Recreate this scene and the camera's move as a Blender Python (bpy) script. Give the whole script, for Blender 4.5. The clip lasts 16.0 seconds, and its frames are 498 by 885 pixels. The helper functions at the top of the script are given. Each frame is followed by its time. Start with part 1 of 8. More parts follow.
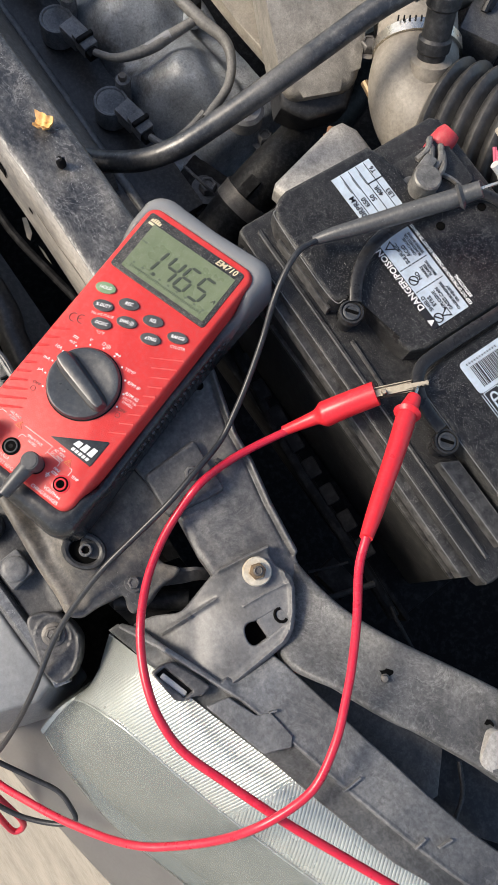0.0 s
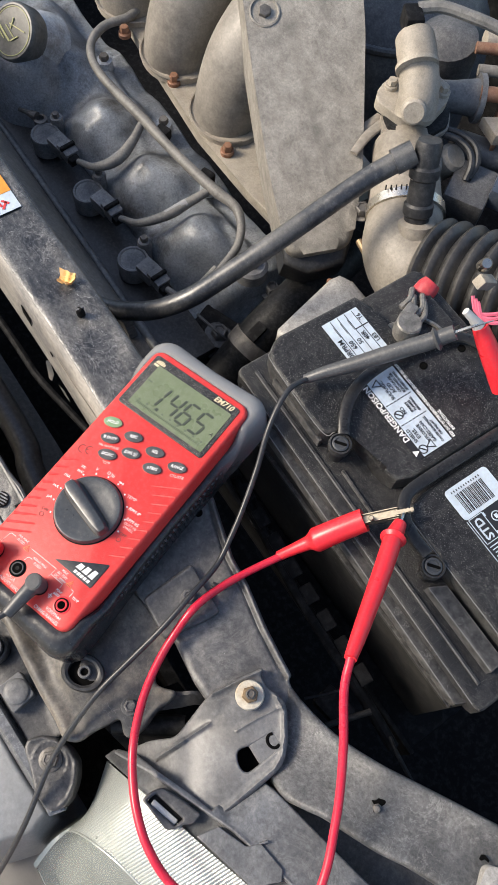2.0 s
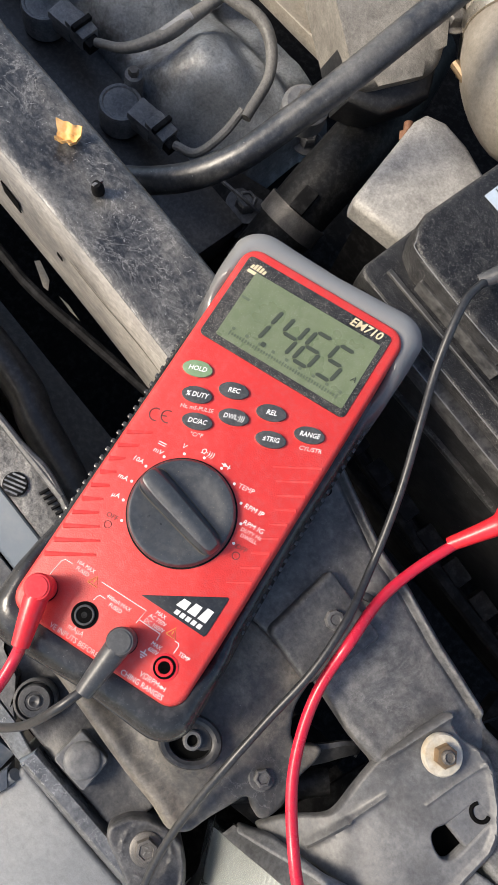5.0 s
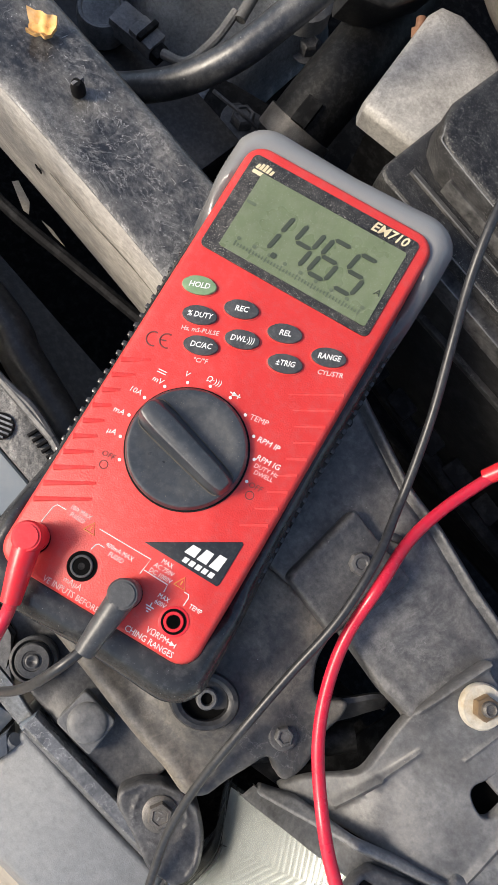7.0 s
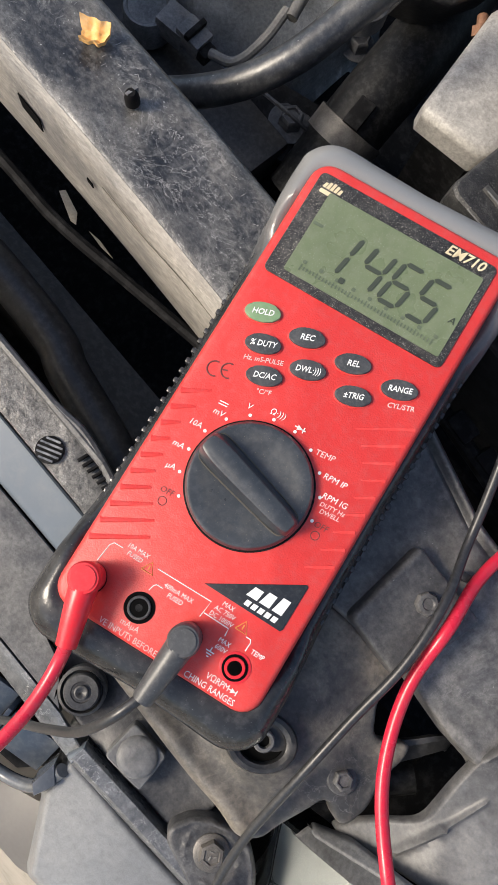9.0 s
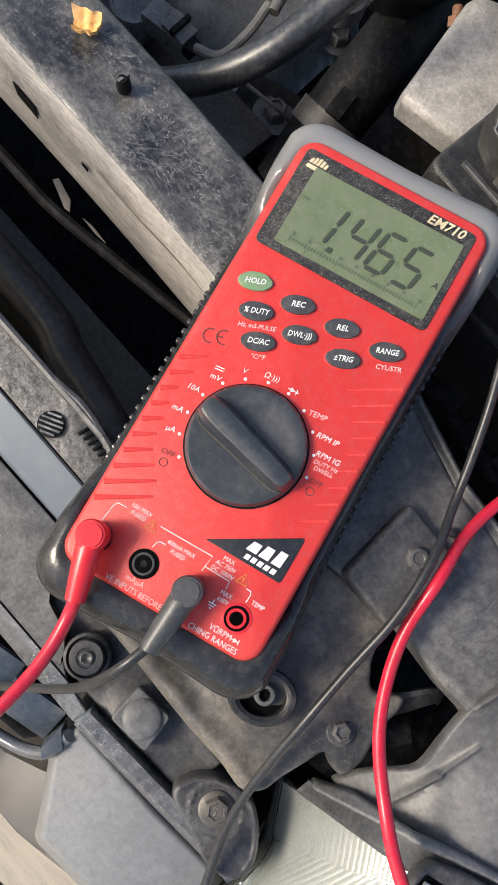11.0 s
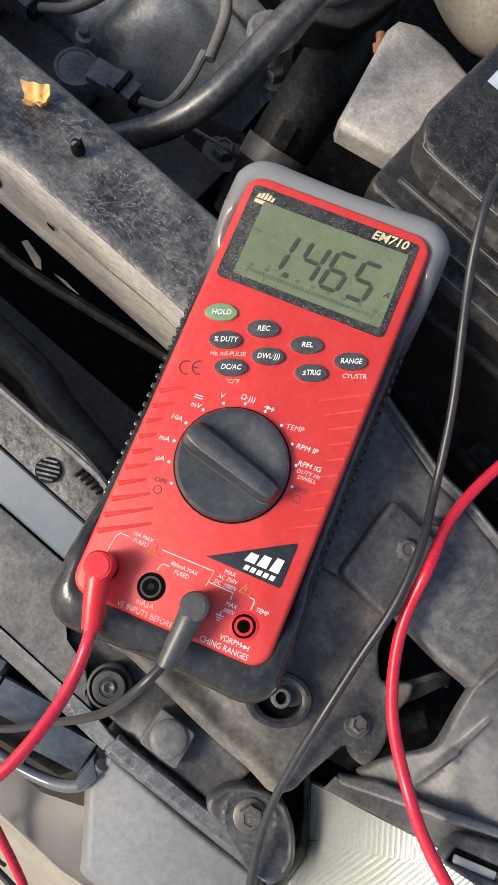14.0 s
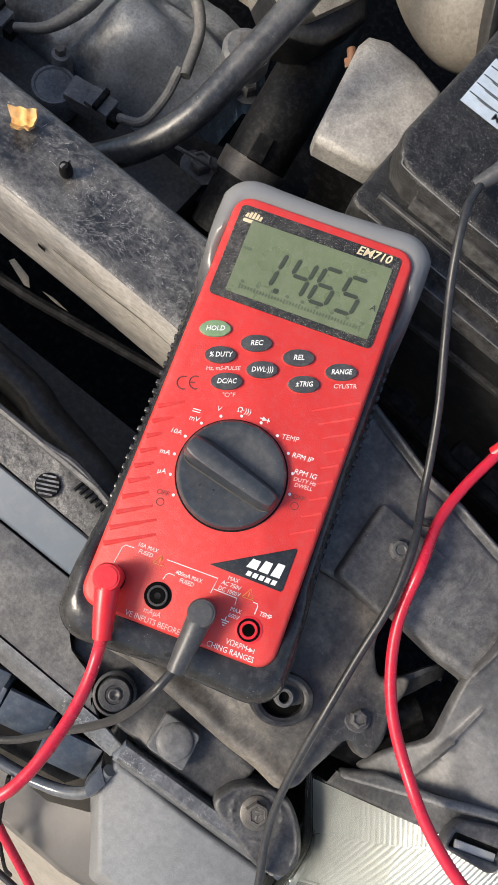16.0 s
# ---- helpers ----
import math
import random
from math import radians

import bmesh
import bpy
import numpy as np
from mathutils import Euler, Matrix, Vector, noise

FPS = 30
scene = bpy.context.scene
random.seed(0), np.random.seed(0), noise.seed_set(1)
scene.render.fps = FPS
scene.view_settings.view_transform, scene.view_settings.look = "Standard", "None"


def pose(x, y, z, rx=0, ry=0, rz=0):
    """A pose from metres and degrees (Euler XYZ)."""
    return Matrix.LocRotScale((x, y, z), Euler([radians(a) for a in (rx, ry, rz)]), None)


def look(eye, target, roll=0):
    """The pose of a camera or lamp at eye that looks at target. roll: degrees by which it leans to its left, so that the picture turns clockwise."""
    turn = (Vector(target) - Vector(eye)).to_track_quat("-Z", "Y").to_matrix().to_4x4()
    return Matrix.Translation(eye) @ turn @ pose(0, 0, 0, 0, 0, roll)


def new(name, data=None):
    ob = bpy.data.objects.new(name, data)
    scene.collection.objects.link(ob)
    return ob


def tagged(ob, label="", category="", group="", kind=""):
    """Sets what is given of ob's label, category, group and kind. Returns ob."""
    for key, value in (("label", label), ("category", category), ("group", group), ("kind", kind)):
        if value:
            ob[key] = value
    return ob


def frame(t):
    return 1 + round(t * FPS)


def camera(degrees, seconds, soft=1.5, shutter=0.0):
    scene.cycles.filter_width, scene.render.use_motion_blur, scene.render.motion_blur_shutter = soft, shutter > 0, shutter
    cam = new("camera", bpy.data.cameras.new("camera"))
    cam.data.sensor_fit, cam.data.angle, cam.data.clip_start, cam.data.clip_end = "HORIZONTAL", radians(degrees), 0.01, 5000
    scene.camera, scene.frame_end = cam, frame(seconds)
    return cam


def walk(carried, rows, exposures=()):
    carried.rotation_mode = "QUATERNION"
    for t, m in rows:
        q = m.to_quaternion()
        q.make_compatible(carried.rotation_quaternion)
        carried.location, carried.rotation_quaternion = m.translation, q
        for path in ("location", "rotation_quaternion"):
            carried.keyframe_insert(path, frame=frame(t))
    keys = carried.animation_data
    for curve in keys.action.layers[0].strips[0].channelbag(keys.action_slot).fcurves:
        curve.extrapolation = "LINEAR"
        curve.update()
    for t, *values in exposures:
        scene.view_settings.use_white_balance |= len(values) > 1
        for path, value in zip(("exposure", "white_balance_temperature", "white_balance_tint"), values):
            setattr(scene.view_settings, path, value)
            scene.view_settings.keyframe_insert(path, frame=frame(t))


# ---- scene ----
from mathutils.geometry import delaunay_2d_cdt

cam = camera(36.1, 16.0, soft=0.7)
METRES = 0.677
ROWS = [
    (0.0, 0.0, 0.0, 0.0, 0.0, 0.0, -0.0),
    (0.5, 0.012, 0.0039, -0.0089, 0.88, 0.17, 0.56),
    (0.7, 0.0306, -0.0003, -0.0077, 2.6711, 1.8868, 1.0441),
    (1.0, 0.0193, -0.0312, -0.0104, 2.04, 6.06, 0.36),
    (1.5, 0.025, -0.0415, -0.0177, 2.15, 9.49, 0.01),
    (2.0, 0.0348, -0.0398, -0.0131, 2.31, 10.26, -0.35),
    (2.5, 0.0443, -0.034, -0.0111, 3.07, 10.61, -0.76),
    (3.0, 0.0534, -0.0215, -0.0119, 3.6, 9.88, -0.29),
    (3.5, 0.0404, -0.013, -0.0031, 2.87, 8.81, 1.1),
    (3.8, 0.0093, 0.0222, 0.0235, 1.5727, 7.5802, 3.1812),
    (4.0, -0.0184, 0.0622, 0.0399, 0.25, 6.63, 4.24),
    (4.2, -0.0545, 0.0777, 0.0682, -0.2869, 4.7358, 5.4559),
    (4.5, -0.1142, 0.1276, 0.0791, -2.88, 3.22, 5.23),
    (4.7, -0.1139, 0.1668, 0.0898, -2.9165, 1.3573, 4.9301),
    (5.0, -0.1279, 0.2065, 0.094, -3.36, -0.41, 4.18),
    (7.5, -0.1345, 0.2615, 0.0798, -3.51, -4.46, 6.23),
    (8.0, -0.1474, 0.2536, 0.084, -2.67, -4.15, 6.52),
    (8.5, -0.1398, 0.261, 0.0989, -2.44, -4.12, 6.24),
    (9.0, -0.1508, 0.2841, 0.1057, -1.65, -4.83, 5.36),
    (11.5, -0.17, 0.2579, 0.0738, -3.48, -4.08, 6.6),
    (11.7, -0.1712, 0.2543, 0.0669, -3.9121, -3.5965, 6.4357),
    (12.0, -0.1364, 0.2182, 0.0365, -2.57, -2.41, 5.52),
    (12.2, -0.123, 0.1731, -0.0024, -1.2523, -1.617, 5.0844),
    (12.3, -0.1264, 0.1545, -0.0179, -0.9694, -1.0244, 5.0846),
    (12.5, -0.1305, 0.1508, -0.0135, -0.63, -0.14, 5.44),
    (12.7, -0.1447, 0.1665, 0.018, -1.1606, 0.3372, 6.5568),
    (13.0, -0.1646, 0.1837, 0.0518, -1.9, 0.11, 8.9),
    (13.2, -0.1654, 0.1948, 0.0656, -2.4716, -0.5606, 10.461),
    (13.5, -0.1649, 0.2141, 0.0711, -3.04, -1.17, 12.13),
    (14.0, -0.1549, 0.2336, 0.0801, -3.58, -2.55, 13.95),
    (14.5, -0.163, 0.2171, 0.0811, -3.67, -2.93, 14.07),
    (15.0, -0.1658, 0.231, 0.0755, -4.0, -3.08, 14.72),
    (15.5, -0.1698, 0.2039, 0.0824, -4.86, -2.77, 15.41),
    (16.0, -0.1684, 0.2171, 0.0897, -5.74, -2.97, 15.73),
]
BASE = pose(0.0868, -0.1911, 1.2341, -77.49, -5.85, 55.25)
walk(cam, [(t, BASE @ pose(METRES * x, METRES * y, METRES * z, 90 + pitch, roll, yaw)) for t, x, y, z, yaw, pitch, roll in ROWS],
     exposures=[(0.0, 0.62), (1.5, 0.74), (3.0, 0.76), (4.0, 0.70), (5.0, 0.66), (7.5, 0.58), (9.0, 0.56), (11.5, 0.52), (12.5, 0.48), (16.0, 0.50)])

# ---- world, sun, exposure ----
world = bpy.data.worlds.new("sky")
scene.world = world
world.use_nodes = True
wn = world.node_tree
sky = wn.nodes.new("ShaderNodeTexSky")
sky.sky_type = 'NISHITA'
sky.sun_disc = False
sky.sun_elevation = radians(38)
sky.sun_rotation = radians(219)
sky.air_density = 1.0
sky.dust_density = 2.5
wn.links.new(sky.outputs[0], wn.nodes["Background"].inputs[0])
wn.nodes["Background"].inputs[1].default_value = 0.13
sun_data = bpy.data.lights.new("sun", 'SUN')
sun_data.energy = 2.5
sun_data.angle = radians(19)
sun_data.color = (1.0, 0.89, 0.74)
sun = new("sun", sun_data)
sun.matrix_world = look((-0.62 * 4, -0.77 * 4, 0.78 * 4 + 0.75), (0, 0, 0.75))


# ---- materials ----
def material(name, base, rough=0.6, metal=0.0, dust=None, amount=0.0, scale=40.0, bump=0.15, grain=400.0,
             veins=0.0, specks=0.0, speck_colour=(0.55, 0.53, 0.5), speck_scale=900.0, vary=0.12, coat=0.0, stain=None, stain_amount=0.0, stretch=(1, 1, 1), spec=0.5, dents=0.0, rub_glint=0.0, rub_glint_colour=(0.42, 0.41, 0.39), swirl=0.0, grit=0.0):
    """A procedural surface: base colour with two scales of variation, dust patches, fine specks and grain relief."""
    m = bpy.data.materials.new(name)
    m.use_nodes = True
    nt = m.node_tree
    bsdf = nt.nodes["Principled BSDF"]
    link = nt.links.new
    tc = nt.nodes.new("ShaderNodeTexCoord")
    mp = nt.nodes.new("ShaderNodeMapping")
    mp.inputs["Scale"].default_value = stretch
    link(tc.outputs["Object"], mp.inputs["Vector"])

    def noise_at(s, detail=4.0, rough_=0.6):
        n = nt.nodes.new("ShaderNodeTexNoise")
        n.inputs["Scale"].default_value = s
        n.inputs["Detail"].default_value = detail
        n.inputs["Roughness"].default_value = rough_
        link(mp.outputs[0], n.inputs["Vector"])
        return n.outputs["Fac"]

    def ramp(src, lo, hi):
        r = nt.nodes.new("ShaderNodeMapRange")
        r.inputs["From Min"].default_value = lo
        r.inputs["From Max"].default_value = hi
        link(src, r.inputs["Value"])
        return r.outputs[0]

    def mix(fac, a, b):
        x = nt.nodes.new("ShaderNodeMix")
        x.data_type = 'RGBA'
        if isinstance(fac, float):
            x.inputs[0].default_value = fac
        else:
            link(fac, x.inputs[0])
        for sock, v in ((x.inputs[6], a), (x.inputs[7], b)):
            if isinstance(v, tuple):
                sock.default_value = (*v, 1)
            else:
                link(v, sock)
        return x.outputs[2]

    def times(src, k):
        x = nt.nodes.new("ShaderNodeMath")
        x.operation = 'MULTIPLY'
        link(src, x.inputs[0])
        if isinstance(k, float):
            x.inputs[1].default_value = k
        else:
            link(k, x.inputs[1])
        return x.outputs[0]

    big = noise_at(scale)
    fine = noise_at(grain, 3.0)
    dark = tuple(c * (1 - vary) for c in base)
    light = tuple(min(1.0, c * (1 + vary)) for c in base)
    col = mix(ramp(noise_at(scale * 2.3), 0.3, 0.7), dark, light)
    if dust:
        lo = 0.62 - 0.4 * amount
        mask = times(ramp(big, lo, lo + 0.32), min(1.0, 0.35 + amount * 0.75))
        mask = times(mask, ramp(fine, 0.25, 0.6))
        col = mix(mask, col, dust)
        mottle = times(ramp(noise_at(scale * 9, 5.0, 0.7), 0.5 - 0.12 * amount, 0.72), 0.25 + 0.45 * amount)
        col = mix(mottle, col, tuple(0.75 * c + 0.05 for c in dust))
    if stain:
        col = mix(times(ramp(noise_at(scale * 0.6, 6.0, 0.7), 0.52, 0.66), stain_amount), col, stain)
    if veins > 0:
        warp = noise_at(scale * 1.6, 7.0, 0.62)
        near = nt.nodes.new("ShaderNodeMath")
        near.operation = 'COMPARE'
        near.inputs[1].default_value = 0.55
        near.inputs[2].default_value = 0.0035
        link(warp, near.inputs[0])
        line = times(times(near.outputs[0], ramp(noise_at(scale * 0.8), 0.45, 0.62)), veins)
        col = mix(line, col, (0.46, 0.45, 0.43))
    if swirl > 0:
        film = nt.nodes.new("ShaderNodeTexNoise")
        film.inputs["Scale"].default_value = scale * 1.3
        film.inputs["Detail"].default_value = 8.0
        film.inputs["Roughness"].default_value = 0.66
        film.inputs["Distortion"].default_value = 1.6
        link(mp.outputs[0], film.inputs["Vector"])
        band = nt.nodes.new("ShaderNodeMath")
        band.operation = 'PINGPONG'
        band.inputs[1].default_value = 0.07
        link(film.outputs["Fac"], band.inputs[0])
        col = mix(times(times(ramp(band.outputs[0], 0.045, 0.07), ramp(noise_at(scale * 0.7), 0.42, 0.62)), swirl), col, tuple(min(1.0, c * 1.5 + 0.04) for c in (dust or base)))
    # Pale convex edges: rubbed wear, and painted edge highlights on the battery.
    if rub_glint > 0:
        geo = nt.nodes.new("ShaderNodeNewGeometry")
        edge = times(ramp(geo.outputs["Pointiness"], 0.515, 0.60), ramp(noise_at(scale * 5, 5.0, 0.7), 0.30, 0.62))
        col = mix(times(edge, rub_glint), col, rub_glint_colour)
    if specks > 0:
        col = mix(ramp(noise_at(speck_scale, 2.0), 0.80 - 0.18 * specks, 0.86 - 0.18 * specks), col, speck_colour)
    if grit > 0:
        fleck = nt.nodes.new("ShaderNodeMapRange")
        fleck.inputs["From Min"].default_value = 0.30
        fleck.inputs["From Max"].default_value = 0.70
        fleck.inputs["To Min"].default_value = 1 - grit * 1.25
        fleck.inputs["To Max"].default_value = 1 + grit * 1.5
        link(noise_at(scale * 22, 6.0, 0.78), fleck.inputs["Value"])
        scaled = nt.nodes.new("ShaderNodeVectorMath")
        scaled.operation = 'SCALE'
        link(col, scaled.inputs[0])
        link(fleck.outputs[0], scaled.inputs["Scale"])
        broad = nt.nodes.new("ShaderNodeMapRange")
        broad.inputs["From Min"].default_value = 0.32
        broad.inputs["From Max"].default_value = 0.68
        broad.inputs["To Min"].default_value = 1 - min(0.3, grit * 0.8)
        broad.inputs["To Max"].default_value = 1 + min(0.28, grit * 0.7)
        link(noise_at(scale * 0.9, 3.0, 0.5), broad.inputs["Value"])
        patched = nt.nodes.new("ShaderNodeVectorMath")
        patched.operation = 'SCALE'
        link(scaled.outputs[0], patched.inputs[0])
        link(broad.outputs[0], patched.inputs["Scale"])
        col = patched.outputs[0]
    link(col, bsdf.inputs["Base Color"])
    rr = nt.nodes.new("ShaderNodeMapRange")
    rr.inputs["To Min"].default_value = max(0.03, rough - 0.1)
    rr.inputs["To Max"].default_value = min(1.0, rough + 0.12)
    link(big, rr.inputs["Value"])
    link(rr.outputs[0], bsdf.inputs["Roughness"])
    bsdf.inputs["Metallic"].default_value = metal
    bsdf.inputs["Specular IOR Level"].default_value = spec
    bsdf.inputs["Coat Weight"].default_value = coat
    if bump > 0:
        b = nt.nodes.new("ShaderNodeBump")
        b.inputs["Strength"].default_value = bump
        b.inputs["Distance"].default_value = 0.0006
        link(fine, b.inputs["Height"])
        if dents > 0:
            wide = nt.nodes.new("ShaderNodeBump")
            wide.inputs["Strength"].default_value = dents
            wide.inputs["Distance"].default_value = 0.002
            link(noise_at(scale * 1.7, 5.0, 0.55), wide.inputs["Height"])
            link(wide.outputs[0], b.inputs["Normal"])
        link(b.outputs[0], bsdf.inputs["Normal"])
    return m


black_panel = material("dusty black plastic", (0.042, 0.043, 0.047), 0.42, dust=(0.15, 0.145, 0.137), amount=0.4, scale=22, bump=0.3, specks=0.2, veins=0.08, dents=0.2, rub_glint=0.15, vary=0.2, grit=0.3)
grey_panel = material("dusty dark grey plastic", (0.086, 0.089, 0.095), 0.42, dust=(0.185, 0.184, 0.179), amount=0.58, scale=16, bump=0.25, specks=0.15, veins=0.1, stain=(0.058, 0.057, 0.057), stain_amount=0.85, vary=0.25, dents=0.35, rub_glint=0.22, swirl=0.1, grit=0.2)
brown_panel = material("dirt filmed steel plate", (0.080, 0.075, 0.068), 0.5, dust=(0.255, 0.22, 0.17), amount=0.62, scale=15, bump=0.3, specks=0.2, veins=0.12, stain=(0.034, 0.035, 0.038), stain_amount=0.95, vary=0.3, dents=0.4, rub_glint=0.5, swirl=0.12, grit=0.26)
beam_paint = material("worn black painted steel", (0.020, 0.021, 0.023), 0.30, dust=(0.24, 0.235, 0.222), amount=0.34, scale=30, bump=0.3, grain=420, vary=0.3, specks=0.6, speck_colour=(0.34, 0.335, 0.32), speck_scale=800, veins=0.5, stain=(0.19, 0.18, 0.162), stain_amount=0.6, stretch=(0.8, 1.1, 1), spec=0.75, dents=0.6, rub_glint=0.3, swirl=0.35, grit=0.45)
beam_face = material("dust covered beam face", (0.205, 0.188, 0.162), 0.45, dust=(0.33, 0.305, 0.26), amount=0.55, scale=30, bump=0.4, specks=0.35, speck_colour=(0.07, 0.068, 0.065), stain=(0.085, 0.083, 0.083), stain_amount=0.75, stretch=(0.35, 1, 1.6), dents=0.4, swirl=0.2, grit=0.25)
# Near black: puts the shade of deep gaps into colour; also black fittings.
shade_black = material("black of shaded cavities", (0.007, 0.007, 0.0075), 0.65, dust=(0.03, 0.03, 0.031), amount=0.2, scale=15, bump=0.1, spec=0.12)
rubber_black = material("black rubber hose", (0.016, 0.017, 0.019), 0.42, dust=(0.085, 0.082, 0.08), amount=0.35, scale=30, bump=0.15)
hose_mat = material("dusty rubber hose", (0.022, 0.024, 0.028), 0.37, dust=(0.20, 0.195, 0.185), amount=0.3, scale=26, bump=0.15, specks=0.45, speck_colour=(0.34, 0.33, 0.31), speck_scale=420, spec=0.8, dents=0.25, stain=(0.13, 0.125, 0.115), stain_amount=0.6, grit=0.25)
# Pale blue base and dust tones also carry the sky's reflection.
cover_mat = material("dusty valve cover with sky tint", (0.275, 0.305, 0.34), 0.36, dust=(0.56, 0.59, 0.62), amount=0.65, scale=22, bump=0.25, vary=0.4, stain=(0.09, 0.085, 0.078), stain_amount=0.85, spec=0.9, dents=0.8, grit=0.28)
plenum_mat = material("dust coated intake cover", (0.185, 0.172, 0.148), 0.58, dust=(0.27, 0.25, 0.213), amount=0.45, scale=70, bump=0.8, vary=0.12, grain=300, specks=0.35, speck_scale=500, speck_colour=(0.32, 0.30, 0.26), stain=(0.10, 0.094, 0.083), stain_amount=0.35, dents=0.25, rub_glint=0.5, rub_glint_colour=(0.40, 0.37, 0.32), grit=0.3)
tan_mat = material("dusty cast aluminium", (0.275, 0.245, 0.2), 0.55, dust=(0.34, 0.3, 0.24), amount=0.6, scale=25, bump=0.4, specks=0.25, stain=(0.20, 0.17, 0.13), stain_amount=0.6, dents=0.4, rub_glint=0.5, rub_glint_colour=(0.46, 0.42, 0.35), vary=0.25, grit=0.16)
runner_mat = material("grey brown cast runner", (0.20, 0.182, 0.155), 0.45, dust=(0.36, 0.325, 0.27), amount=0.5, scale=18, bump=0.25, stain=(0.09, 0.083, 0.075), stain_amount=0.65, dents=0.3, rub_glint=0.4, vary=0.25, grit=0.15)
duct_mat = material("dusty rubber duct", (0.215, 0.19, 0.155), 0.5, dust=(0.36, 0.325, 0.27), amount=0.6, scale=14, bump=0.2, stain=(0.12, 0.105, 0.085), stain_amount=0.5, dents=0.2, vary=0.2, grit=0.15)
bellows_mat = material("dusty bellows rubber", (0.022, 0.022, 0.022), 0.36, dust=(0.085, 0.08, 0.074), amount=0.28, scale=24, bump=0.12, rub_glint=0.35, rub_glint_colour=(0.19, 0.18, 0.165), spec=0.6)
box_mat = material("dust covered box", (0.25, 0.238, 0.22), 0.5, dust=(0.42, 0.405, 0.375), amount=0.62, scale=25, bump=0.3, specks=0.4, stain=(0.13, 0.125, 0.12), stain_amount=0.5, dents=0.3, rub_glint=0.6, rub_glint_colour=(0.55, 0.53, 0.49), vary=0.25, swirl=0.3, grit=0.25)
battery_mat = material("dusty black battery case", (0.011, 0.011, 0.012), 0.40, dust=(0.048, 0.046, 0.043), amount=0.36, scale=24, bump=0.7, grain=900, specks=0.95, speck_colour=(0.3, 0.29, 0.265), speck_scale=1800, spec=0.32, rub_glint=0.4, rub_glint_colour=(0.15, 0.147, 0.14), veins=0.2)
battery_edge = material("smooth black battery trim", (0.01, 0.01, 0.011), 0.33, dust=(0.038, 0.037, 0.034), amount=0.2, scale=35, bump=0.15, specks=0.3, veins=0.3, spec=0.32, rub_glint=0.6, rub_glint_colour=(0.20, 0.195, 0.185))
label_white = material("white label", (0.5, 0.585, 0.665), 0.45, dust=(0.5, 0.5, 0.48), amount=0.35, scale=60, bump=0.05, specks=0.35, speck_colour=(0.30, 0.29, 0.27))
ink_black = material("black ink", (0.015, 0.015, 0.017), 0.5, bump=0.0)
ink_grey = material("faded dark ink", (0.16, 0.045, 0.04), 0.5, bump=0.0)
ink_white = material("white print", (0.80, 0.80, 0.78), 0.5, bump=0.0)
ink_pale = material("pale pink print", (0.78, 0.52, 0.50), 0.5, bump=0.0)
ink_gold = material("pale gold print", (0.72, 0.62, 0.40), 0.4, bump=0.0)
ink_orange = material("orange print", (0.75, 0.30, 0.06), 0.5, bump=0.0)
ink_yellow = material("yellow print", (0.36, 0.36, 0.16), 0.5, bump=0.0)
ink_red = material("red print", (0.60, 0.05, 0.05), 0.5, bump=0.0)
red_case = material("red moulded plastic", (0.68, 0.042, 0.037), 0.40, dust=(0.68, 0.10, 0.085), amount=0.3, scale=30, bump=0.25, grain=1500, vary=0.05, stain=(0.42, 0.02, 0.02), stain_amount=0.25)
holster_mat = material("grey black rubber holster", (0.018, 0.019, 0.021), 0.22, dust=(0.09, 0.09, 0.09), amount=0.12, scale=26, bump=0.15, specks=0.5, speck_colour=(0.34, 0.33, 0.31), speck_scale=1700, stain=(0.05, 0.05, 0.049), stain_amount=0.25, dents=0.25, rub_glint=0.2, rub_glint_colour=(0.20, 0.197, 0.19))
shield_mat = material("mottled black shield plastic", (0.018, 0.019, 0.020), 0.4, dust=(0.26, 0.255, 0.245), amount=0.08, scale=70, bump=0.35, grain=420, specks=0.6, speck_colour=(0.30, 0.29, 0.28), speck_scale=700, vary=0.3, dents=0.5, rub_glint=0.4, grit=0.6)
plate_mat = material("matt navy black plate", (0.014, 0.017, 0.022), 0.35, dust=(0.06, 0.062, 0.065), amount=0.2, scale=60, bump=0.1, specks=0.3, speck_scale=2200)
bezel_mat = material("dusty black display surround", (0.012, 0.012, 0.013), 0.3, dust=(0.13, 0.12, 0.10), amount=0.35, scale=45, bump=0.1, specks=1.1, speck_colour=(0.34, 0.32, 0.27), speck_scale=2500, grit=0.3)
lcd_mat = material("grey green liquid crystal", (0.145, 0.18, 0.1), 0.28, dust=(0.22, 0.245, 0.158), amount=0.4, scale=32, bump=0.0, vary=0.08, specks=0.8, speck_colour=(0.30, 0.31, 0.24), speck_scale=2300)
segment_mat = material("dark lcd segment", (0.050, 0.060, 0.043), 0.35, bump=0.0, specks=0.4, speck_colour=(0.15, 0.16, 0.13), speck_scale=2200)
segment_faint = material("faint lcd segment", (0.105, 0.128, 0.083), 0.35, bump=0.0)
key_black = material("charcoal rubber key", (0.040, 0.043, 0.047), 0.45, dust=(0.13, 0.13, 0.13), amount=0.3, scale=120, bump=0.15)
key_green = material("green rubber key", (0.17, 0.28, 0.14), 0.5, dust=(0.27, 0.35, 0.22), amount=0.4, scale=120, bump=0.1)
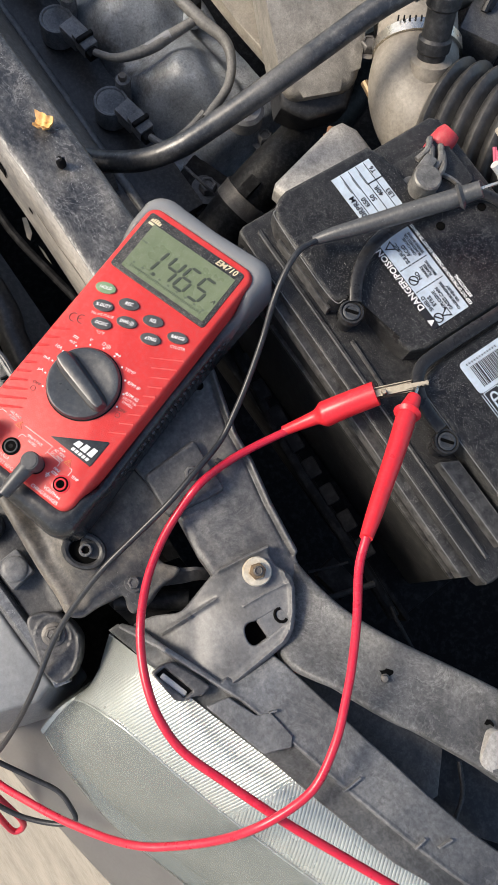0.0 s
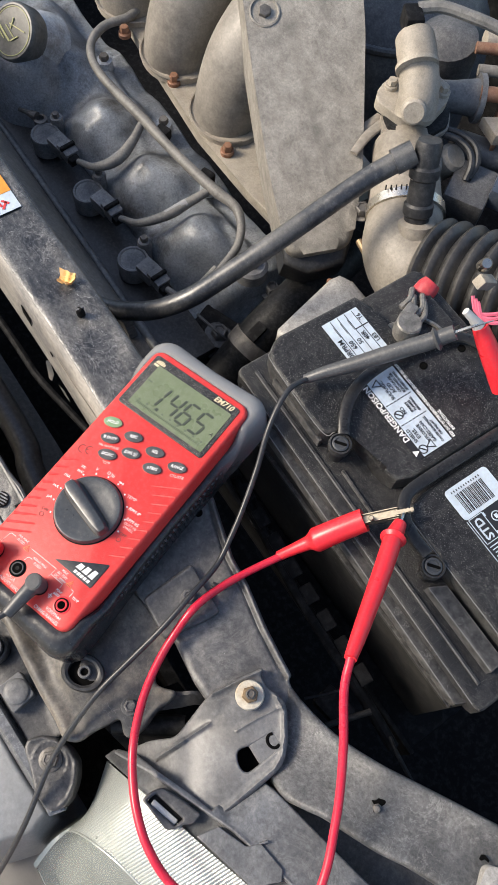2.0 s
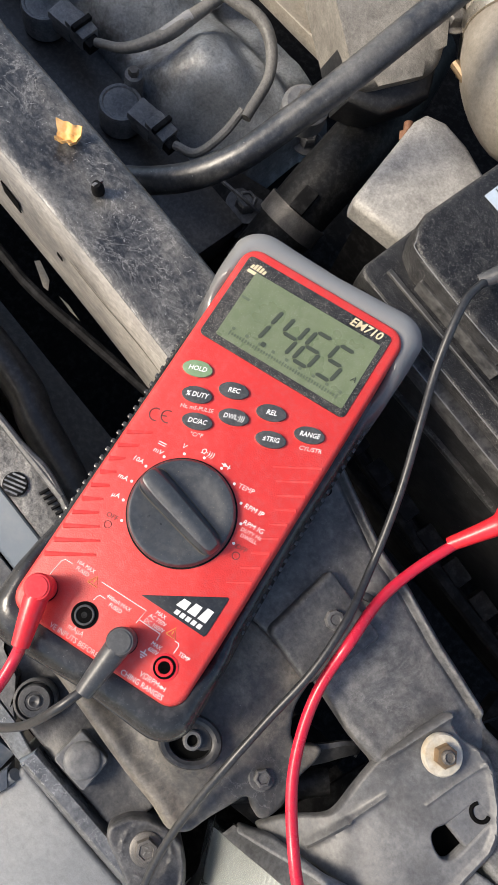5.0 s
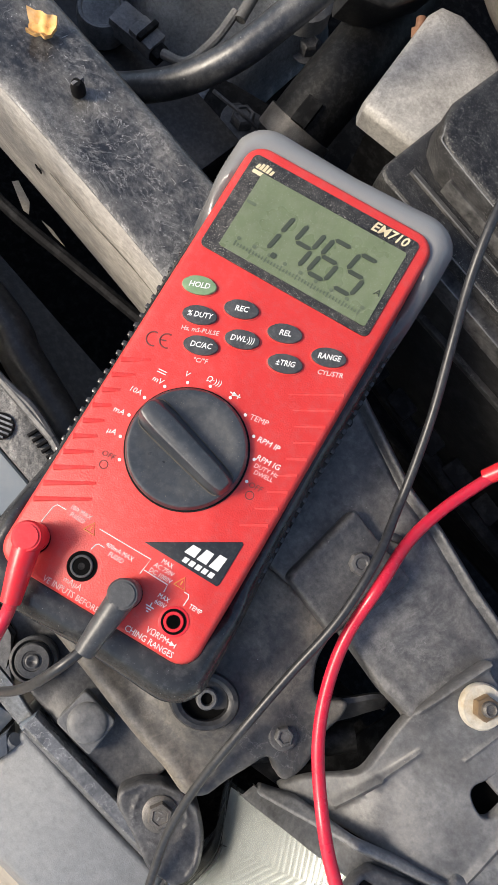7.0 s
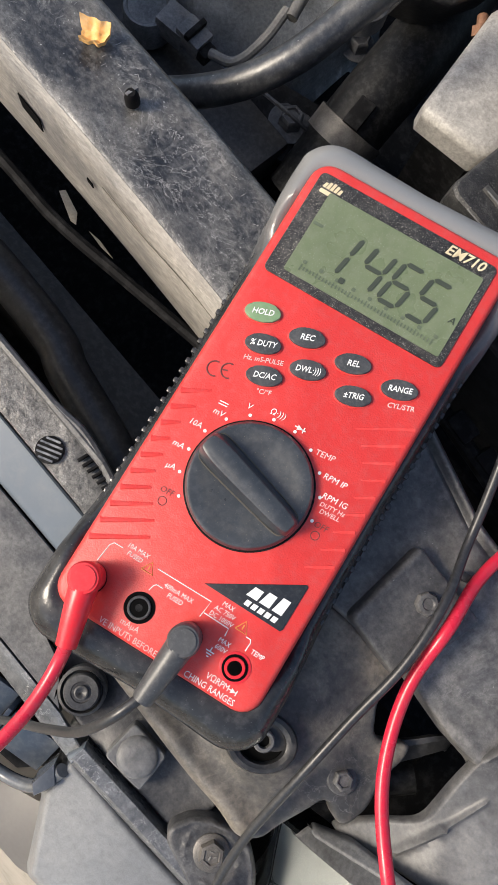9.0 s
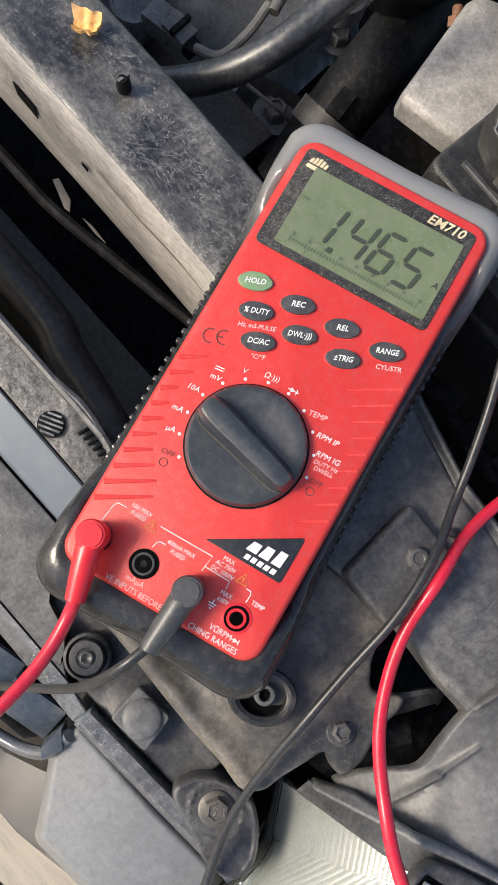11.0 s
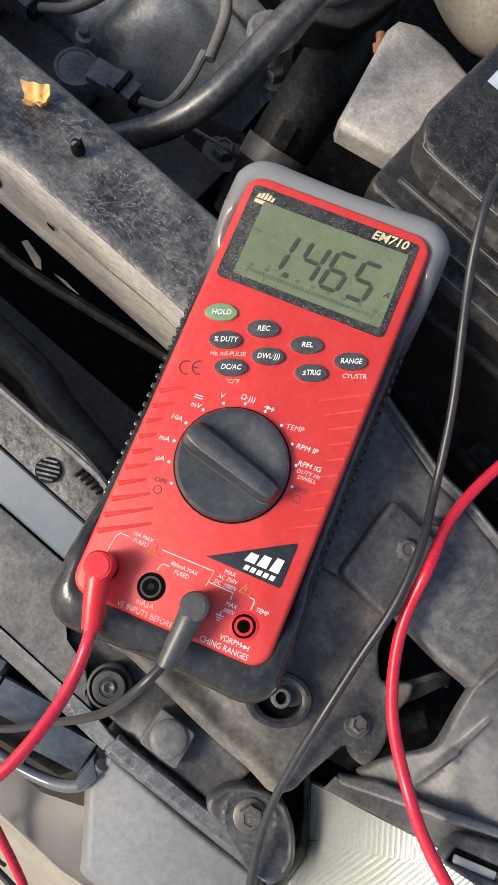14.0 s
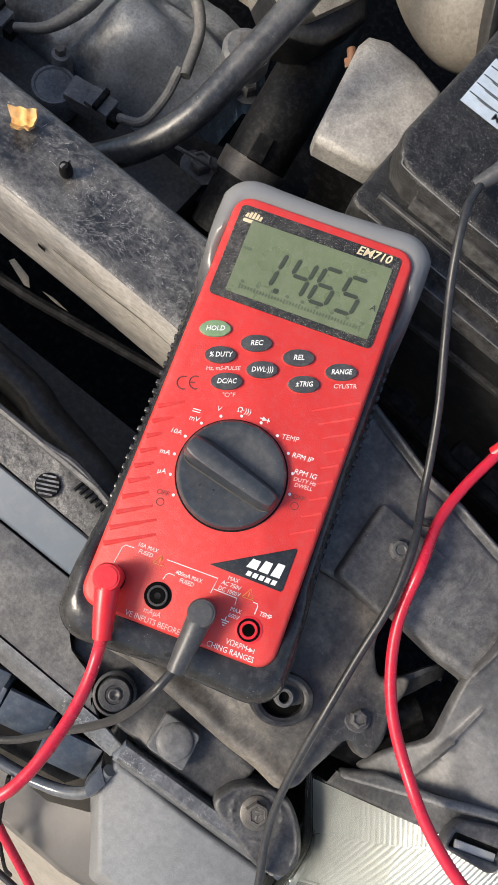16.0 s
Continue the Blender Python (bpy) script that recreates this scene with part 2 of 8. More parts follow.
dial_mat = material("slate dial plastic", (0.025, 0.031, 0.039), 0.3, dust=(0.1, 0.107, 0.115), amount=0.15, scale=40, bump=0.1, specks=0.6, speck_colour=(0.28, 0.24, 0.165), speck_scale=2300, rub_glint=0.3, rub_glint_colour=(0.16, 0.15, 0.13), dents=0.15, spec=0.65)
lead_black = material("black test lead", (0.024, 0.025, 0.027), 0.36, dust=(0.06, 0.061, 0.064), amount=0.3, scale=60, bump=0.03)
probe_black = material("charcoal probe plastic", (0.055, 0.057, 0.060), 0.40, dust=(0.14, 0.14, 0.138), amount=0.3, scale=60, bump=0.15, specks=0.4, speck_scale=700)
lead_red = material("red test lead", (0.60, 0.016, 0.045), 0.28, dust=(0.45, 0.06, 0.07), amount=0.25, scale=60, bump=0.05, vary=0.06)
probe_red = material("red probe plastic", (0.74, 0.022, 0.034), 0.3, dust=(0.60, 0.06, 0.06), amount=0.2, scale=60, bump=0.08, vary=0.05)
battery_wall = material("dust filmed battery wall", (0.022, 0.022, 0.022), 0.5, dust=(0.06, 0.058, 0.053), amount=0.45, scale=14, bump=0.3, specks=0.3, spec=0.3)
scratch_mat = material("bare scratch in paint", (0.42, 0.41, 0.39), 0.4, bump=0.0)
shine_wear_mat = material("pale edge highlight and wear", (0.20, 0.198, 0.19), 0.4, dust=(0.12, 0.12, 0.12), amount=0.5, scale=160, bump=0.3, specks=0.6, speck_colour=(0.02, 0.02, 0.02))
dirt_line = material("ochre dirt in a seam", (0.10, 0.082, 0.056), 0.7, dust=(0.09, 0.08, 0.06), amount=0.6, scale=300, bump=0.3)
jaw_mat = material("tarnished plated jaw", (0.36, 0.32, 0.25), 0.36, metal=0.85, dust=(0.16, 0.14, 0.11), amount=0.4, scale=220, bump=0.25)
steel = material("dull nickel steel", (0.60, 0.57, 0.51), 0.28, metal=1.0, dust=(0.30, 0.27, 0.22), amount=0.3, scale=150, bump=0.2)
bolt_mat = material("grimy bolt steel", (0.12, 0.113, 0.105), 0.5, metal=0.4, dust=(0.17, 0.155, 0.135), amount=0.5, scale=120, bump=0.4, grit=0.4)
rust = material("rusty copper bolt", (0.25, 0.12, 0.07), 0.55, metal=0.3, dust=(0.36, 0.23, 0.15), amount=0.5, scale=120, bump=0.4)
brass = material("dull brass", (0.3, 0.21, 0.12), 0.4, metal=0.7, dust=(0.3, 0.22, 0.14), amount=0.4, scale=150, bump=0.2)
lead_post = material("oxidised lead post", (0.15, 0.145, 0.135), 0.5, metal=0.4, dust=(0.30, 0.285, 0.25), amount=0.5, scale=170, bump=0.9, specks=0.4, speck_scale=900, grit=0.4)
washer_mat = material("cream nylon washer", (0.52, 0.485, 0.40), 0.45, dust=(0.55, 0.46, 0.33), amount=0.3, scale=140, bump=0.15, stain=(0.4, 0.28, 0.14), stain_amount=0.5, vary=0.2)
foam_mat = material("amber foam scrap", (0.86, 0.46, 0.12), 0.6, dust=(0.88, 0.66, 0.38), amount=0.5, scale=120, bump=0.4)
loom = material("dusty wiring loom", (0.125, 0.122, 0.115), 0.5, dust=(0.27, 0.258, 0.232), amount=0.6, scale=35, bump=0.6, grain=500, dents=0.4, vary=0.25)
tape_mat = material("grey loom tape", (0.24, 0.24, 0.25), 0.5, dust=(0.36, 0.36, 0.35), amount=0.5, scale=80, bump=0.3)
coil_mat = material("dusty ignition coil", (0.06, 0.064, 0.069), 0.36, dust=(0.21, 0.214, 0.22), amount=0.5, scale=50, bump=0.2, rub_glint=0.4, dents=0.25, grit=0.25)
bumper_mat = material("grey satin bumper", (0.30, 0.288, 0.272), 0.45, dust=(0.38, 0.362, 0.338), amount=0.4, scale=7, bump=0.1, vary=0.05)
filler_mat = material("grained grey plastic", (0.19, 0.198, 0.205), 0.42, dust=(0.285, 0.29, 0.29), amount=0.4, scale=12, bump=0.3, grain=1500, vary=0.05, grit=0.12)
ledge_mat = material("dusty grey ledge plastic", (0.085, 0.09, 0.098), 0.45, dust=(0.19, 0.192, 0.192), amount=0.5, scale=16, bump=0.28, specks=0.15, dents=0.35, rub_glint=0.3, vary=0.35, stain=(0.045, 0.047, 0.052), stain_amount=0.75, swirl=0.2, grit=0.3)
gloss_trim = material("glossy grey blue trim", (0.085, 0.095, 0.11), 0.16, dust=(0.16, 0.165, 0.17), amount=0.25, scale=40, bump=0.02, coat=0.5)
lip_mat = material("slate grey painted lip", (0.125, 0.152, 0.182), 0.42, dust=(0.185, 0.2, 0.21), amount=0.35, scale=16, bump=0.05, vary=0.05)
bar_mat = material("scuffed dark plastic bar", (0.03, 0.034, 0.04), 0.27, dust=(0.15, 0.155, 0.16), amount=0.35, spec=0.9, scale=34, bump=0.25, specks=0.4, speck_scale=500, veins=0.9, dents=0.4, rub_glint=0.8, rub_glint_colour=(0.36, 0.365, 0.37), swirl=0.35, grit=0.25)
slat_mat = material("blue black grille plastic", (0.040, 0.054, 0.078), 0.3, dust=(0.13, 0.14, 0.155), amount=0.35, scale=30, bump=0.05)
reflector_mat = material("silvered headlamp reflector", (0.6, 0.61, 0.6), 0.27, metal=0.65, dust=(0.48, 0.485, 0.47), amount=0.25, scale=12, bump=0.0, vary=0.04)
lamp_dark = material("grey green lamp interior", (0.145, 0.158, 0.152), 0.3, metal=0.2, dust=(0.21, 0.225, 0.215), amount=0.5, scale=9, bump=0.0)
concrete = material("pale concrete", (0.42, 0.37, 0.295), 0.85, dust=(0.58, 0.52, 0.42), amount=0.6, scale=5, bump=0.5, grain=90, specks=0.35, speck_colour=(0.32, 0.29, 0.25), speck_scale=120, stretch=(1, 7, 1), vary=0.25)
sticker_orange = material("orange sticker", (0.75, 0.30, 0.04), 0.45, bump=0.02)
pink_wire = material("pink wire", (0.62, 0.13, 0.20), 0.4, bump=0.02)
red_tape = material("red terminal cap", (0.46, 0.03, 0.045), 0.5, dust=(0.40, 0.12, 0.1), amount=0.4, scale=120, bump=0.4)
clear_tip = material("grey white jaw sleeve", (0.5, 0.5, 0.485), 0.4, bump=0.1)

corner_mat = material("sooty support plastic", (0.070, 0.070, 0.071), 0.42, dust=(0.21, 0.2, 0.182), amount=0.56, scale=14, bump=0.28, specks=0.25, veins=0.15, vary=0.3, stain=(0.026, 0.028, 0.031), stain_amount=0.95, dents=0.4, rub_glint=0.6, swirl=0.1, grit=0.28)
hole_black = material("black hole", (0.004, 0.004, 0.004), 0.8, bump=0.0, spec=0.05)
milky = material("milky lens plastic", (0.36, 0.37, 0.365), 0.3, dust=(0.44, 0.44, 0.42), amount=0.4, scale=14, bump=0.05)
strap_mat = material("plain black strap plastic", (0.011, 0.011, 0.012), 0.28, dust=(0.04, 0.04, 0.04), amount=0.12, scale=60, bump=0.1, specks=0.3, rub_glint=0.5, rub_glint_colour=(0.13, 0.128, 0.122), spec=0.35)
cap_mat = material("matt black cap plastic", (0.040, 0.043, 0.042), 0.4, dust=(0.12, 0.125, 0.115), amount=0.5, scale=30, bump=0.15, rub_glint=0.4, dents=0.2)
shroud_mat = material("dull black shroud plastic", (0.062, 0.063, 0.063), 0.42, dust=(0.14, 0.138, 0.13), amount=0.5, scale=12, bump=0.15, spec=0.55, dents=0.3, rub_glint=0.4, grit=0.4)
deep_rubber = material("dark hose rubber", (0.007, 0.0073, 0.008), 0.5, dust=(0.022, 0.022, 0.022), amount=0.35, scale=30, bump=0.15, spec=0.2)
fender_mat = material("dusty grey fender steel", (0.145, 0.148, 0.152), 0.36, dust=(0.33, 0.328, 0.32), amount=0.52, scale=24, bump=0.4, specks=0.4, veins=0.4, stain=(0.075, 0.074, 0.072), stain_amount=0.65, dents=0.4, rub_glint=0.5, rub_glint_colour=(0.50, 0.495, 0.48), swirl=0.42, vary=0.22, grit=0.3)


def sheen_holster():
    """Black rubber with the sky's pale sheen painted grey at the display's end."""
    m = holster_mat
    nt = m.node_tree
    bsdf = nt.nodes["Principled BSDF"]
    old = bsdf.inputs["Base Color"].links[0].from_socket
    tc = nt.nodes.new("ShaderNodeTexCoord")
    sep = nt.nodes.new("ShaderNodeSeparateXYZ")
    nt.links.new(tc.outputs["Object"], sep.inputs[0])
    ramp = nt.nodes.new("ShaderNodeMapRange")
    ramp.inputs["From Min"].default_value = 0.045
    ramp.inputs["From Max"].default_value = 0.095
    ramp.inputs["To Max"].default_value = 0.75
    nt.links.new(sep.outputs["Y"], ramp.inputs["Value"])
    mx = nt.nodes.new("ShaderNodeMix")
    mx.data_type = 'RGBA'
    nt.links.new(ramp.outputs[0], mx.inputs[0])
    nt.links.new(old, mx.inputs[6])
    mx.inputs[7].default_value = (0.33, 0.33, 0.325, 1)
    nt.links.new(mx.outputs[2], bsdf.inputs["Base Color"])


sheen_holster()


def clear_lens(title="hazy clear lens", lo=0.12, hi=0.28):
    m = bpy.data.materials.new(title)
    m.use_nodes = True
    nt = m.node_tree
    bsdf = nt.nodes["Principled BSDF"]
    bsdf.inputs["Base Color"].default_value = (0.52, 0.56, 0.55, 1)
    bsdf.inputs["Roughness"].default_value = 0.18
    trans = nt.nodes.new("ShaderNodeBsdfTransparent")
    trans.inputs[0].default_value = (0.93, 0.95, 0.92, 1)
    mixer = nt.nodes.new("ShaderNodeMixShader")
    tex = nt.nodes.new("ShaderNodeTexNoise")
    tex.inputs["Scale"].default_value = 30
    rng_ = nt.nodes.new("ShaderNodeMapRange")
    rng_.inputs["To Min"].default_value = lo
    rng_.inputs["To Max"].default_value = hi
    nt.links.new(tex.outputs["Fac"], rng_.inputs["Value"])
    nt.links.new(rng_.outputs[0], mixer.inputs[0])
    nt.links.new(trans.outputs[0], mixer.inputs[1])
    nt.links.new(bsdf.outputs[0], mixer.inputs[2])
    nt.links.new(mixer.outputs[0], nt.nodes["Material Output"].inputs[0])
    return m


lens_mat = clear_lens()
milky_mat = clear_lens("milky lens rim", 0.42, 0.62)


# ---- mesh helpers ----
def thing(name, label, category, at=(0, 0, 0), group="", kind="", m=None):
    ob = new(name)
    ob.empty_display_size = 0.01
    ob.matrix_world = m if m is not None else Matrix.Translation(at)
    ob.matrix_basis = ob.matrix_world
    return tagged(ob, label, category, group, kind)


def to_mesh(name, bm, mat, smooth=35):
    me = bpy.data.meshes.new(name)
    bmesh.ops.recalc_face_normals(bm, faces=bm.faces)
    if smooth:
        for f in bm.faces:
            f.smooth = True
        for e in bm.edges:
            if len(e.link_faces) == 2 and e.calc_face_angle(0) > radians(smooth):
                e.smooth = False
    bm.to_mesh(me)
    bm.free()
    me.materials.append(mat)
    return me


def part(name, bm, mat, parent, label="", local=False, smooth=35):
    """One mesh under a thing or a part; local: the bmesh is in the parent's own space, else in the world's."""
    ob = new(name, to_mesh(name, bm, mat, smooth))
    ob.parent = parent
    if not local:
        root, m = parent, Matrix()
        while root is not None:
            m = root.matrix_basis.inverted() if root.parent is None else m
            root = root.parent
        ob.matrix_parent_inverse = m if parent.parent is None else Matrix()
        if parent.parent is not None:
            ob.matrix_parent_inverse = Matrix()
    return tagged(ob, label)


def solo(name, bm, mat, label, category, group="", kind="", smooth=35):
    return tagged(new(name, to_mesh(name, bm, mat, smooth)), label, category, group, kind)


def box_bm(size, at=(0, 0, 0), bevel=0.0, seg=2, m=None):
    bm = bmesh.new()
    bmesh.ops.create_cube(bm, size=1, matrix=Matrix.Diagonal((*size, 1)))
    if bevel:
        bmesh.ops.bevel(bm, geom=bm.edges[:], offset=bevel, segments=seg, affect='EDGES', profile=0.6)
    bmesh.ops.transform(bm, matrix=(m if m is not None else Matrix.Translation(at)), verts=bm.verts)
    return bm


def prism_bm(outline, z0, z1, bevel=0.0, seg=2, m=None, taper=0.0):
    """An outline in x, y, drawn from z0 up to z1, with rounded upper and lower edges."""
    bm = bmesh.new()
    area = sum(a[0] * b[1] - b[0] * a[1] for a, b in zip(outline, outline[1:] + outline[:1]))
    pts = outline if area > 0 else outline[::-1]
    cx, cy = sum(p[0] for p in pts) / len(pts), sum(p[1] for p in pts) / len(pts)
    low = [bm.verts.new((p[0], p[1], z0)) for p in pts]
    top = [bm.verts.new((p[0] + (cx - p[0]) * taper, p[1] + (cy - p[1]) * taper, z1)) for p in pts]
    bm.faces.new(low[::-1])
    cap = bm.faces.new(top)
    for i in range(len(pts)):
        j = (i + 1) % len(pts)
        bm.faces.new((low[i], low[j], top[j], top[i]))
    if bevel:
        bmesh.ops.bevel(bm, geom=list(cap.edges), offset=bevel, segments=seg, affect='EDGES', profile=0.6, clamp_overlap=True)
    if m is not None:
        bmesh.ops.transform(bm, matrix=m, verts=bm.verts)
    return bm


def sheet_bm(outline, thick, bevel=0.0015, seg=2):
    """A plate whose corners lie at their own heights (x, y, z), with thickness below and a rounded rim."""
    bm = bmesh.new()
    area = sum(a[0] * b[1] - b[0] * a[1] for a, b in zip(outline, outline[1:] + outline[:1]))
    pts = outline if area > 0 else outline[::-1]
    top = [bm.verts.new(p) for p in pts]
    low = [bm.verts.new((p[0], p[1], p[2] - thick)) for p in pts]
    cap = bm.faces.new(top)
    bm.faces.new(low[::-1])
    for i in range(len(pts)):
        j = (i + 1) % len(pts)
        bm.faces.new((low[i], low[j], top[j], top[i]))
    if bevel:
        bmesh.ops.bevel(bm, geom=list(cap.edges), offset=bevel, segments=seg, affect='EDGES', profile=0.6, clamp_overlap=True)
    big = [f for f in bm.faces if len(f.verts) > 4]
    bmesh.ops.triangulate(bm, faces=big)
    return bm


def smooth_path(points, step=6):
    """Points along a soft curve through the given ones."""
    p = [Vector(q) for q in points]
    p = [p[0] * 2 - p[1]] + p + [p[-1] * 2 - p[-2]]
    out = []
    for i in range(1, len(p) - 2):
        for k in range(step):
            t = k / step
            a, b, c, d = p[i - 1], p[i], p[i + 1], p[i + 2]
            out.append(0.5 * ((2 * b) + (c - a) * t + (2 * a - 5 * b + 4 * c - d) * t * t + (3 * b - a - 3 * c + d) * t ** 3))
    out.append(p[-2])
    return out


def tube_bm(points, radius, seg=12, step=6, flat=1.0, soft=True, up=None):
    """A round or flattened tube along a soft curve; radius: a number, or one for each given point."""
    path = smooth_path(points, step) if soft else [Vector(q) for q in points]
    n = len(path)
    if isinstance(radius, (int, float)):
        radii = [radius] * n
    else:
        radii = []
        for i in range(n):
            s = i / (n - 1) * (len(radius) - 1)
            k = min(int(s), len(radius) - 2)
            radii.append(radius[k] + (radius[k + 1] - radius[k]) * (s - k))
    bm = bmesh.new()
    tan = (path[1] - path[0]).normalized()
    ref = Vector(up) if up else (Vector((0, 0, 1)) if abs(tan.z) < 0.9 else Vector((1, 0, 0)))
    side = tan.cross(ref).normalized()
    rings = []
    for i in range(n):
        tan = (path[min(i + 1, n - 1)] - path[max(i - 1, 0)]).normalized()
        side = (side - tan * side.dot(tan)).normalized()
        over = side.cross(tan)
        rings.append([bm.verts.new(path[i] + radii[i] * (math.cos(a) * side + flat * math.sin(a) * over))
                      for a in (2 * math.pi * k / seg for k in range(seg))])
    for a, b in zip(rings, rings[1:]):
        for k in range(seg):
            bm.faces.new((a[k], a[(k + 1) % seg], b[(k + 1) % seg], b[k]))
    bm.faces.new(rings[0][::-1])
    bm.faces.new(rings[-1])
    return bm


def lathe_bm(profile, seg=24, m=None):
    """A turned body from (radius, height) pairs, closed at both ends."""
    bm = bmesh.new()
    rings = [[bm.verts.new((r * math.cos(2 * math.pi * k / seg), r * math.sin(2 * math.pi * k / seg), z)) for k in range(seg)] for r, z in profile]
    for a, b in zip(rings, rings[1:]):
        for k in range(seg):
            bm.faces.new((a[k], a[(k + 1) % seg], b[(k + 1) % seg], b[k]))
    bm.faces.new(rings[0][::-1])
    bm.faces.new(rings[-1])
    if m is not None:
        bmesh.ops.transform(bm, matrix=m, verts=bm.verts)
    return bm


def hex_bm(r, h, m=None):
    return lathe_bm([(r, 0), (r, h * 0.8), (r * 0.86, h)], 6, m)


def joined(*bms):
    out = bmesh.new()
    for b in bms:
        me = bpy.data.meshes.new("t")
        b.to_mesh(me)
        b.free()
        out.from_mesh(me)
        bpy.data.meshes.remove(me)
    return out


def along(p, q, m0=None):
    """The pose at p whose z axis points to q."""
    d = Vector(q) - Vector(p)
    return Matrix.Translation(p) @ d.to_track_quat('Z', 'Y').to_matrix().to_4x4()


def profile_bm(profile, x0, x1, steps, bend=None):
    """A closed (y, z) profile drawn along x; bend(x) gives a shift in y and z."""
    bm = bmesh.new()
    rings = []
    for i in range(steps + 1):
        x = x0 + (x1 - x0) * i / steps
        dy, dz = bend(x) if bend else (0, 0)
        rings.append([bm.verts.new((x, y + dy, z + dz)) for y, z in profile])
    n = len(profile)
    for a, b in zip(rings, rings[1:]):
        for k in range(n):
            bm.faces.new((a[k], a[(k + 1) % n], b[(k + 1) % n], b[k]))
    bm.faces.new(rings[0][::-1])
    bm.faces.new(rings[-1])
    return bm


def rounded(w, h, r, n=5, cx=0.0, cy=0.0):
    """A rounded rectangle's outline."""
    out = []
    for sx, sy, a0 in ((1, 1, 0), (-1, 1, 90), (-1, -1, 180), (1, -1, 270)):
        for k in range(n + 1):
            a = radians(a0 + 90 * k / n)
            out.append((cx + sx * (w / 2 - r) + r * math.cos(a), cy + sy * (h / 2 - r) + r * math.sin(a)))
    return out


def ellipse(a, b, n=24, cx=0.0, cy=0.0, turn=0.0):
    c, s = math.cos(radians(turn)), math.sin(radians(turn))
    return [(cx + a * math.cos(t) * c - b * math.sin(t) * s, cy + a * math.cos(t) * s + b * math.sin(t) * c) for t in (2 * math.pi * k / n for k in range(n))]


def lettering(name, text, cap, at, mat, parent, turn=0.0, slant=0.0, weight=0.0, align='CENTER', width=1.0, label="", local=True, spacing=1.0):
    """Flat raised letters of the built-in font, cap metres high, centred at a place in the parent's space."""
    cu = bpy.data.curves.new(name, 'FONT')
    cu.body = text
    cu.size = cap / 0.7
    cu.align_x = align
    cu.align_y = 'CENTER'
    cu.shear = slant
    cu.offset = weight
    cu.extrude = 0.00008
    cu.resolution_u = 2
    cu.space_character = spacing
    ob = bpy.data.objects.new(name, cu)
    me = bpy.data.meshes.new_from_object(ob)
    bpy.data.objects.remove(ob)
    bpy.data.curves.remove(cu)
    me.transform(Matrix.Translation(at) @ Matrix.Rotation(radians(turn), 4, 'Z') @ Matrix.Diagonal((width, 1, 1, 1)))
    me.materials.clear()
    me.materials.append(mat)
    out = new(name, me)
    out.parent = parent
    if not local:
        out.matrix_parent_inverse = parent.matrix_basis.inverted()
    return tagged(out, label)


def soften(outline, r, n=3):
    """The outline with its corners cut round."""
    out = []
    m = len(outline)
    for i in range(m):
        a, b, c = (Vector(outline[k % m][:2]) for k in (i - 1, i, i + 1))
        ra, rc = min(r, (a - b).length * 0.45), min(r, (c - b).length * 0.45)
        p, q = b + (a - b).normalized() * ra, b + (c - b).normalized() * rc
        for k in range(n + 1):
            t = k / n
            s = p * (1 - t) ** 2 + b * 2 * t * (1 - t) + q * t * t
            out.append((s.x, s.y))
    return out


def seg_dist(pts, line, closed=False):
    """How far each of the points (an array) lies from a line of corners."""
    c = np.array([p[:2] for p in line], float)
    a, b = (c, np.roll(c, -1, 0)) if closed else (c[:-1], c[1:])
    d = b - a
    rel = pts[:, None, :] - a[None]
    t = np.clip((rel * d).sum(2) / np.maximum((d * d).sum(1), 1e-12), 0, 1)
    return np.sqrt((((rel - t[..., None] * d) ** 2).sum(2)).min(1))


def inside(pts, poly):
    """Which of the points lie within a closed outline."""
    c = np.array([p[:2] for p in poly], float)
    x, y = pts[:, 0], pts[:, 1]
    hit = np.zeros(len(pts), bool)
    for (x0, y0), (x1, y1) in zip(c, np.roll(c, -1, 0)):
        cross = (y0 > y) != (y1 > y)
        if y0 != y1:
            hit ^= cross & (x < (x1 - x0) * (y - y0) / (y1 - y0) + x0)
    return hit


def spline_height(knots):
    """A smooth surface z(x, y) through a few knots (x, y, z)."""
    k = np.array(knots, float)
    n = len(k)

    def kernel(r2):
        return np.where(r2 > 0, r2 * np.log(np.maximum(r2, 1e-12)), 0.0)

    s = 100.0
    p = k[:, :2] * s
    r2 = ((p[:, None] - p[None]) ** 2).sum(2)
    big = np.zeros((n + 3, n + 3))
    big[:n, :n] = kernel(r2) + np.eye(n) * 0.05
    big[:n, n] = big[n, :n] = 1
    big[:n, n + 1:] = p
    big[n + 1:, :n] = p.T
    w = np.linalg.solve(big, np.concatenate([k[:, 2], np.zeros(3)]))

    def height(q):
        g = q * s
        return kernel(((g[:, None] - p[None]) ** 2).sum(2)) @ w[:n] + w[n] + g @ w[n + 1:]
    return height


def ridge_at(q, line, width, tall):
    """A moulded rib (or, below nought, a groove) along a line of corners."""
    return tall * np.exp(-(seg_dist(q, line) / width) ** 2)


def mound_at(q, at, r, tall):
    d = np.sqrt(((q - np.array(at)) ** 2).sum(1)) / r
    return tall * np.exp(-d ** 4)


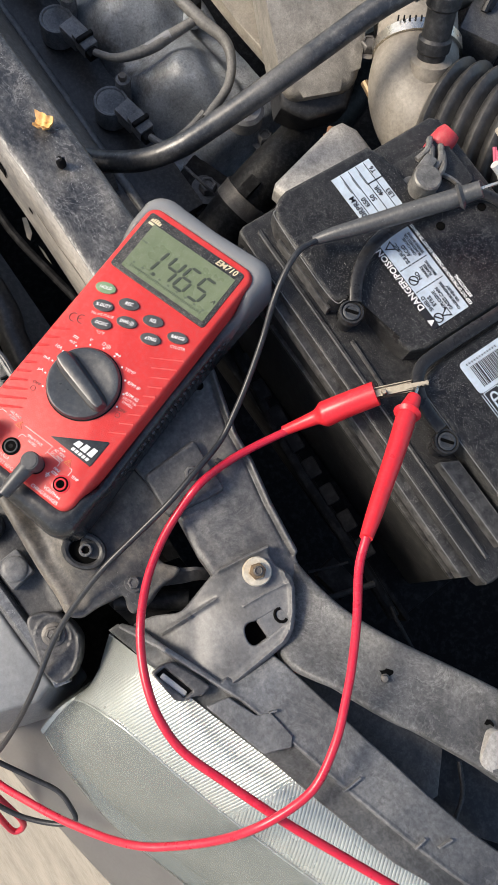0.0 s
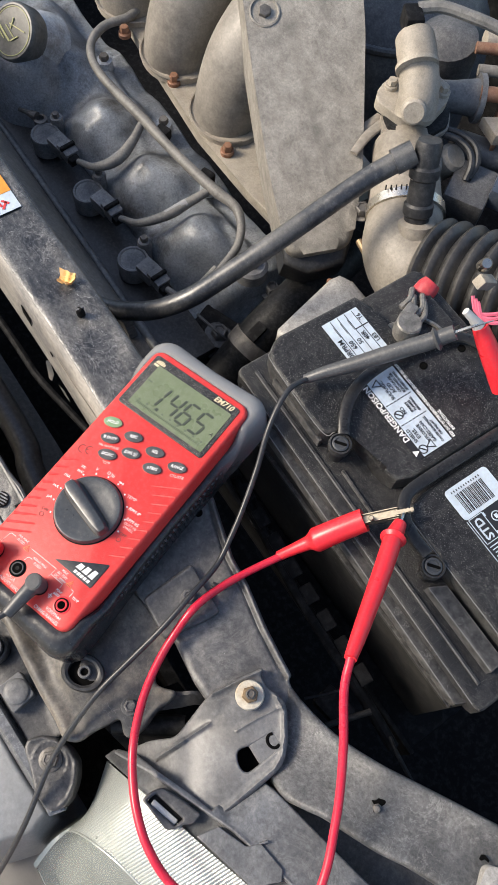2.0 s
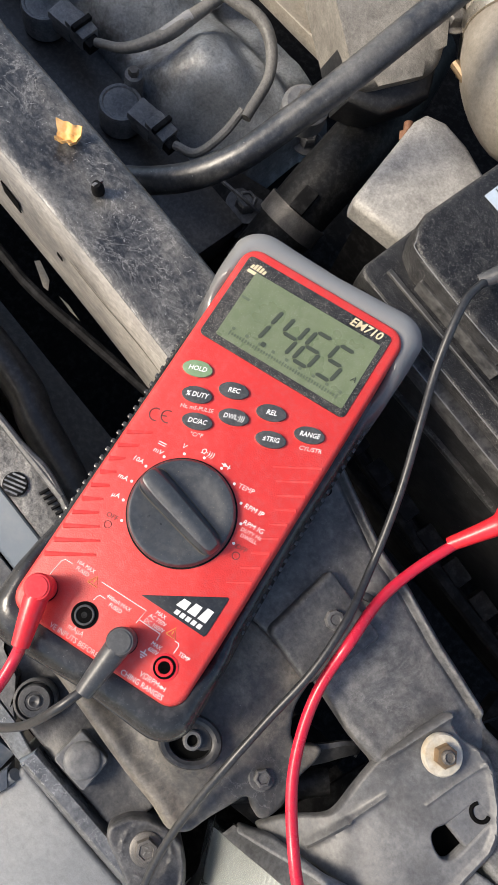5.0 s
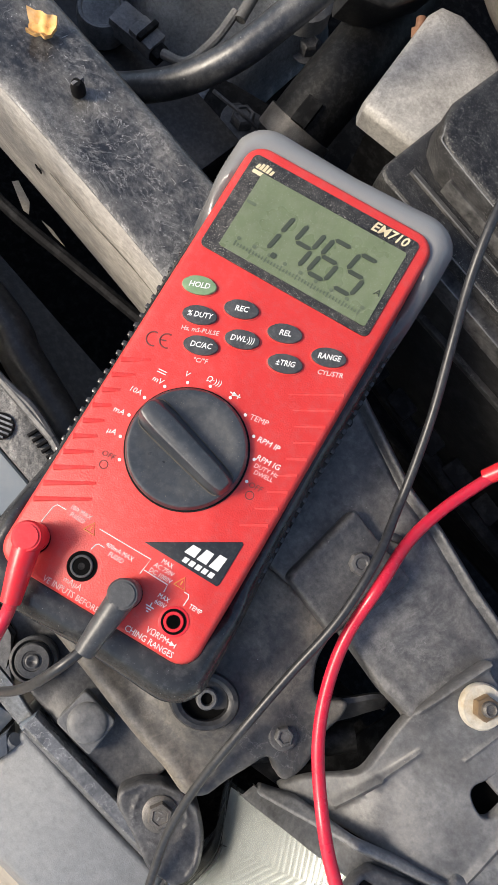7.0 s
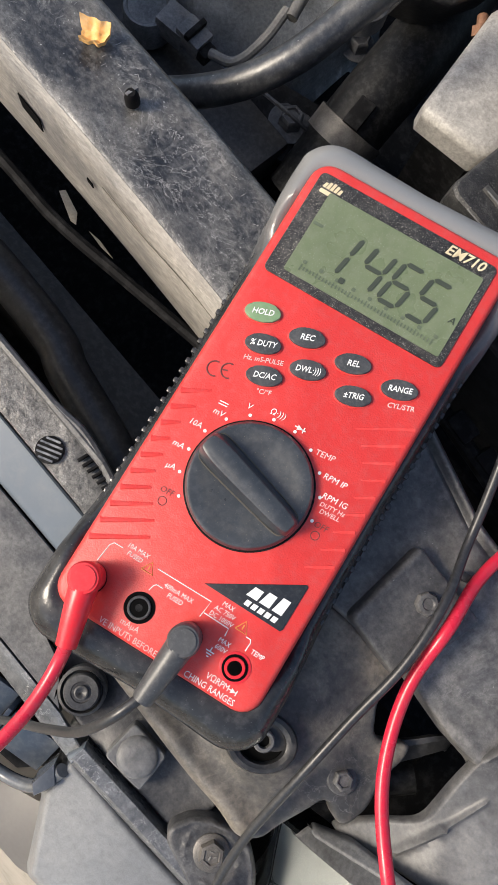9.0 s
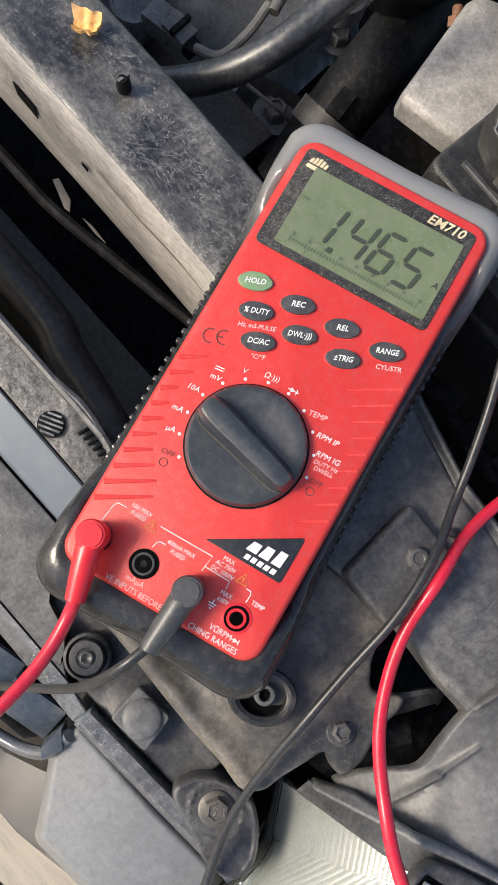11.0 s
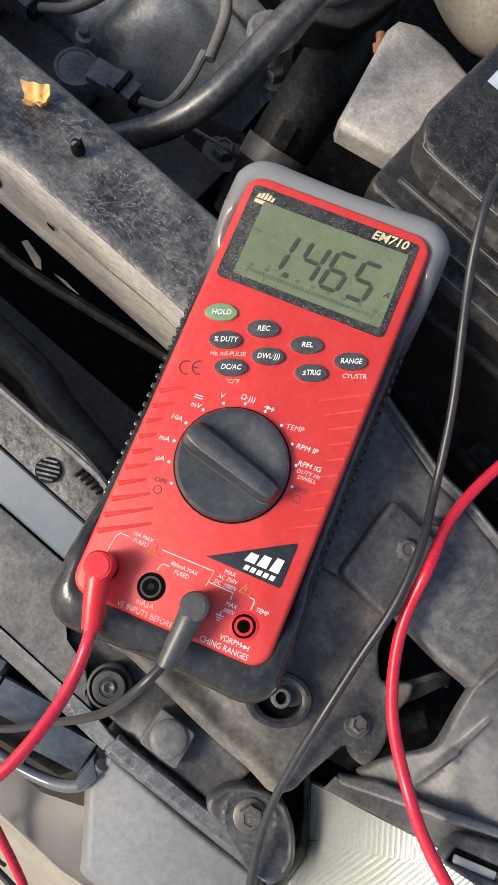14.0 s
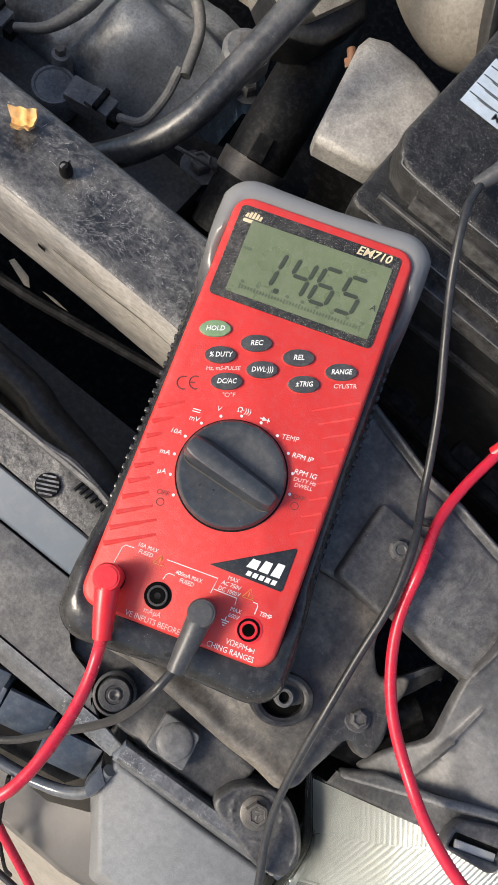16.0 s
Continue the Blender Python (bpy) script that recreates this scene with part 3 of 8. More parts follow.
def pressed_bm(outline, height, thick=0.005, rim=0.0025, cell=0.003, holes=(), corner=0.002, wavy=0.0003, ribs=()):
    """A pressed or moulded sheet: an outline filled with a fine net whose height is a function of the place, a rolled rim, holes through it, ribs (line, width) and a skirt below."""
    poly = soften(outline, corner) if corner else [p[:2] for p in outline]
    rings = [poly] + [soften(h, corner * 0.6) for h in holes]
    verts, edges, rows = [], [], []
    for ring in rings:
        first = len(verts)
        for (x0, y0), (x1, y1) in zip(ring, ring[1:] + ring[:1]):
            k = max(1, int(math.hypot(x1 - x0, y1 - y0) / min(cell, 0.0022)))
            verts += [(x0 + (x1 - x0) * i / k, y0 + (y1 - y0) * i / k) for i in range(k)]
        edges += [(i, i + 1) for i in range(first, len(verts) - 1)] + [(len(verts) - 1, first)]
        c = np.array(verts[first:])
        along_ = np.roll(c, -1, 0) - np.roll(c, 1, 0)
        n = np.stack([-along_[:, 1], along_[:, 0]], 1) / np.maximum(np.linalg.norm(along_, axis=1)[:, None], 1e-9)
        for f in (0.18, 0.45, 0.8, 1.15) if rim else ():
            for sign in (1, -1):
                p = c + n * sign * rim * f
                rows.append(p[seg_dist(p, ring, True) > rim * f * 0.9])
    for line, width in ribs:
        c = np.array([p[:2] for p in line], float)
        for p, q in zip(c, c[1:]):
            d = q - p
            l = np.linalg.norm(d)
            side = np.array([-d[1], d[0]]) / l
            t = np.linspace(0, 1, max(2, int(l / (cell * 0.7))))[:, None]
            for f in (0.0, 0.6, -0.6, 1.2, -1.2, 2.0, -2.0):
                rows.append(p + d * t + side * width * f)
    c = np.array(poly)
    lo, hi = c.min(0), c.max(0)
    gx, gy = np.meshgrid(np.arange(lo[0], hi[0], cell), np.arange(lo[1], hi[1], cell * 0.87))
    gx[::2] += cell / 2
    pts = np.stack([gx.ravel(), gy.ravel()], 1)

    def within(q, gap):
        ok = inside(q, poly) & (np.min([seg_dist(q, r, True) for r in rings], 0) > gap)
        for h in rings[1:]:
            ok &= ~inside(q, h)
        return q[ok]

    pts = within(pts, cell * 0.35 + rim * 0.6)
    if rows:
        fixed = within(np.concatenate(rows), rim * 0.12 + 0.0001)
        if len(fixed) and len(pts):
            pts = pts[np.concatenate([((part_[:, None] - fixed[None]) ** 2).sum(2).min(1) for part_ in np.array_split(pts, max(1, len(pts) // 400))]) > (cell * 0.5) ** 2]
        pts = np.concatenate([pts, fixed])
    ok = np.ones(len(pts), bool)
    verts += [tuple(p) for p in pts[ok]]
    out_v, _, out_f, _, _, _ = delaunay_2d_cdt([Vector(v) for v in verts], edges, [], 0, 1e-5)
    q = np.array([tuple(v) for v in out_v])
    z = height(q) + np.array([wavy * noise.noise(Vector((x * 45, y * 45, 2))) for x, y in q])
    if rim:
        d = np.min([seg_dist(q, r, True) for r in rings], 0)
        f = np.clip(1 - d / rim, 0, 1)
        z = z - rim * 0.8 * (1 - np.sqrt(np.maximum(0, 1 - f * f)))
    mid = np.array([q[list(f)].mean(0) for f in out_f])
    keep = inside(mid, poly)
    for h in rings[1:]:
        keep &= ~inside(mid, h)
    bm = bmesh.new()
    vs = [bm.verts.new((x, y, h)) for (x, y), h in zip(q, z)]
    for f, k in zip(out_f, keep):
        if k:
            bm.faces.new([vs[i] for i in f])
    bmesh.ops.recalc_face_normals(bm, faces=bm.faces[:])
    if sum(f.normal.z for f in bm.faces) < 0:
        bmesh.ops.reverse_faces(bm, faces=bm.faces[:])
    edge = [e for e in bm.edges if len(e.link_faces) == 1]
    r = bmesh.ops.extrude_edge_only(bm, edges=edge)
    for v in r["geom"]:
        if isinstance(v, bmesh.types.BMVert):
            v.co.z -= thick
    bmesh.ops.delete(bm, geom=[v for v in bm.verts if not v.link_faces], context='VERTS')
    return bm


def loft_bm(a, b, profile, steps=8, wavy=0.0):
    """A strip between two soft lines, its section given as (share of the way from a to b, lift)."""
    pa, pb = smooth_path(a, steps), smooth_path(b, steps)
    n = min(len(pa), len(pb))
    bm = bmesh.new()
    rows = []
    for i in range(n):
        p, q = pa[int(i * (len(pa) - 1) / (n - 1))], pb[int(i * (len(pb) - 1) / (n - 1))]
        row = []
        for u, dz in profile:
            s = p.lerp(q, u)
            row.append(bm.verts.new(s + Vector((0, 0, dz + wavy * noise.noise(s * 40)))))
        rows.append(row)
    for r, s in zip(rows, rows[1:]):
        for k in range(len(profile) - 1):
            bm.faces.new((r[k], r[k + 1], s[k + 1], s[k]))
    return bm


# ---- the setting: ground and unseen black walls added to keep the bay dark ----
ground = bmesh.new()
bmesh.ops.create_grid(ground, x_segments=2, y_segments=2, size=400)
solo("ground", ground, concrete, "pale weathered concrete ground in front of the car", "ground", kind="structure")
# Unseen walls and floor, added so that gaps between parts stay dark.
bay = thing("wall_bay", "unseen black walls added to keep the engine bay dark", "engine bay", (0, 0, 0.3), kind="structure")
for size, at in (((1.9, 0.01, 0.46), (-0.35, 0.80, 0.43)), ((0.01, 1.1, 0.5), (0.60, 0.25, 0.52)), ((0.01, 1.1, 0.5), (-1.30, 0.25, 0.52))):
    part("wall_panel", box_bm(size, at), shade_black, bay)
part("bay_floor", box_bm((1.9, 1.15, 0.01), (-0.35, 0.225, 0.26)), shade_black, bay)
part("wall_front", box_bm((1.7, 0.01, 0.36), (-0.45, -0.165, 0.44)), shade_black, bay)


# ---- things: the front of the car ----
def build_bumper():
    car = thing("bumper_cover", "satin grey plastic bumper cover below the headlamp", "bumper", (0, -0.35, 0.2))
    bm = bmesh.new()
    prof = [(-0.300, 0.672), (-0.325, 0.664), (-0.352, 0.640), (-0.378, 0.600), (-0.396, 0.550), (-0.408, 0.490), (-0.408, 0.420), (-0.395, 0.330), (-0.360, 0.240), (-0.330, 0.235)]
    rings = []
    for i in range(96):
        x = -1.3 + 1.9 * i / 95
        back = 0.0 if x < 0.02 else 0.30 * (x - 0.02) ** 1.6
        drop = 0.0 if x < 0.02 else -0.055 * min(1.0, (x - 0.02) / 0.06)
        cut = max(0.0, min(1.0, (0.030 - x) / 0.045))
        rings.append([bm.verts.new((x, -0.30 + (y + 0.30) * (1.0 if k < 3 else 0.86) + back - cut * (0.034, 0.020, 0.004)[min(k, 2)] * (k < 3), z - 0.012 * (k < 5) + (drop if k < 3 else drop * 0.4) - cut * (0.034, 0.028, 0.006)[min(k, 2)] * (k < 3))) for k, (y, z) in enumerate(prof)])
    for a, b in zip(rings, rings[1:]):
        for k in range(len(prof) - 1):
            bm.faces.new((a[k], a[k + 1], b[k + 1], b[k]))
    bmesh.ops.solidify(bm, geom=bm.faces[:], thickness=0.004)
    part("cover", bm, bumper_mat, car, smooth=50)
    # seam lines that run down the cover
    for x in (-0.045, -0.085):
        part("seam", tube_bm([(x, -0.327, 0.666), (x + 0.012, -0.354, 0.641), (x + 0.030, -0.380, 0.601), (x + 0.04, -0.398, 0.551)], 0.0012, 6), shade_black, car)
    return car


build_bumper()


def build_filler():
    """The grained filler panel between grille and headlamp, with the dark scuffed bar along its upper edge."""
    f = thing("headlamp_filler_panel", "grained light grey filler panel with a scuffed dark top bar", "trim panel", (0.03, -0.30, 0.66))
    top = [(-0.0095, -0.2850, 0.692), (0.040, -0.2840, 0.693), (0.0815, -0.2815, 0.691), (0.0860, -0.2960, 0.685), (0.0750, -0.3262, 0.680), (0.0178, -0.3310, 0.679), (-0.0060, -0.3020, 0.688)]
    flare = [(-0.004, 0.004), (0.0, 0.006), (0.012, 0.006), (0.016, -0.002), (0.012, -0.020), (0.006, -0.020), (-0.006, -0.004)]
    bm = bmesh.new()
    rings = [[bm.verts.new((x + dx * k, y + dy * k, z - dz)) for (x, y, z), (dx, dy) in zip(top, flare)] for k, dz in ((0.0, 0.0), (0.55, 0.026), (1.05, 0.060), (0.9, 0.14))]
    bm.faces.new(rings[0])
    for ra, rb in zip(rings, rings[1:]):
        for i in range(len(top)):
            j = (i + 1) % len(top)
            bm.faces.new((ra[i], rb[i], rb[j], ra[j]))
    bmesh.ops.recalc_face_normals(bm, faces=bm.faces[:])
    bmesh.ops.bevel(bm, geom=[e for e in bm.edges if not e.is_boundary], offset=0.0026, segments=3, profile=0.5, affect='EDGES')
    part("panel", bm, filler_mat, f, smooth=60)
    bar = [(-0.2745, 0.7025), (-0.2752, 0.7036), (-0.2808, 0.7036), (-0.2820, 0.7026), (-0.2856, 0.6920), (-0.2856, 0.6860), (-0.2740, 0.6860)]
    part("top_bar", profile_bm(bar, -0.0115, 0.0835, 24, lambda x: (0.058 * (x + 0.0115), 0.0)), bar_mat, f, "scuffed dark plastic bar")
    part("bar_end", sheet_bm([(-0.0135, -0.2830, 0.7010), (-0.0118, -0.2742, 0.7028), (-0.0095, -0.2745, 0.7036), (-0.0100, -0.2830, 0.7034)], 0.010, 0.0008), lip_mat, f)
    part("end_tab", box_bm((0.0138, 0.0112, 0.010), bevel=0.0012, m=pose(0.0798, -0.2720, 0.6955, 0, 0, -14)), bar_mat, f)
    return f


build_filler()


def build_grille():
    g = thing("grille", "blue black plastic grille with slanted slats under a grey lip", "grille", (-0.2, -0.28, 0.62))
    lip = sheet_bm([(-1.0, -0.213, 0.714), (-0.30, -0.213, 0.714), (-0.088, -0.212, 0.713), (-0.074, -0.222, 0.708), (-0.072, -0.2315, 0.7045), (-0.30, -0.2340, 0.704), (-1.0, -0.2340, 0.704)], 0.008, 0.003, 3)
    part("lip", lip, lip_mat, g, "slate grey painted lip")
    step = sheet_bm([(-1.0, -0.2350, 0.7045), (-0.30, -0.2350, 0.7045), (-0.072, -0.2325, 0.7050), (-0.0704, -0.2505, 0.7025), (-0.0607, -0.2595, 0.7010), (-0.0449, -0.2600, 0.7010), (-0.0383, -0.2696, 0.7000), (-0.0292, -0.2740, 0.6985), (-0.30, -0.2735, 0.697), (-1.0, -0.2735, 0.697)], 0.006, 0.0015)
    part("ledge", step, black_panel, g, "dull grey ledge")
    part("front_strip", sheet_bm([(-1.0, -0.2745, 0.6965), (-0.0290, -0.2748, 0.6980), (-0.0096, -0.2770, 0.6975), (-0.0130, -0.2850, 0.6935), (-0.066, -0.2850, 0.6890), (-1.0, -0.2850, 0.6885)], 0.005, 0.0012), bar_mat, g, "dark strip above the slats")
    for k in range(7):
        x = -0.028 - 0.030 * k
        part("slat", box_bm((0.026, 0.021, 0.0025), bevel=0.0006, m=pose(x, -0.2985, 0.674, 30, 8, 12)), slat_mat, g)
        part("divider", box_bm((0.0025, 0.032, 0.016), bevel=0.0006, m=pose(x - 0.014, -0.303, 0.668, 30, 0, 12)), slat_mat, g)
    part("chrome_arc", tube_bm([(-0.30, -0.330, 0.655), (-0.10, -0.330, 0.655), (-0.055, -0.326, 0.660), (-0.025, -0.318, 0.668), (-0.010, -0.306, 0.680), (-0.009, -0.290, 0.692)], 0.0032, 12), gloss_trim, g, "glossy grey surround")
    part("corner_block", prism_bm([(-0.014, -0.290), (-0.006, -0.296), (-0.009, -0.306), (-0.014, -0.303)], 0.672, 0.694, 0.002), gloss_trim, g)
    part("back", sheet_bm([(-1.2, -0.285, 0.664), (-0.016, -0.286, 0.670), (-0.011, -0.300, 0.664), (-0.020, -0.315, 0.655), (-0.060, -0.324, 0.648), (-1.2, -0.328, 0.646)], 0.004, 0.0), shade_black, g)
    return g


build_grille()


def build_shield():
    """The dusty sight shield behind the grille's lip, with a raised rear flange and round vents."""
    s = thing("radiator_sight_shield", "dust caked black plastic sight shield with round slotted vent", "trim panel", (-0.3, -0.2, 0.71))
    part("panel", sheet_bm([(-1.0, -0.2105, 0.717), (-1.0, -0.195, 0.719), (-0.17, -0.194, 0.719), (-0.128, -0.194, 0.719), (-0.118, -0.192, 0.719), (-0.088, -0.196, 0.719), (-0.066, -0.205, 0.717), (-0.072, -0.214, 0.715), (-0.092, -0.2105, 0.716)], 0.004, 0.001), shield_mat, s)
    part("flange", tube_bm([(-1.0, -0.192, 0.722), (-0.172, -0.192, 0.722), (-0.132, -0.1915, 0.722), (-0.114, -0.190, 0.722), (-0.090, -0.194, 0.721), (-0.07, -0.200, 0.719)], 0.0022, 8), black_panel, s)
    vent = part("vent", lathe_bm([(0.0062, 0), (0.0062, 0.0010), (0.0052, 0.0012)], 24, pose(-0.119, -0.2055, 0.7178)), shade_black, s)
    for k in range(5):
        y = (k - 2) * 0.0022
        w = math.sqrt(0.0055 ** 2 - y * y) * 2
        part("vent_slat", box_bm((w, 0.0009, 0.0012), m=pose(-0.119, -0.2055, 0.7192, 0, 0, 28) @ Matrix.Translation((0, y, 0))), bar_mat, vent)
    for k in range(6):
        part("rib", box_bm((0.0013, 0.0055, 0.003), bevel=0.0003, m=pose(-0.107 + 0.0032 * k, -0.1965, 0.7205, 0, 0, -8)), shade_black, s)
    return s


build_shield()


def build_beam():
    """The radiator support: a pressed steel beam with a dark worn top and a dust coloured face."""
    b = thing("radiator_support", "worn black painted steel radiator support beam with dusty face", "car beam", (-0.3, -0.09, 0.7))
    top = [(-0.0630, 0.700), (-0.0622, 0.736), (-0.0632, 0.7404), (-0.0650, 0.7422), (-0.0672, 0.7428), (-0.0700, 0.7424), (-0.0760, 0.7416), (-0.0850, 0.7414), (-0.0960, 0.7416), (-0.1030, 0.7422), (-0.1075, 0.7420), (-0.1102, 0.7408), (-0.1095, 0.735), (-0.066, 0.736), (-0.066, 0.700)]
    part("top_plate", profile_bm(top, -1.05, -0.055, 70, lambda x: (0.0010 * math.sin(x * 23), 0.0006 * math.sin(x * 37))), beam_paint, b)
    face = [(-0.1100, 0.7414), (-0.1135, 0.7392), (-0.1160, 0.7356), (-0.1182, 0.7305), (-0.1204, 0.7245), (-0.1219, 0.7180), (-0.1216, 0.7115), (-0.1192, 0.7060), (-0.1155, 0.7025), (-0.1145, 0.7040), (-0.1180, 0.7070), (-0.1198, 0.7118), (-0.1180, 0.7230), (-0.1140, 0.7330), (-0.1095, 0.7385)]
    part("face_plate", profile_bm(face, -1.05, -0.055, 70, lambda x: (0.0010 * math.sin(x * 23), 0.0006 * math.sin(x * 37))), beam_face, b, "tan dusty front face")
    for x, w, h in ((-0.2400, 0.0190, 0.0042), (-0.1985, 0.0050, 0.0014)):
        part("slot", prism_bm([(-w / 2, h * 0.5), (w * 0.30, h * 0.35), (w / 2, -h * 0.5), (-w * 0.25, -h * 0.35)], 0, 0.0006, m=pose(x, -0.1181, 0.7308, 66, 0, 0)), hole_black, b)
    part("seam_crack", tube_bm([(-0.192, -0.1166, 0.7352), (-0.165, -0.1170, 0.7349), (-0.135, -0.1165, 0.7356), (-0.108, -0.1172, 0.7344)], 0.0002, 6), dirt_line, b)
    stud = part("stud", lathe_bm([(0.0034, 0), (0.0034, 0.004), (0.0026, 0.0075), (0.0018, 0.0085)], 14, pose(-0.2115, -0.0835, 0.7425, 6, 4, 0)), shade_black, b)
    part("slit", box_bm((0.0014, 0.006, 0.004), m=pose(-0.2115, -0.0835, 0.749)), grey_panel, stud)
    rnd = random.Random(11)
    marks = []
    for k in range(80):
        x = rnd.uniform(-0.33, -0.085)
        y = -0.068 - abs(rnd.gauss(0, 0.012)) if k % 3 else rnd.uniform(-0.104, -0.070)
        if y < -0.104:
            continue
        l = rnd.uniform(0.0008, 0.0030)
        marks.append(box_bm((l, rnd.uniform(0.00006, 0.00016), 0.0001), m=pose(x, y + 0.0010 * math.sin(x * 23), 0.7426 + 0.0006 * math.sin(x * 37), 0, 0, rnd.gauss(55, 45))))
    part("scratches", joined(*marks), scratch_mat, b, "pale scratches in the paint")
    return b


build_beam()
foam = thing("foam_scrap", "small torn scrap of amber foam on the radiator support", "foam piece", (-0.243, -0.078, 0.7425))
bm = bmesh.new()
bmesh.ops.create_grid(bm, x_segments=12, y_segments=12, size=1.0)
for v in bm.verts:
    a, b = v.co.x, v.co.y
    n_ = noise.noise(Vector((a * 1.7, b * 1.7, 3.1)))
    rim_ = max(0.0, abs(b) - 0.35) * 0.0062 + max(0.0, abs(a) - 0.6) * 0.002
    v.co = Vector((a * (0.0058 + 0.0016 * n_ + 0.0012 * b), b * (0.0054 + 0.0012 * noise.noise(Vector((a * 2, b, 9)))), 0.0020 + rim_ + 0.0016 * n_))
bmesh.ops.solidify(bm, geom=bm.faces[:], thickness=0.0024)
bmesh.ops.transform(bm, matrix=pose(-0.2435, -0.0785, 0.7440, 5, 0, 35), verts=bm.verts)
part("scrap", bm, foam_mat, foam)
sticker = thing("caution_sticker", "orange and white caution sticker on the beam", "sticker", (-0.345, -0.085, 0.7425))
part("paper", box_bm((0.060, 0.030, 0.0003), (-0.3575, -0.0895, 0.7432)), label_white, sticker)
part("orange_band", box_bm((0.022, 0.026, 0.0003), (-0.3575, -0.0875, 0.7435)), sticker_orange, sticker)
for x, y, a, l in ((-0.3375, -0.084, 40, 0.007), (-0.3345, -0.086, -40, 0.008), (-0.3375, -0.089, 10, 0.006)):
    part("red_mark", box_bm((l, 0.002, 0.0003), m=pose(x, y, 0.7437, 0, 0, a)), ink_red, sticker)
for y in (-0.094, -0.098):
    part("grey_mark", box_bm((0.010, 0.002, 0.0003), (-0.3345, y, 0.7437)), ink_black, sticker)


def build_front_gap():
    """What shows in the dark gap between the beam and the grille."""
    cable = thing("hood_release_cable", "thin black hood release cable in the gap", "cable", (-0.2, -0.13, 0.67))
    part("sleeve", tube_bm([(-0.9, -0.140, 0.680), (-0.42, -0.138, 0.682), (-0.259, -0.133, 0.680), (-0.216, -0.132, 0.680), (-0.172, -0.125, 0.680), (-0.125, -0.117, 0.680), (-0.08, -0.110, 0.678)], 0.0032, 8), shade_black, cable)
    baffle = thing("air_baffle", "black air baffle with a rolled edge", "baffle", (-0.3, -0.16, 0.6))
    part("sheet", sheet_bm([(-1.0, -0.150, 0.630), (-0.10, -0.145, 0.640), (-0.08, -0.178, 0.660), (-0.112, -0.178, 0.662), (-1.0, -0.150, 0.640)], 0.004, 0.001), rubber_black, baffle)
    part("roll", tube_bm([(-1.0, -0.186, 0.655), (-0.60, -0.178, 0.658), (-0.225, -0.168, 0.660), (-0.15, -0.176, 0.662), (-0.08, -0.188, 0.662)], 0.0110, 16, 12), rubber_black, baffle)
    part("apron", sheet_bm([(-1.0, -0.19, 0.655), (-0.08, -0.19, 0.655), (-0.08, -0.215, 0.60), (-1.0, -0.215, 0.60)], 0.004), shade_black, baffle)
    # Tan slivers stand in for sunlit ground showing through the gap.
    part("ground_sliver", sheet_bm([(-0.2361, -0.1174, 0.662), (-0.2345, -0.1144, 0.662), (-0.2209, -0.1175, 0.662), (-0.2161, -0.1221, 0.662), (-0.2196, -0.1230, 0.662)][::-1], 0.001, 0.0), tan_mat, baffle, "tan sliver for sunlit ground seen through the gap")
    part("ground_sliver", sheet_bm([(-0.2089, -0.1190, 0.662), (-0.2016, -0.1179, 0.662), (-0.1899, -0.1187, 0.662), (-0.1978, -0.1196, 0.662)][::-1], 0.001, 0.0), tan_mat, baffle, "tan sliver for sunlit ground seen through the gap")


build_front_gap()


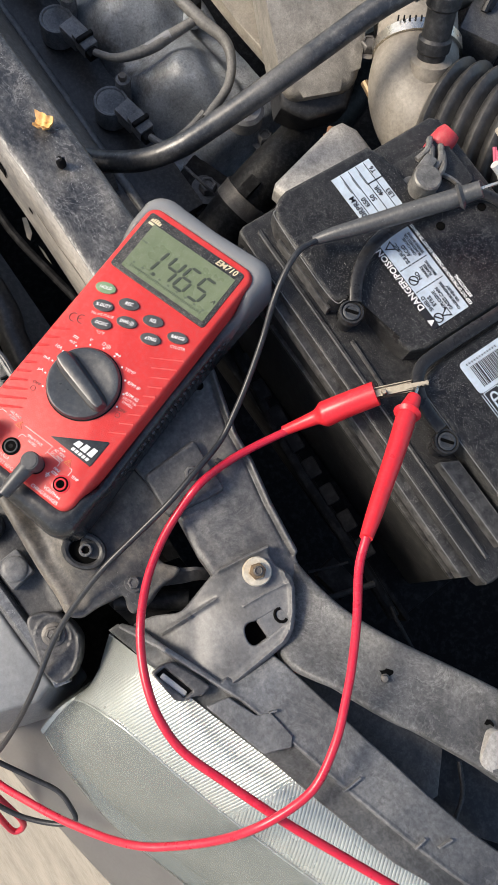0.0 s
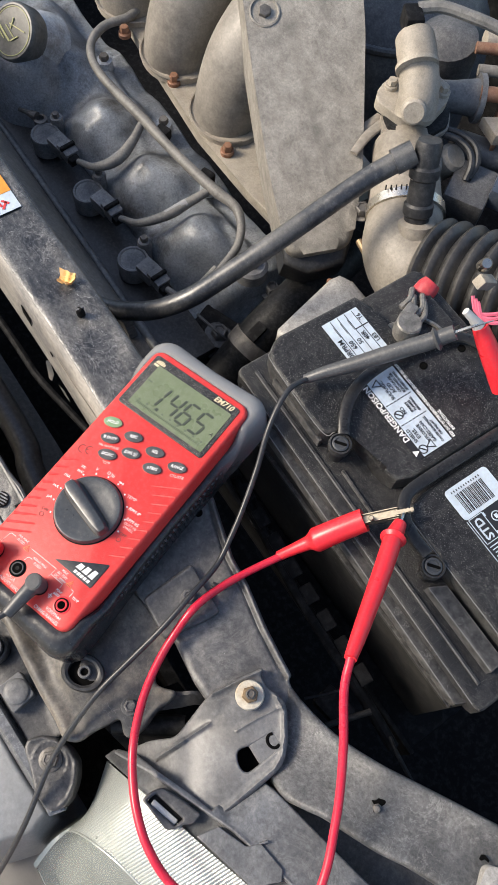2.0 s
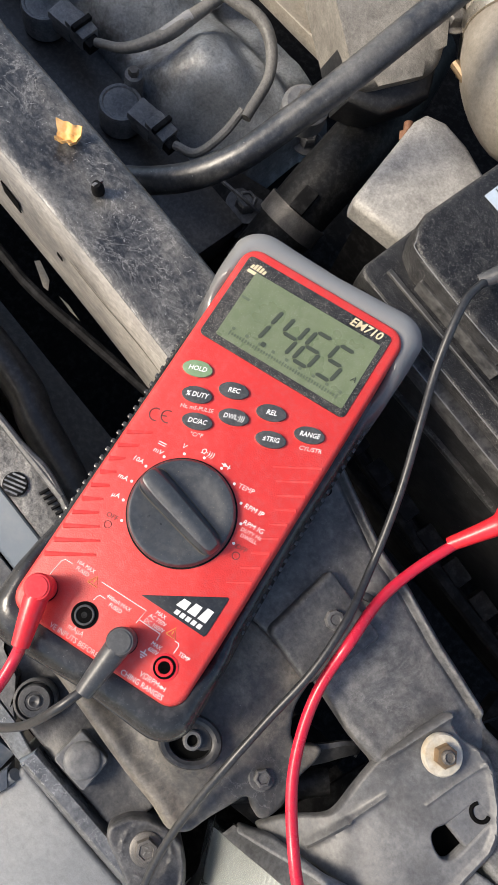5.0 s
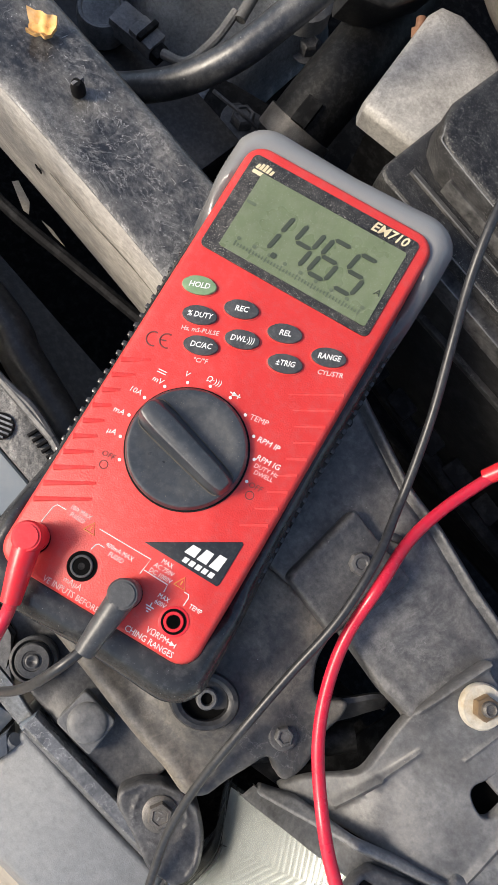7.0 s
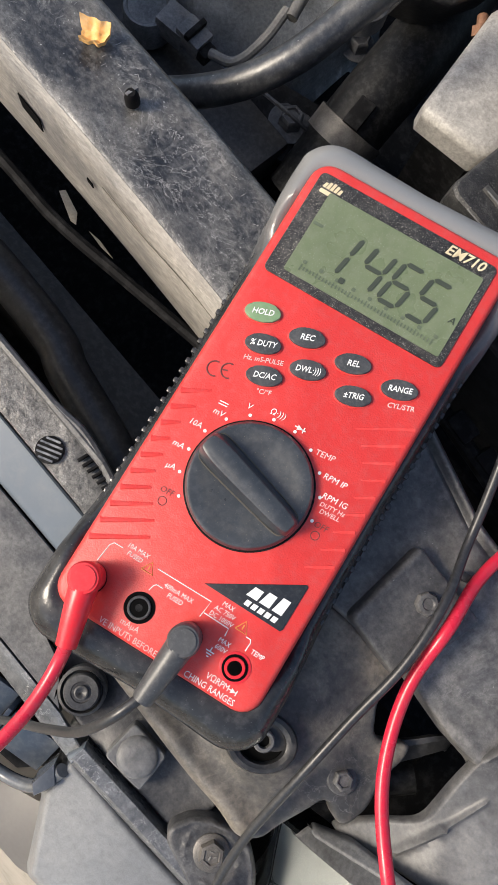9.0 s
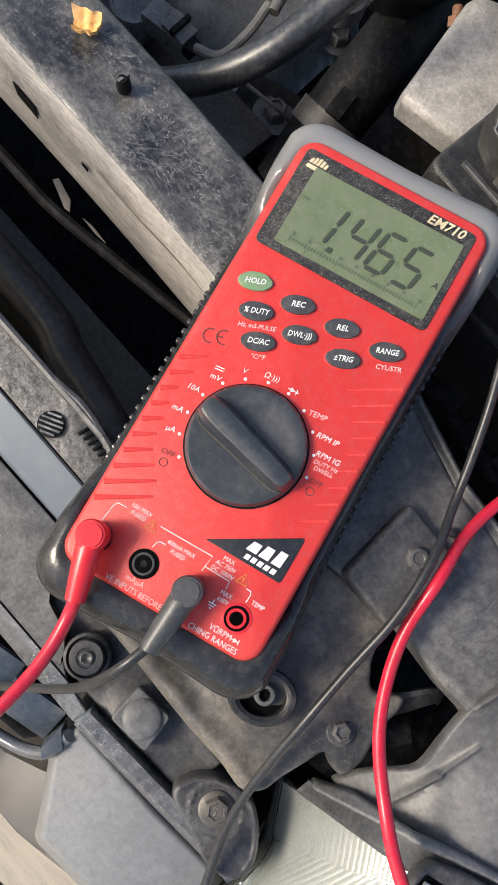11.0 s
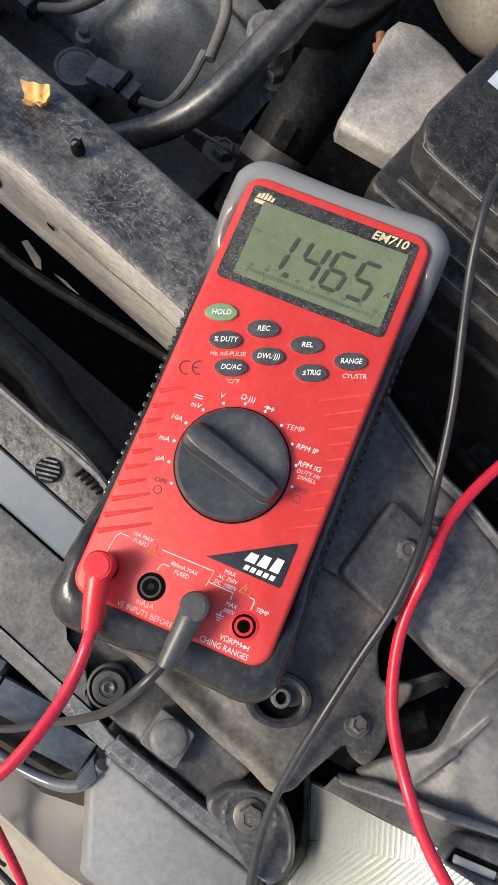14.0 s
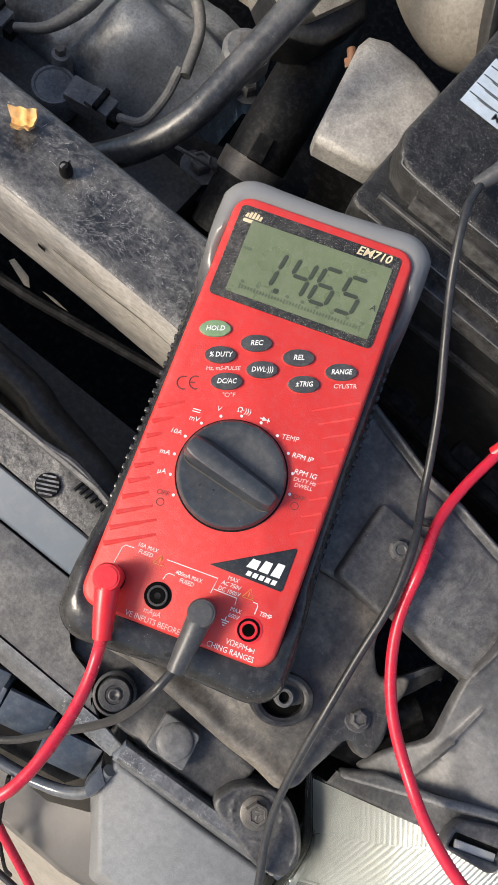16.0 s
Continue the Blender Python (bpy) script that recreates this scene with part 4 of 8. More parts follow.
def build_corner():
    """The pressed corner of the radiator support that runs into the fender beam."""
    c = thing("radiator_support_corner", "dusty dark grey plastic support corner running to the fender", "car panel", (0.05, -0.13, 0.74))
    edge = [(-0.075, -0.076), (-0.024, -0.082), (0.0174, -0.0937), (0.0386, -0.0955), (0.0677, -0.1010), (0.0911, -0.1035), (0.1015, -0.1042)]
    base = spline_height([(-0.075, -0.08, 0.757), (-0.07, -0.15, 0.752), (0.0, -0.10, 0.761), (0.0, -0.16, 0.756), (0.05, -0.11, 0.7615), (0.06, -0.155, 0.760), (0.10, -0.106, 0.7590), (0.084, -0.157, 0.7615), (0.13, -0.14, 0.748), (0.112, -0.166, 0.748), (0.03, -0.13, 0.7605)])

    def height(q):
        inner = [(x - 0.0005, y - 0.0052) for x, y in edge]
        z = base(q) + ridge_at(q, inner, 0.0013, -0.0016) + ridge_at(q, [(x, y - 0.0024) for x, y in edge], 0.0012, 0.0012)
        z += ridge_at(q, [(0.0455, -0.152), (0.0835, -0.1545)], 0.0016, 0.0012)
        return z + ridge_at(q, [(0.060, -0.108), (0.070, -0.150)], 0.006, -0.0006) + mound_at(q, (0.03, -0.115), 0.010, 0.0006)

    part("panel", pressed_bm(edge + [(0.1030, -0.1075), (0.1085, -0.1085), (0.128, -0.122), (0.134, -0.150), (0.112, -0.166), (0.0845, -0.1575), (0.0698, -0.1580), (0.0419, -0.1550), (0.0, -0.160), (-0.075, -0.150)],
                             height, 0.012, 0.0018, 0.0026, ribs=[([(x - 0.0005, y - 0.0052) for x, y in edge], 0.0013), ([(x, y - 0.0024) for x, y in edge], 0.0012)]), corner_mat, c, smooth=50)
    part("panel_hole", lathe_bm([(0.0030, 0), (0.0030, 0.0005), (0.0, 0.0005)], 16, pose(-0.0208, -0.0969, 0.7612)), hole_black, c)
    # fender beam: rolled edges round a shallow trough
    up = [(0.0990, -0.1075, 0.7560), (0.1060, -0.1085, 0.7575), (0.1227, -0.1073, 0.7605), (0.1404, -0.1043, 0.7665), (0.1557, -0.0998, 0.7735), (0.1723, -0.0927, 0.7811), (0.1858, -0.0855, 0.7855), (0.2017, -0.0766, 0.7906), (0.2188, -0.0673, 0.7960), (0.2400, -0.0560, 0.8020), (0.290, -0.028, 0.812), (0.42, 0.07, 0.82)]
    low = [(0.1080, -0.1400, 0.7500), (0.1250, -0.1450, 0.7520), (0.1488, -0.1500, 0.7650), (0.1577, -0.1486, 0.7708), (0.1675, -0.1430, 0.7772), (0.1784, -0.1360, 0.7831), (0.1941, -0.1287, 0.7881), (0.2090, -0.1214, 0.7929), (0.2222, -0.1132, 0.7971), (0.2501, -0.0993, 0.8060), (0.300, -0.074, 0.815), (0.45, 0.03, 0.82)]
    section = [(-0.01, -0.020), (-0.012, -0.0040), (0.0, -0.0014), (0.025, -0.0001), (0.07, 0.0004), (0.12, -0.0004), (0.25, -0.0016), (0.45, -0.0024), (0.62, -0.0022), (0.78, -0.0010), (0.88, 0.0006), (0.94, 0.0012), (0.975, 0.0007), (1.0, -0.0012), (1.012, -0.0040), (1.01, -0.022)]
    bm = loft_bm(up, low, section, 8, 0.0009)
    bmesh.ops.solidify(bm, geom=bm.faces[:], thickness=0.0016)
    part("fender_beam", bm, fender_mat, c, smooth=55)
    pin = part("pin", lathe_bm([(0.0026, 0), (0.0026, 0.003), (0.0020, 0.0035), (0.0018, 0.0070), (0.0, 0.0072)], 8, pose(0.189, -0.109, 0.7825, 14, -8, 0)), bolt_mat, c)
    hole = [(0.0050 * (1 + 0.25 * math.sin(k * 2.3)) * math.cos(k * math.pi / 8), 0.0040 * (1 + 0.3 * math.sin(k * 1.7)) * math.sin(k * math.pi / 8)) for k in range(16)]
    part("pin_hole", prism_bm(hole, 0.7832, 0.7842, m=Matrix.Translation((0.1893, -0.1078, 0))), hole_black, pin)
    part("end_slot", prism_bm([(-0.0024, 0.0006), (-0.0012, 0.0022), (0.0022, 0.0024), (0.0026, 0.0012), (0.0004, 0.0006), (-0.0002, -0.0014), (-0.0014, -0.0018)], 0.8018, 0.8028, m=Matrix.Translation((0.2380, -0.0795, 0))), hole_black, c)
    part("lug", prism_bm(rounded(0.014, 0.022, 0.005), 0.796, 0.8085, 0.002, m=Matrix.Translation((0.2500, -0.0860, 0)) @ Matrix.Rotation(radians(28), 4, 'Z')), box_mat, c, "bare steel lug")
    return c


build_corner()


def bolt(parent, at, r, h=0.004, flange=0.0, mat=None, tilt=(0, 0, 0)):
    m = pose(*at, *tilt)
    b = part("bolt", lathe_bm([(r, 0), (r, h * 0.72), (r * 0.93, h * 0.9), (r * 0.80, h), (r * 0.62, h), (r * 0.55, h * 0.86), (0.0, h * 0.84)], 6 if r < 0.02 else 12, m), mat or bolt_mat, parent)
    if flange:
        part("washer", lathe_bm([(flange, 0), (flange, 0.0008), (flange * 0.9, 0.0014)], 24, m @ Matrix.Translation((0, 0, -0.0006))), mat or bolt_mat, b)
    return b


def build_plates():
    p = thing("headlamp_mount_bracket", "dirty square steel bracket bolted to the support corner", "bracket", (0.02, -0.14, 0.765))
    sq = [(0.0074, -0.1200), (0.0197, -0.1208), (0.0412, -0.1213), (0.0443, -0.1222), (0.0431, -0.1350), (0.0397, -0.1545), (0.0388, -0.1600), (0.0095, -0.1585)]
    part("plate", pressed_bm(sq, lambda q: 0.7665 + 0.05 * (q[:, 1] + 0.14) + ridge_at(q, [(0.0100, -0.1230), (0.0118, -0.1560)], 0.0016, 0.0010) + ridge_at(q, [(0.0410, -0.1240), (0.0380, -0.1560)], 0.0014, 0.0007) + mound_at(q, (0.0250, -0.1340), 0.0062, 0.0008),
                             0.008, 0.0018, 0.0022, corner=0.003), black_panel, p, smooth=50)
    part("bolt", lathe_bm([(0.0046, 0), (0.0046, 0.0026), (0.0040, 0.0034), (0.0026, 0.0036), (0.0020, 0.0030), (0.0, 0.0030)], 8, pose(0.0250, -0.1335, 0.7673)), black_panel, p)
    part("small_lug", box_bm((0.0050, 0.0034, 0.004), bevel=0.0008, m=pose(0.0280, -0.1147, 0.7650, 0, 0, 25)), rubber_black, p)
    q0 = thing("grille_mount_plate", "dirt filmed plastic mounting plate with rubber grommet", "bracket", (0.02, -0.2, 0.74))
    edge = [(0.0523, -0.2458), (0.0386, -0.2440), (0.0222, -0.2446), (0.0046, -0.2441), (-0.0163, -0.2433), (-0.0335, -0.2428), (-0.0560, -0.2470), (-0.0760, -0.2440)]
    base = spline_height([(-0.07, -0.17, 0.742), (-0.07, -0.24, 0.731), (0.0, -0.17, 0.749), (0.0, -0.24, 0.734), (0.024, -0.214, 0.7430), (0.03, -0.244, 0.732), (0.05, -0.245, 0.730), (0.06, -0.20, 0.7415), (0.074, -0.203, 0.7395), (0.04, -0.162, 0.751), (0.058, -0.230, 0.7355), (0.068, -0.172, 0.744), (0.0, -0.20, 0.7410)])

    def height(q):
        lip = [(x, y + 0.0040) for x, y in edge]
        trough = [(x + 0.001, y + 0.0130) for x, y in edge]
        z = base(q) + ridge_at(q, lip, 0.0030, 0.0016) + ridge_at(q, trough, 0.0050, -0.0026)
        z += mound_at(q, (0.0255, -0.2140), 0.0165, 0.0034) + mound_at(q, (0.0590, -0.1990), 0.0085, 0.0012) + ridge_at(q, [(-0.010, -0.226), (0.004, -0.205), (0.006, -0.185)], 0.007, -0.0022)
        return z + ridge_at(q, [(0.0625, -0.2095), (0.0730, -0.1990), (0.0690, -0.1830)], 0.0016, 0.0010)

    part("plate", pressed_bm([(-0.076, -0.160), (0.0, -0.160), (0.0406, -0.1530), (0.0430, -0.1620), (0.0458, -0.1695), (0.0555, -0.1789), (0.0612, -0.1763), (0.0683, -0.1692), (0.0714, -0.1755), (0.0711, -0.1862), (0.0762, -0.1990), (0.0759, -0.2098), (0.0712, -0.2118), (0.0617, -0.2079), (0.0608, -0.2152), (0.0587, -0.2280), (0.0589, -0.2389)] + edge,
                             height, 0.009, 0.0030, 0.0028, corner=0.004, wavy=0.0005), brown_panel, q0, smooth=50)
    bolt(q0, (0.0595, -0.1990, 0.7425), 0.0042, 0.0038, 0.0062, black_panel)
    gm = Matrix.Translation((0.0260, -0.2135, 0)) @ Matrix.Rotation(radians(35), 4, 'Z') @ Matrix.Diagonal((1.16, 0.94, 1, 1))
    grom = part("grommet", lathe_bm([(0.0122, 0.742), (0.0124, 0.7490), (0.0116, 0.7508), (0.0100, 0.7510), (0.0084, 0.7500), (0.0080, 0.744), (0.0, 0.744)], 30, gm), rubber_black, q0, "black rubber grommet")
    part("cavity", lathe_bm([(0.0081, 0.7421), (0.0081, 0.7465), (0.0, 0.7465)], 24, gm), hole_black, grom)
    part("pin", lathe_bm([(0.0043, 0.742), (0.0043, 0.7500), (0.0037, 0.7508), (0.0026, 0.7508), (0.0021, 0.7480), (0.0, 0.7480)], 20, Matrix.Translation((0.0262, -0.2125, 0))), grey_panel, grom)
    part("pin_bore", lathe_bm([(0.0022, 0.7478), (0.0022, 0.7490), (0.0, 0.7490)], 16, Matrix.Translation((0.0262, -0.2125, 0))), hole_black, grom)
    r = thing("grille_side_bracket", "dark plastic bracket holding push pins beside the grille", "bracket", (-0.01, -0.26, 0.69))
    part("base", pressed_bm([(-0.064, -0.240), (-0.030, -0.240), (0.020, -0.240), (0.046, -0.243), (0.046, -0.269), (0.0, -0.271), (-0.022, -0.2725), (-0.036, -0.270), (-0.046, -0.260), (-0.062, -0.259)],
                            lambda q: 0.6965 + 0.06 * q[:, 0] + mound_at(q, (0.0045, -0.2598), 0.0150, 0.0040) + mound_at(q, (-0.0315, -0.2590), 0.0130, -0.0030) + ridge_at(q, [(0.020, -0.246), (0.044, -0.248)], 0.002, 0.0015), 0.006, 0.0020, 0.0030, corner=0.004), black_panel, r, smooth=50)
    cup = part("push_pin", lathe_bm([(0.0105, 0.694), (0.0105, 0.7035), (0.0092, 0.7050), (0.0084, 0.702), (0.0081, 0.702), (0.0079, 0.7060), (0.0072, 0.7070), (0.0046, 0.7072), (0.0042, 0.7068), (0.0004, 0.7067)], 28, Matrix.Translation((-0.0305, -0.2606, 0))), black_panel, r)
    part("ring", lathe_bm([(0.0030, 0.7070), (0.0030, 0.7080), (0.0024, 0.7082), (0.0012, 0.7078), (0.0004, 0.7072)], 20, Matrix.Translation((-0.0305, -0.2606, 0))), black_panel, cup)
    sqc = part("square_clip", prism_bm(soften([(-0.0040, -0.2693), (-0.0057, -0.2512), (0.0138, -0.2496), (0.0172, -0.2675)], 0.0022), 0.696, 0.7088, 0.0014, 3), grey_panel, r)
    part("boss", lathe_bm([(0.0090, 0.7084), (0.0087, 0.7096), (0.0074, 0.7104), (0.0040, 0.7109), (0, 0.7110)], 28, Matrix.Translation((0.0056, -0.2592, 0))), grey_panel, sqc, smooth=70)
    d = thing("headlamp_screw_mount", "round dusty plastic boss with a stamped hex bolt", "bracket", (0.06, -0.26, 0.7))
    ring = [(0.0570 + 0.0125 * math.cos(radians(a)), -0.2610 + 0.0110 * math.sin(radians(a))) for a in range(-70, 240, 20)]
    rim = [(0.0360, -0.2668), (0.0395, -0.2575), (0.0460, -0.2510), (0.0560, -0.2465), (0.0660, -0.2462), (0.0745, -0.2510), (0.0800, -0.2560), (0.0848, -0.2625), (0.0860, -0.2690)]
    part("disc", pressed_bm(rim + [(0.0835, -0.2757), (0.0700, -0.2790), (0.0520, -0.2740), (0.0400, -0.2720)],
                            lambda q: 0.7085 + ridge_at(q, [(x + (0.060 - x) * 0.10, y + (-0.264 - y) * 0.10) for x, y in rim], 0.0011, 0.0008) + ridge_at(q, ring, 0.0010, 0.0008) + mound_at(q, (0.0720, -0.2660), 0.0070, 0.0008), 0.022, 0.0022, 0.0020, corner=0.003, ribs=[(ring, 0.0011), ([(x + (0.060 - x) * 0.10, y + (-0.264 - y) * 0.10) for x, y in rim], 0.0013)]), black_panel, d, smooth=50)
    bb = part("bolt", lathe_bm([(0.0058, 0), (0.0058, 0.0030), (0.0052, 0.0040), (0.0038, 0.0042), (0.0034, 0.0036), (0.0, 0.0036)], 6, pose(0.0560, -0.2605, 0.7092, 0, 0, 10)), bolt_mat, d)
    part("bolt_flange", lathe_bm([(0.0078, 0), (0.0078, 0.0008), (0.0068, 0.0014)], 24, pose(0.0560, -0.2605, 0.7086)), bolt_mat, bb)
    for k, (dx, dy, w) in enumerate(((-0.0012, 0.0010, 0.0016), (0.0012, 0.0006, 0.0013), (0.0, -0.0012, 0.0018))):
        part("stamp", box_bm((w, 0.0006, 0.0004), m=pose(0.0560 + dx, -0.2605 + dy, 0.7130, 0, 0, 25 + 40 * k)), brown_panel, bb)


build_plates()


def build_headlamp():
    h = thing("headlamp", "hazy clear headlamp with ribbed silver reflector, slightly scratched", "headlamp", (0.2, -0.24, 0.62))

    def curve(points, s):
        """A place on the soft line through the points, s from 0 to 1."""
        k = min(int(s * (len(points) - 1)), len(points) - 2)
        f = s * (len(points) - 1) - k
        a, b, c, d = (Vector(points[max(0, min(len(points) - 1, k + q))]) for q in (-1, 0, 1, 2))
        return 0.5 * (2 * b + (c - a) * f + (2 * a - 5 * b + 4 * c - d) * f * f + (3 * b - a - 3 * c + d) * f ** 3)

    rear = [(0.0755, -0.2325, 0.6850), (0.1130, -0.2150, 0.7580), (0.1790, -0.1930, 0.7650), (0.2500, -0.1680, 0.7660), (0.3250, -0.1350, 0.7680)]
    front = [(0.1030, -0.3065, 0.6680), (0.1450, -0.3130, 0.6350), (0.2000, -0.3040, 0.6320), (0.2800, -0.2800, 0.6200), (0.4000, -0.2450, 0.6250)]
    side = [(0.0755, -0.2325, 0.6850), (0.0860, -0.2450, 0.6810), (0.0960, -0.2570, 0.6770), (0.0975, -0.2700, 0.6790), (0.0978, -0.2875, 0.6780), (0.1030, -0.3065, 0.6680)]

    def surf(u, v, inset=0.0):
        """u runs along the lamp's length, v from its rear top edge down to its front."""
        a, b = curve(rear, u), curve(front, u)
        p = a.lerp(b, v)
        p.z += 0.030 * math.sin(math.pi * v) * min(1.0, u * 5)
        p += (curve(side, v) - a0.lerp(b0, v)) * max(0.0, 1 - u / 0.22) ** 3
        return p - Vector((0, 0, inset))

    a0, b0 = Vector(rear[0]), Vector(front[0])

    def edge_v(u):
        """Where the ribbed part ends on the way to the front."""
        return 0.378 + 0.34 * max(0.0, 1 - u / 0.30) ** 2 - 0.10 * max(0.0, u - 0.66)

    def fluted(gx, gy, pitch, tall, lo, hi, fan=0.0, inset=0.005, rows=26, per=6):
        """One field of round flutes; gx, gy point across them, lo and hi bound it by u and v on each row."""
        def across(u, p):
            return gx * p.x + gy * p.y - fan * max(0.0, 1 - u / 0.24) ** 2

        bm = bmesh.new()
        table = []
        us = np.linspace(0.0015, 0.985, 260)
        for j in range(rows + 1):
            w = 0.012 + 0.988 * j / rows
            pts = [surf(u, w * edge_v(u)) for u in us]
            c = np.maximum.accumulate(np.array([across(u, p) for u, p in zip(us, pts)]))
            keep = [u for u, p in zip(us, pts) if lo(u, w * edge_v(u), p) and hi(u, w * edge_v(u), p)]
            if keep:
                table.append((w, c, max(0.0015, keep[0] - 0.007), keep[-1] + 0.007))
        first = min(np.interp(a, us, c) for w, c, a, b in table)
        last = max(np.interp(b, us, c) for w, c, a, b in table)
        ticks = np.arange(math.floor(first / pitch) * per, math.ceil(last / pitch) * per + 1) * pitch / per
        grid = []
        for w, c, a, b in table:
            row = []
            for u in np.clip(np.interp(ticks, c + np.arange(len(us)) * 1e-9, us), a, b):
                p = surf(u, w * edge_v(u))
                f = (across(u, p) / pitch + 1e-4) % 1.0
                fade = min(1.0, u * 4.5)
                p.z += tall * fade * math.sqrt(max(0.0, 1 - (2 * f - 1) ** 2)) - inset * min(1.0, 0.12 + u * 14)
                row.append(bm.verts.new(p))
            grid.append(row)
        for ra, rb in zip(grid, grid[1:]):
            for i in range(len(ticks) - 1):
                bm.faces.new((ra[i], ra[i + 1], rb[i + 1], rb[i]))
        bmesh.ops.remove_doubles(bm, verts=bm.verts[:], dist=1e-6)
        return bm

    def patch(u0, u1, v0, v1, nu, nv, inset, low=False):
        bm = bmesh.new()
        grid = []
        for j in range(nv + 1):
            row = []
            for i in range(nu + 1):
                u = u0 + (u1 - u0) * (i / nu) ** 1.25
                lo, hi = (edge_v(u), v1) if low else (v0, v1)
                v = lo + (hi - lo) * j / nv
                p = surf(u, v, inset * (min(1.0, 0.12 + u * 14) * min(1.0, 0.12 + (1 - v) * 9) if inset > 0 else 1.0))
                row.append(bm.verts.new(p))
            grid.append(row)
        for a, b in zip(grid, grid[1:]):
            for i in range(nu):
                bm.faces.new((a[i], a[i + 1], b[i + 1], b[i]))
        return bm

    bm = patch(0.0, 1.0, 0.0, 1.0, 60, 30, 0.0)
    edge = [e for e in bm.edges if len(e.link_faces) == 1]
    r = bmesh.ops.extrude_edge_only(bm, edges=edge)
    for v in [g for g in r["geom"] if isinstance(g, bmesh.types.BMVert)]:
        c = Vector((0.21, -0.235, v.co.z))
        v.co += (v.co - c).normalized() * 0.002 + Vector((0, 0, -0.012))
    lens = part("lens", bm, lens_mat, h, "hazy clear plastic lens", smooth=60)
    lens.visible_shadow = False
    inner = lambda u, v, p: v < 0.355 - 1.17 * u
    turn = lambda u, v, p: p.x - 0.035 * p.y < 0.2151
    part("ribbed_reflector", fluted(1.0, -0.035, 0.00198, 0.00062, lambda u, v, p: not inner(u, v, p), turn, fan=0.016), reflector_mat, h, "ribbed silver reflector", smooth=70)
    part("ribbed_reflector", fluted(0.85, 0.53, 0.0016, 0.00045, lambda u, v, p: u > 0.001, inner, rows=40), reflector_mat, h, "finely ribbed inner reflector field", smooth=70)
    part("ribbed_reflector", fluted(0.72, 0.69, 0.0020, 0.00062, lambda u, v, p: not turn(u, v, p), lambda u, v, p: u < 0.98), reflector_mat, h, "ribbed outer reflector field", smooth=70)
    part("lower_reflector", patch(0.002, 0.99, 0.5, 0.992, 120, 40, 0.018, True), lamp_dark, h, "smooth grey green lower reflector", smooth=60)
    part("divider", tube_bm([surf(u, edge_v(u), 0.004) for u in (0.012, 0.02, 0.04, 0.07, 0.1, 0.14, 0.2, 0.3, 0.45, 0.6, 0.8, 0.98)], 0.0007, 8), reflector_mat, h)
    part("lens_rim", patch(0.0, 0.034, 0.30, 1.0, 12, 48, -0.0006), milky_mat, h, "milky lens rim", smooth=60)
    part("housing", patch(0.0, 1.0, 0.0, 1.0, 24, 12, 0.045), shade_black, h)
    bm = bmesh.new()
    top = [surf(0.0, v, 0.003) for v in (0.0, 0.1, 0.2, 0.3, 0.4, 0.5, 0.6, 0.7, 0.8, 0.9, 1.0)] + [surf(u, 1.0, 0.003) for u in (0.05, 0.1, 0.2, 0.4, 0.6, 0.8, 1.0)]
    a = [bm.verts.new(p) for p in top]
    b = [bm.verts.new(p + Vector((0.008, 0.006, -0.06))) for p in top]
    for i in range(len(top) - 1):
        bm.faces.new((a[i], a[i + 1], b[i + 1], b[i]))
    bmesh.ops.solidify(bm, geom=bm.faces[:], thickness=0.002)
    part("lens_side", bm, reflector_mat, h, "whitish lens side wall")
    return h


build_headlamp()


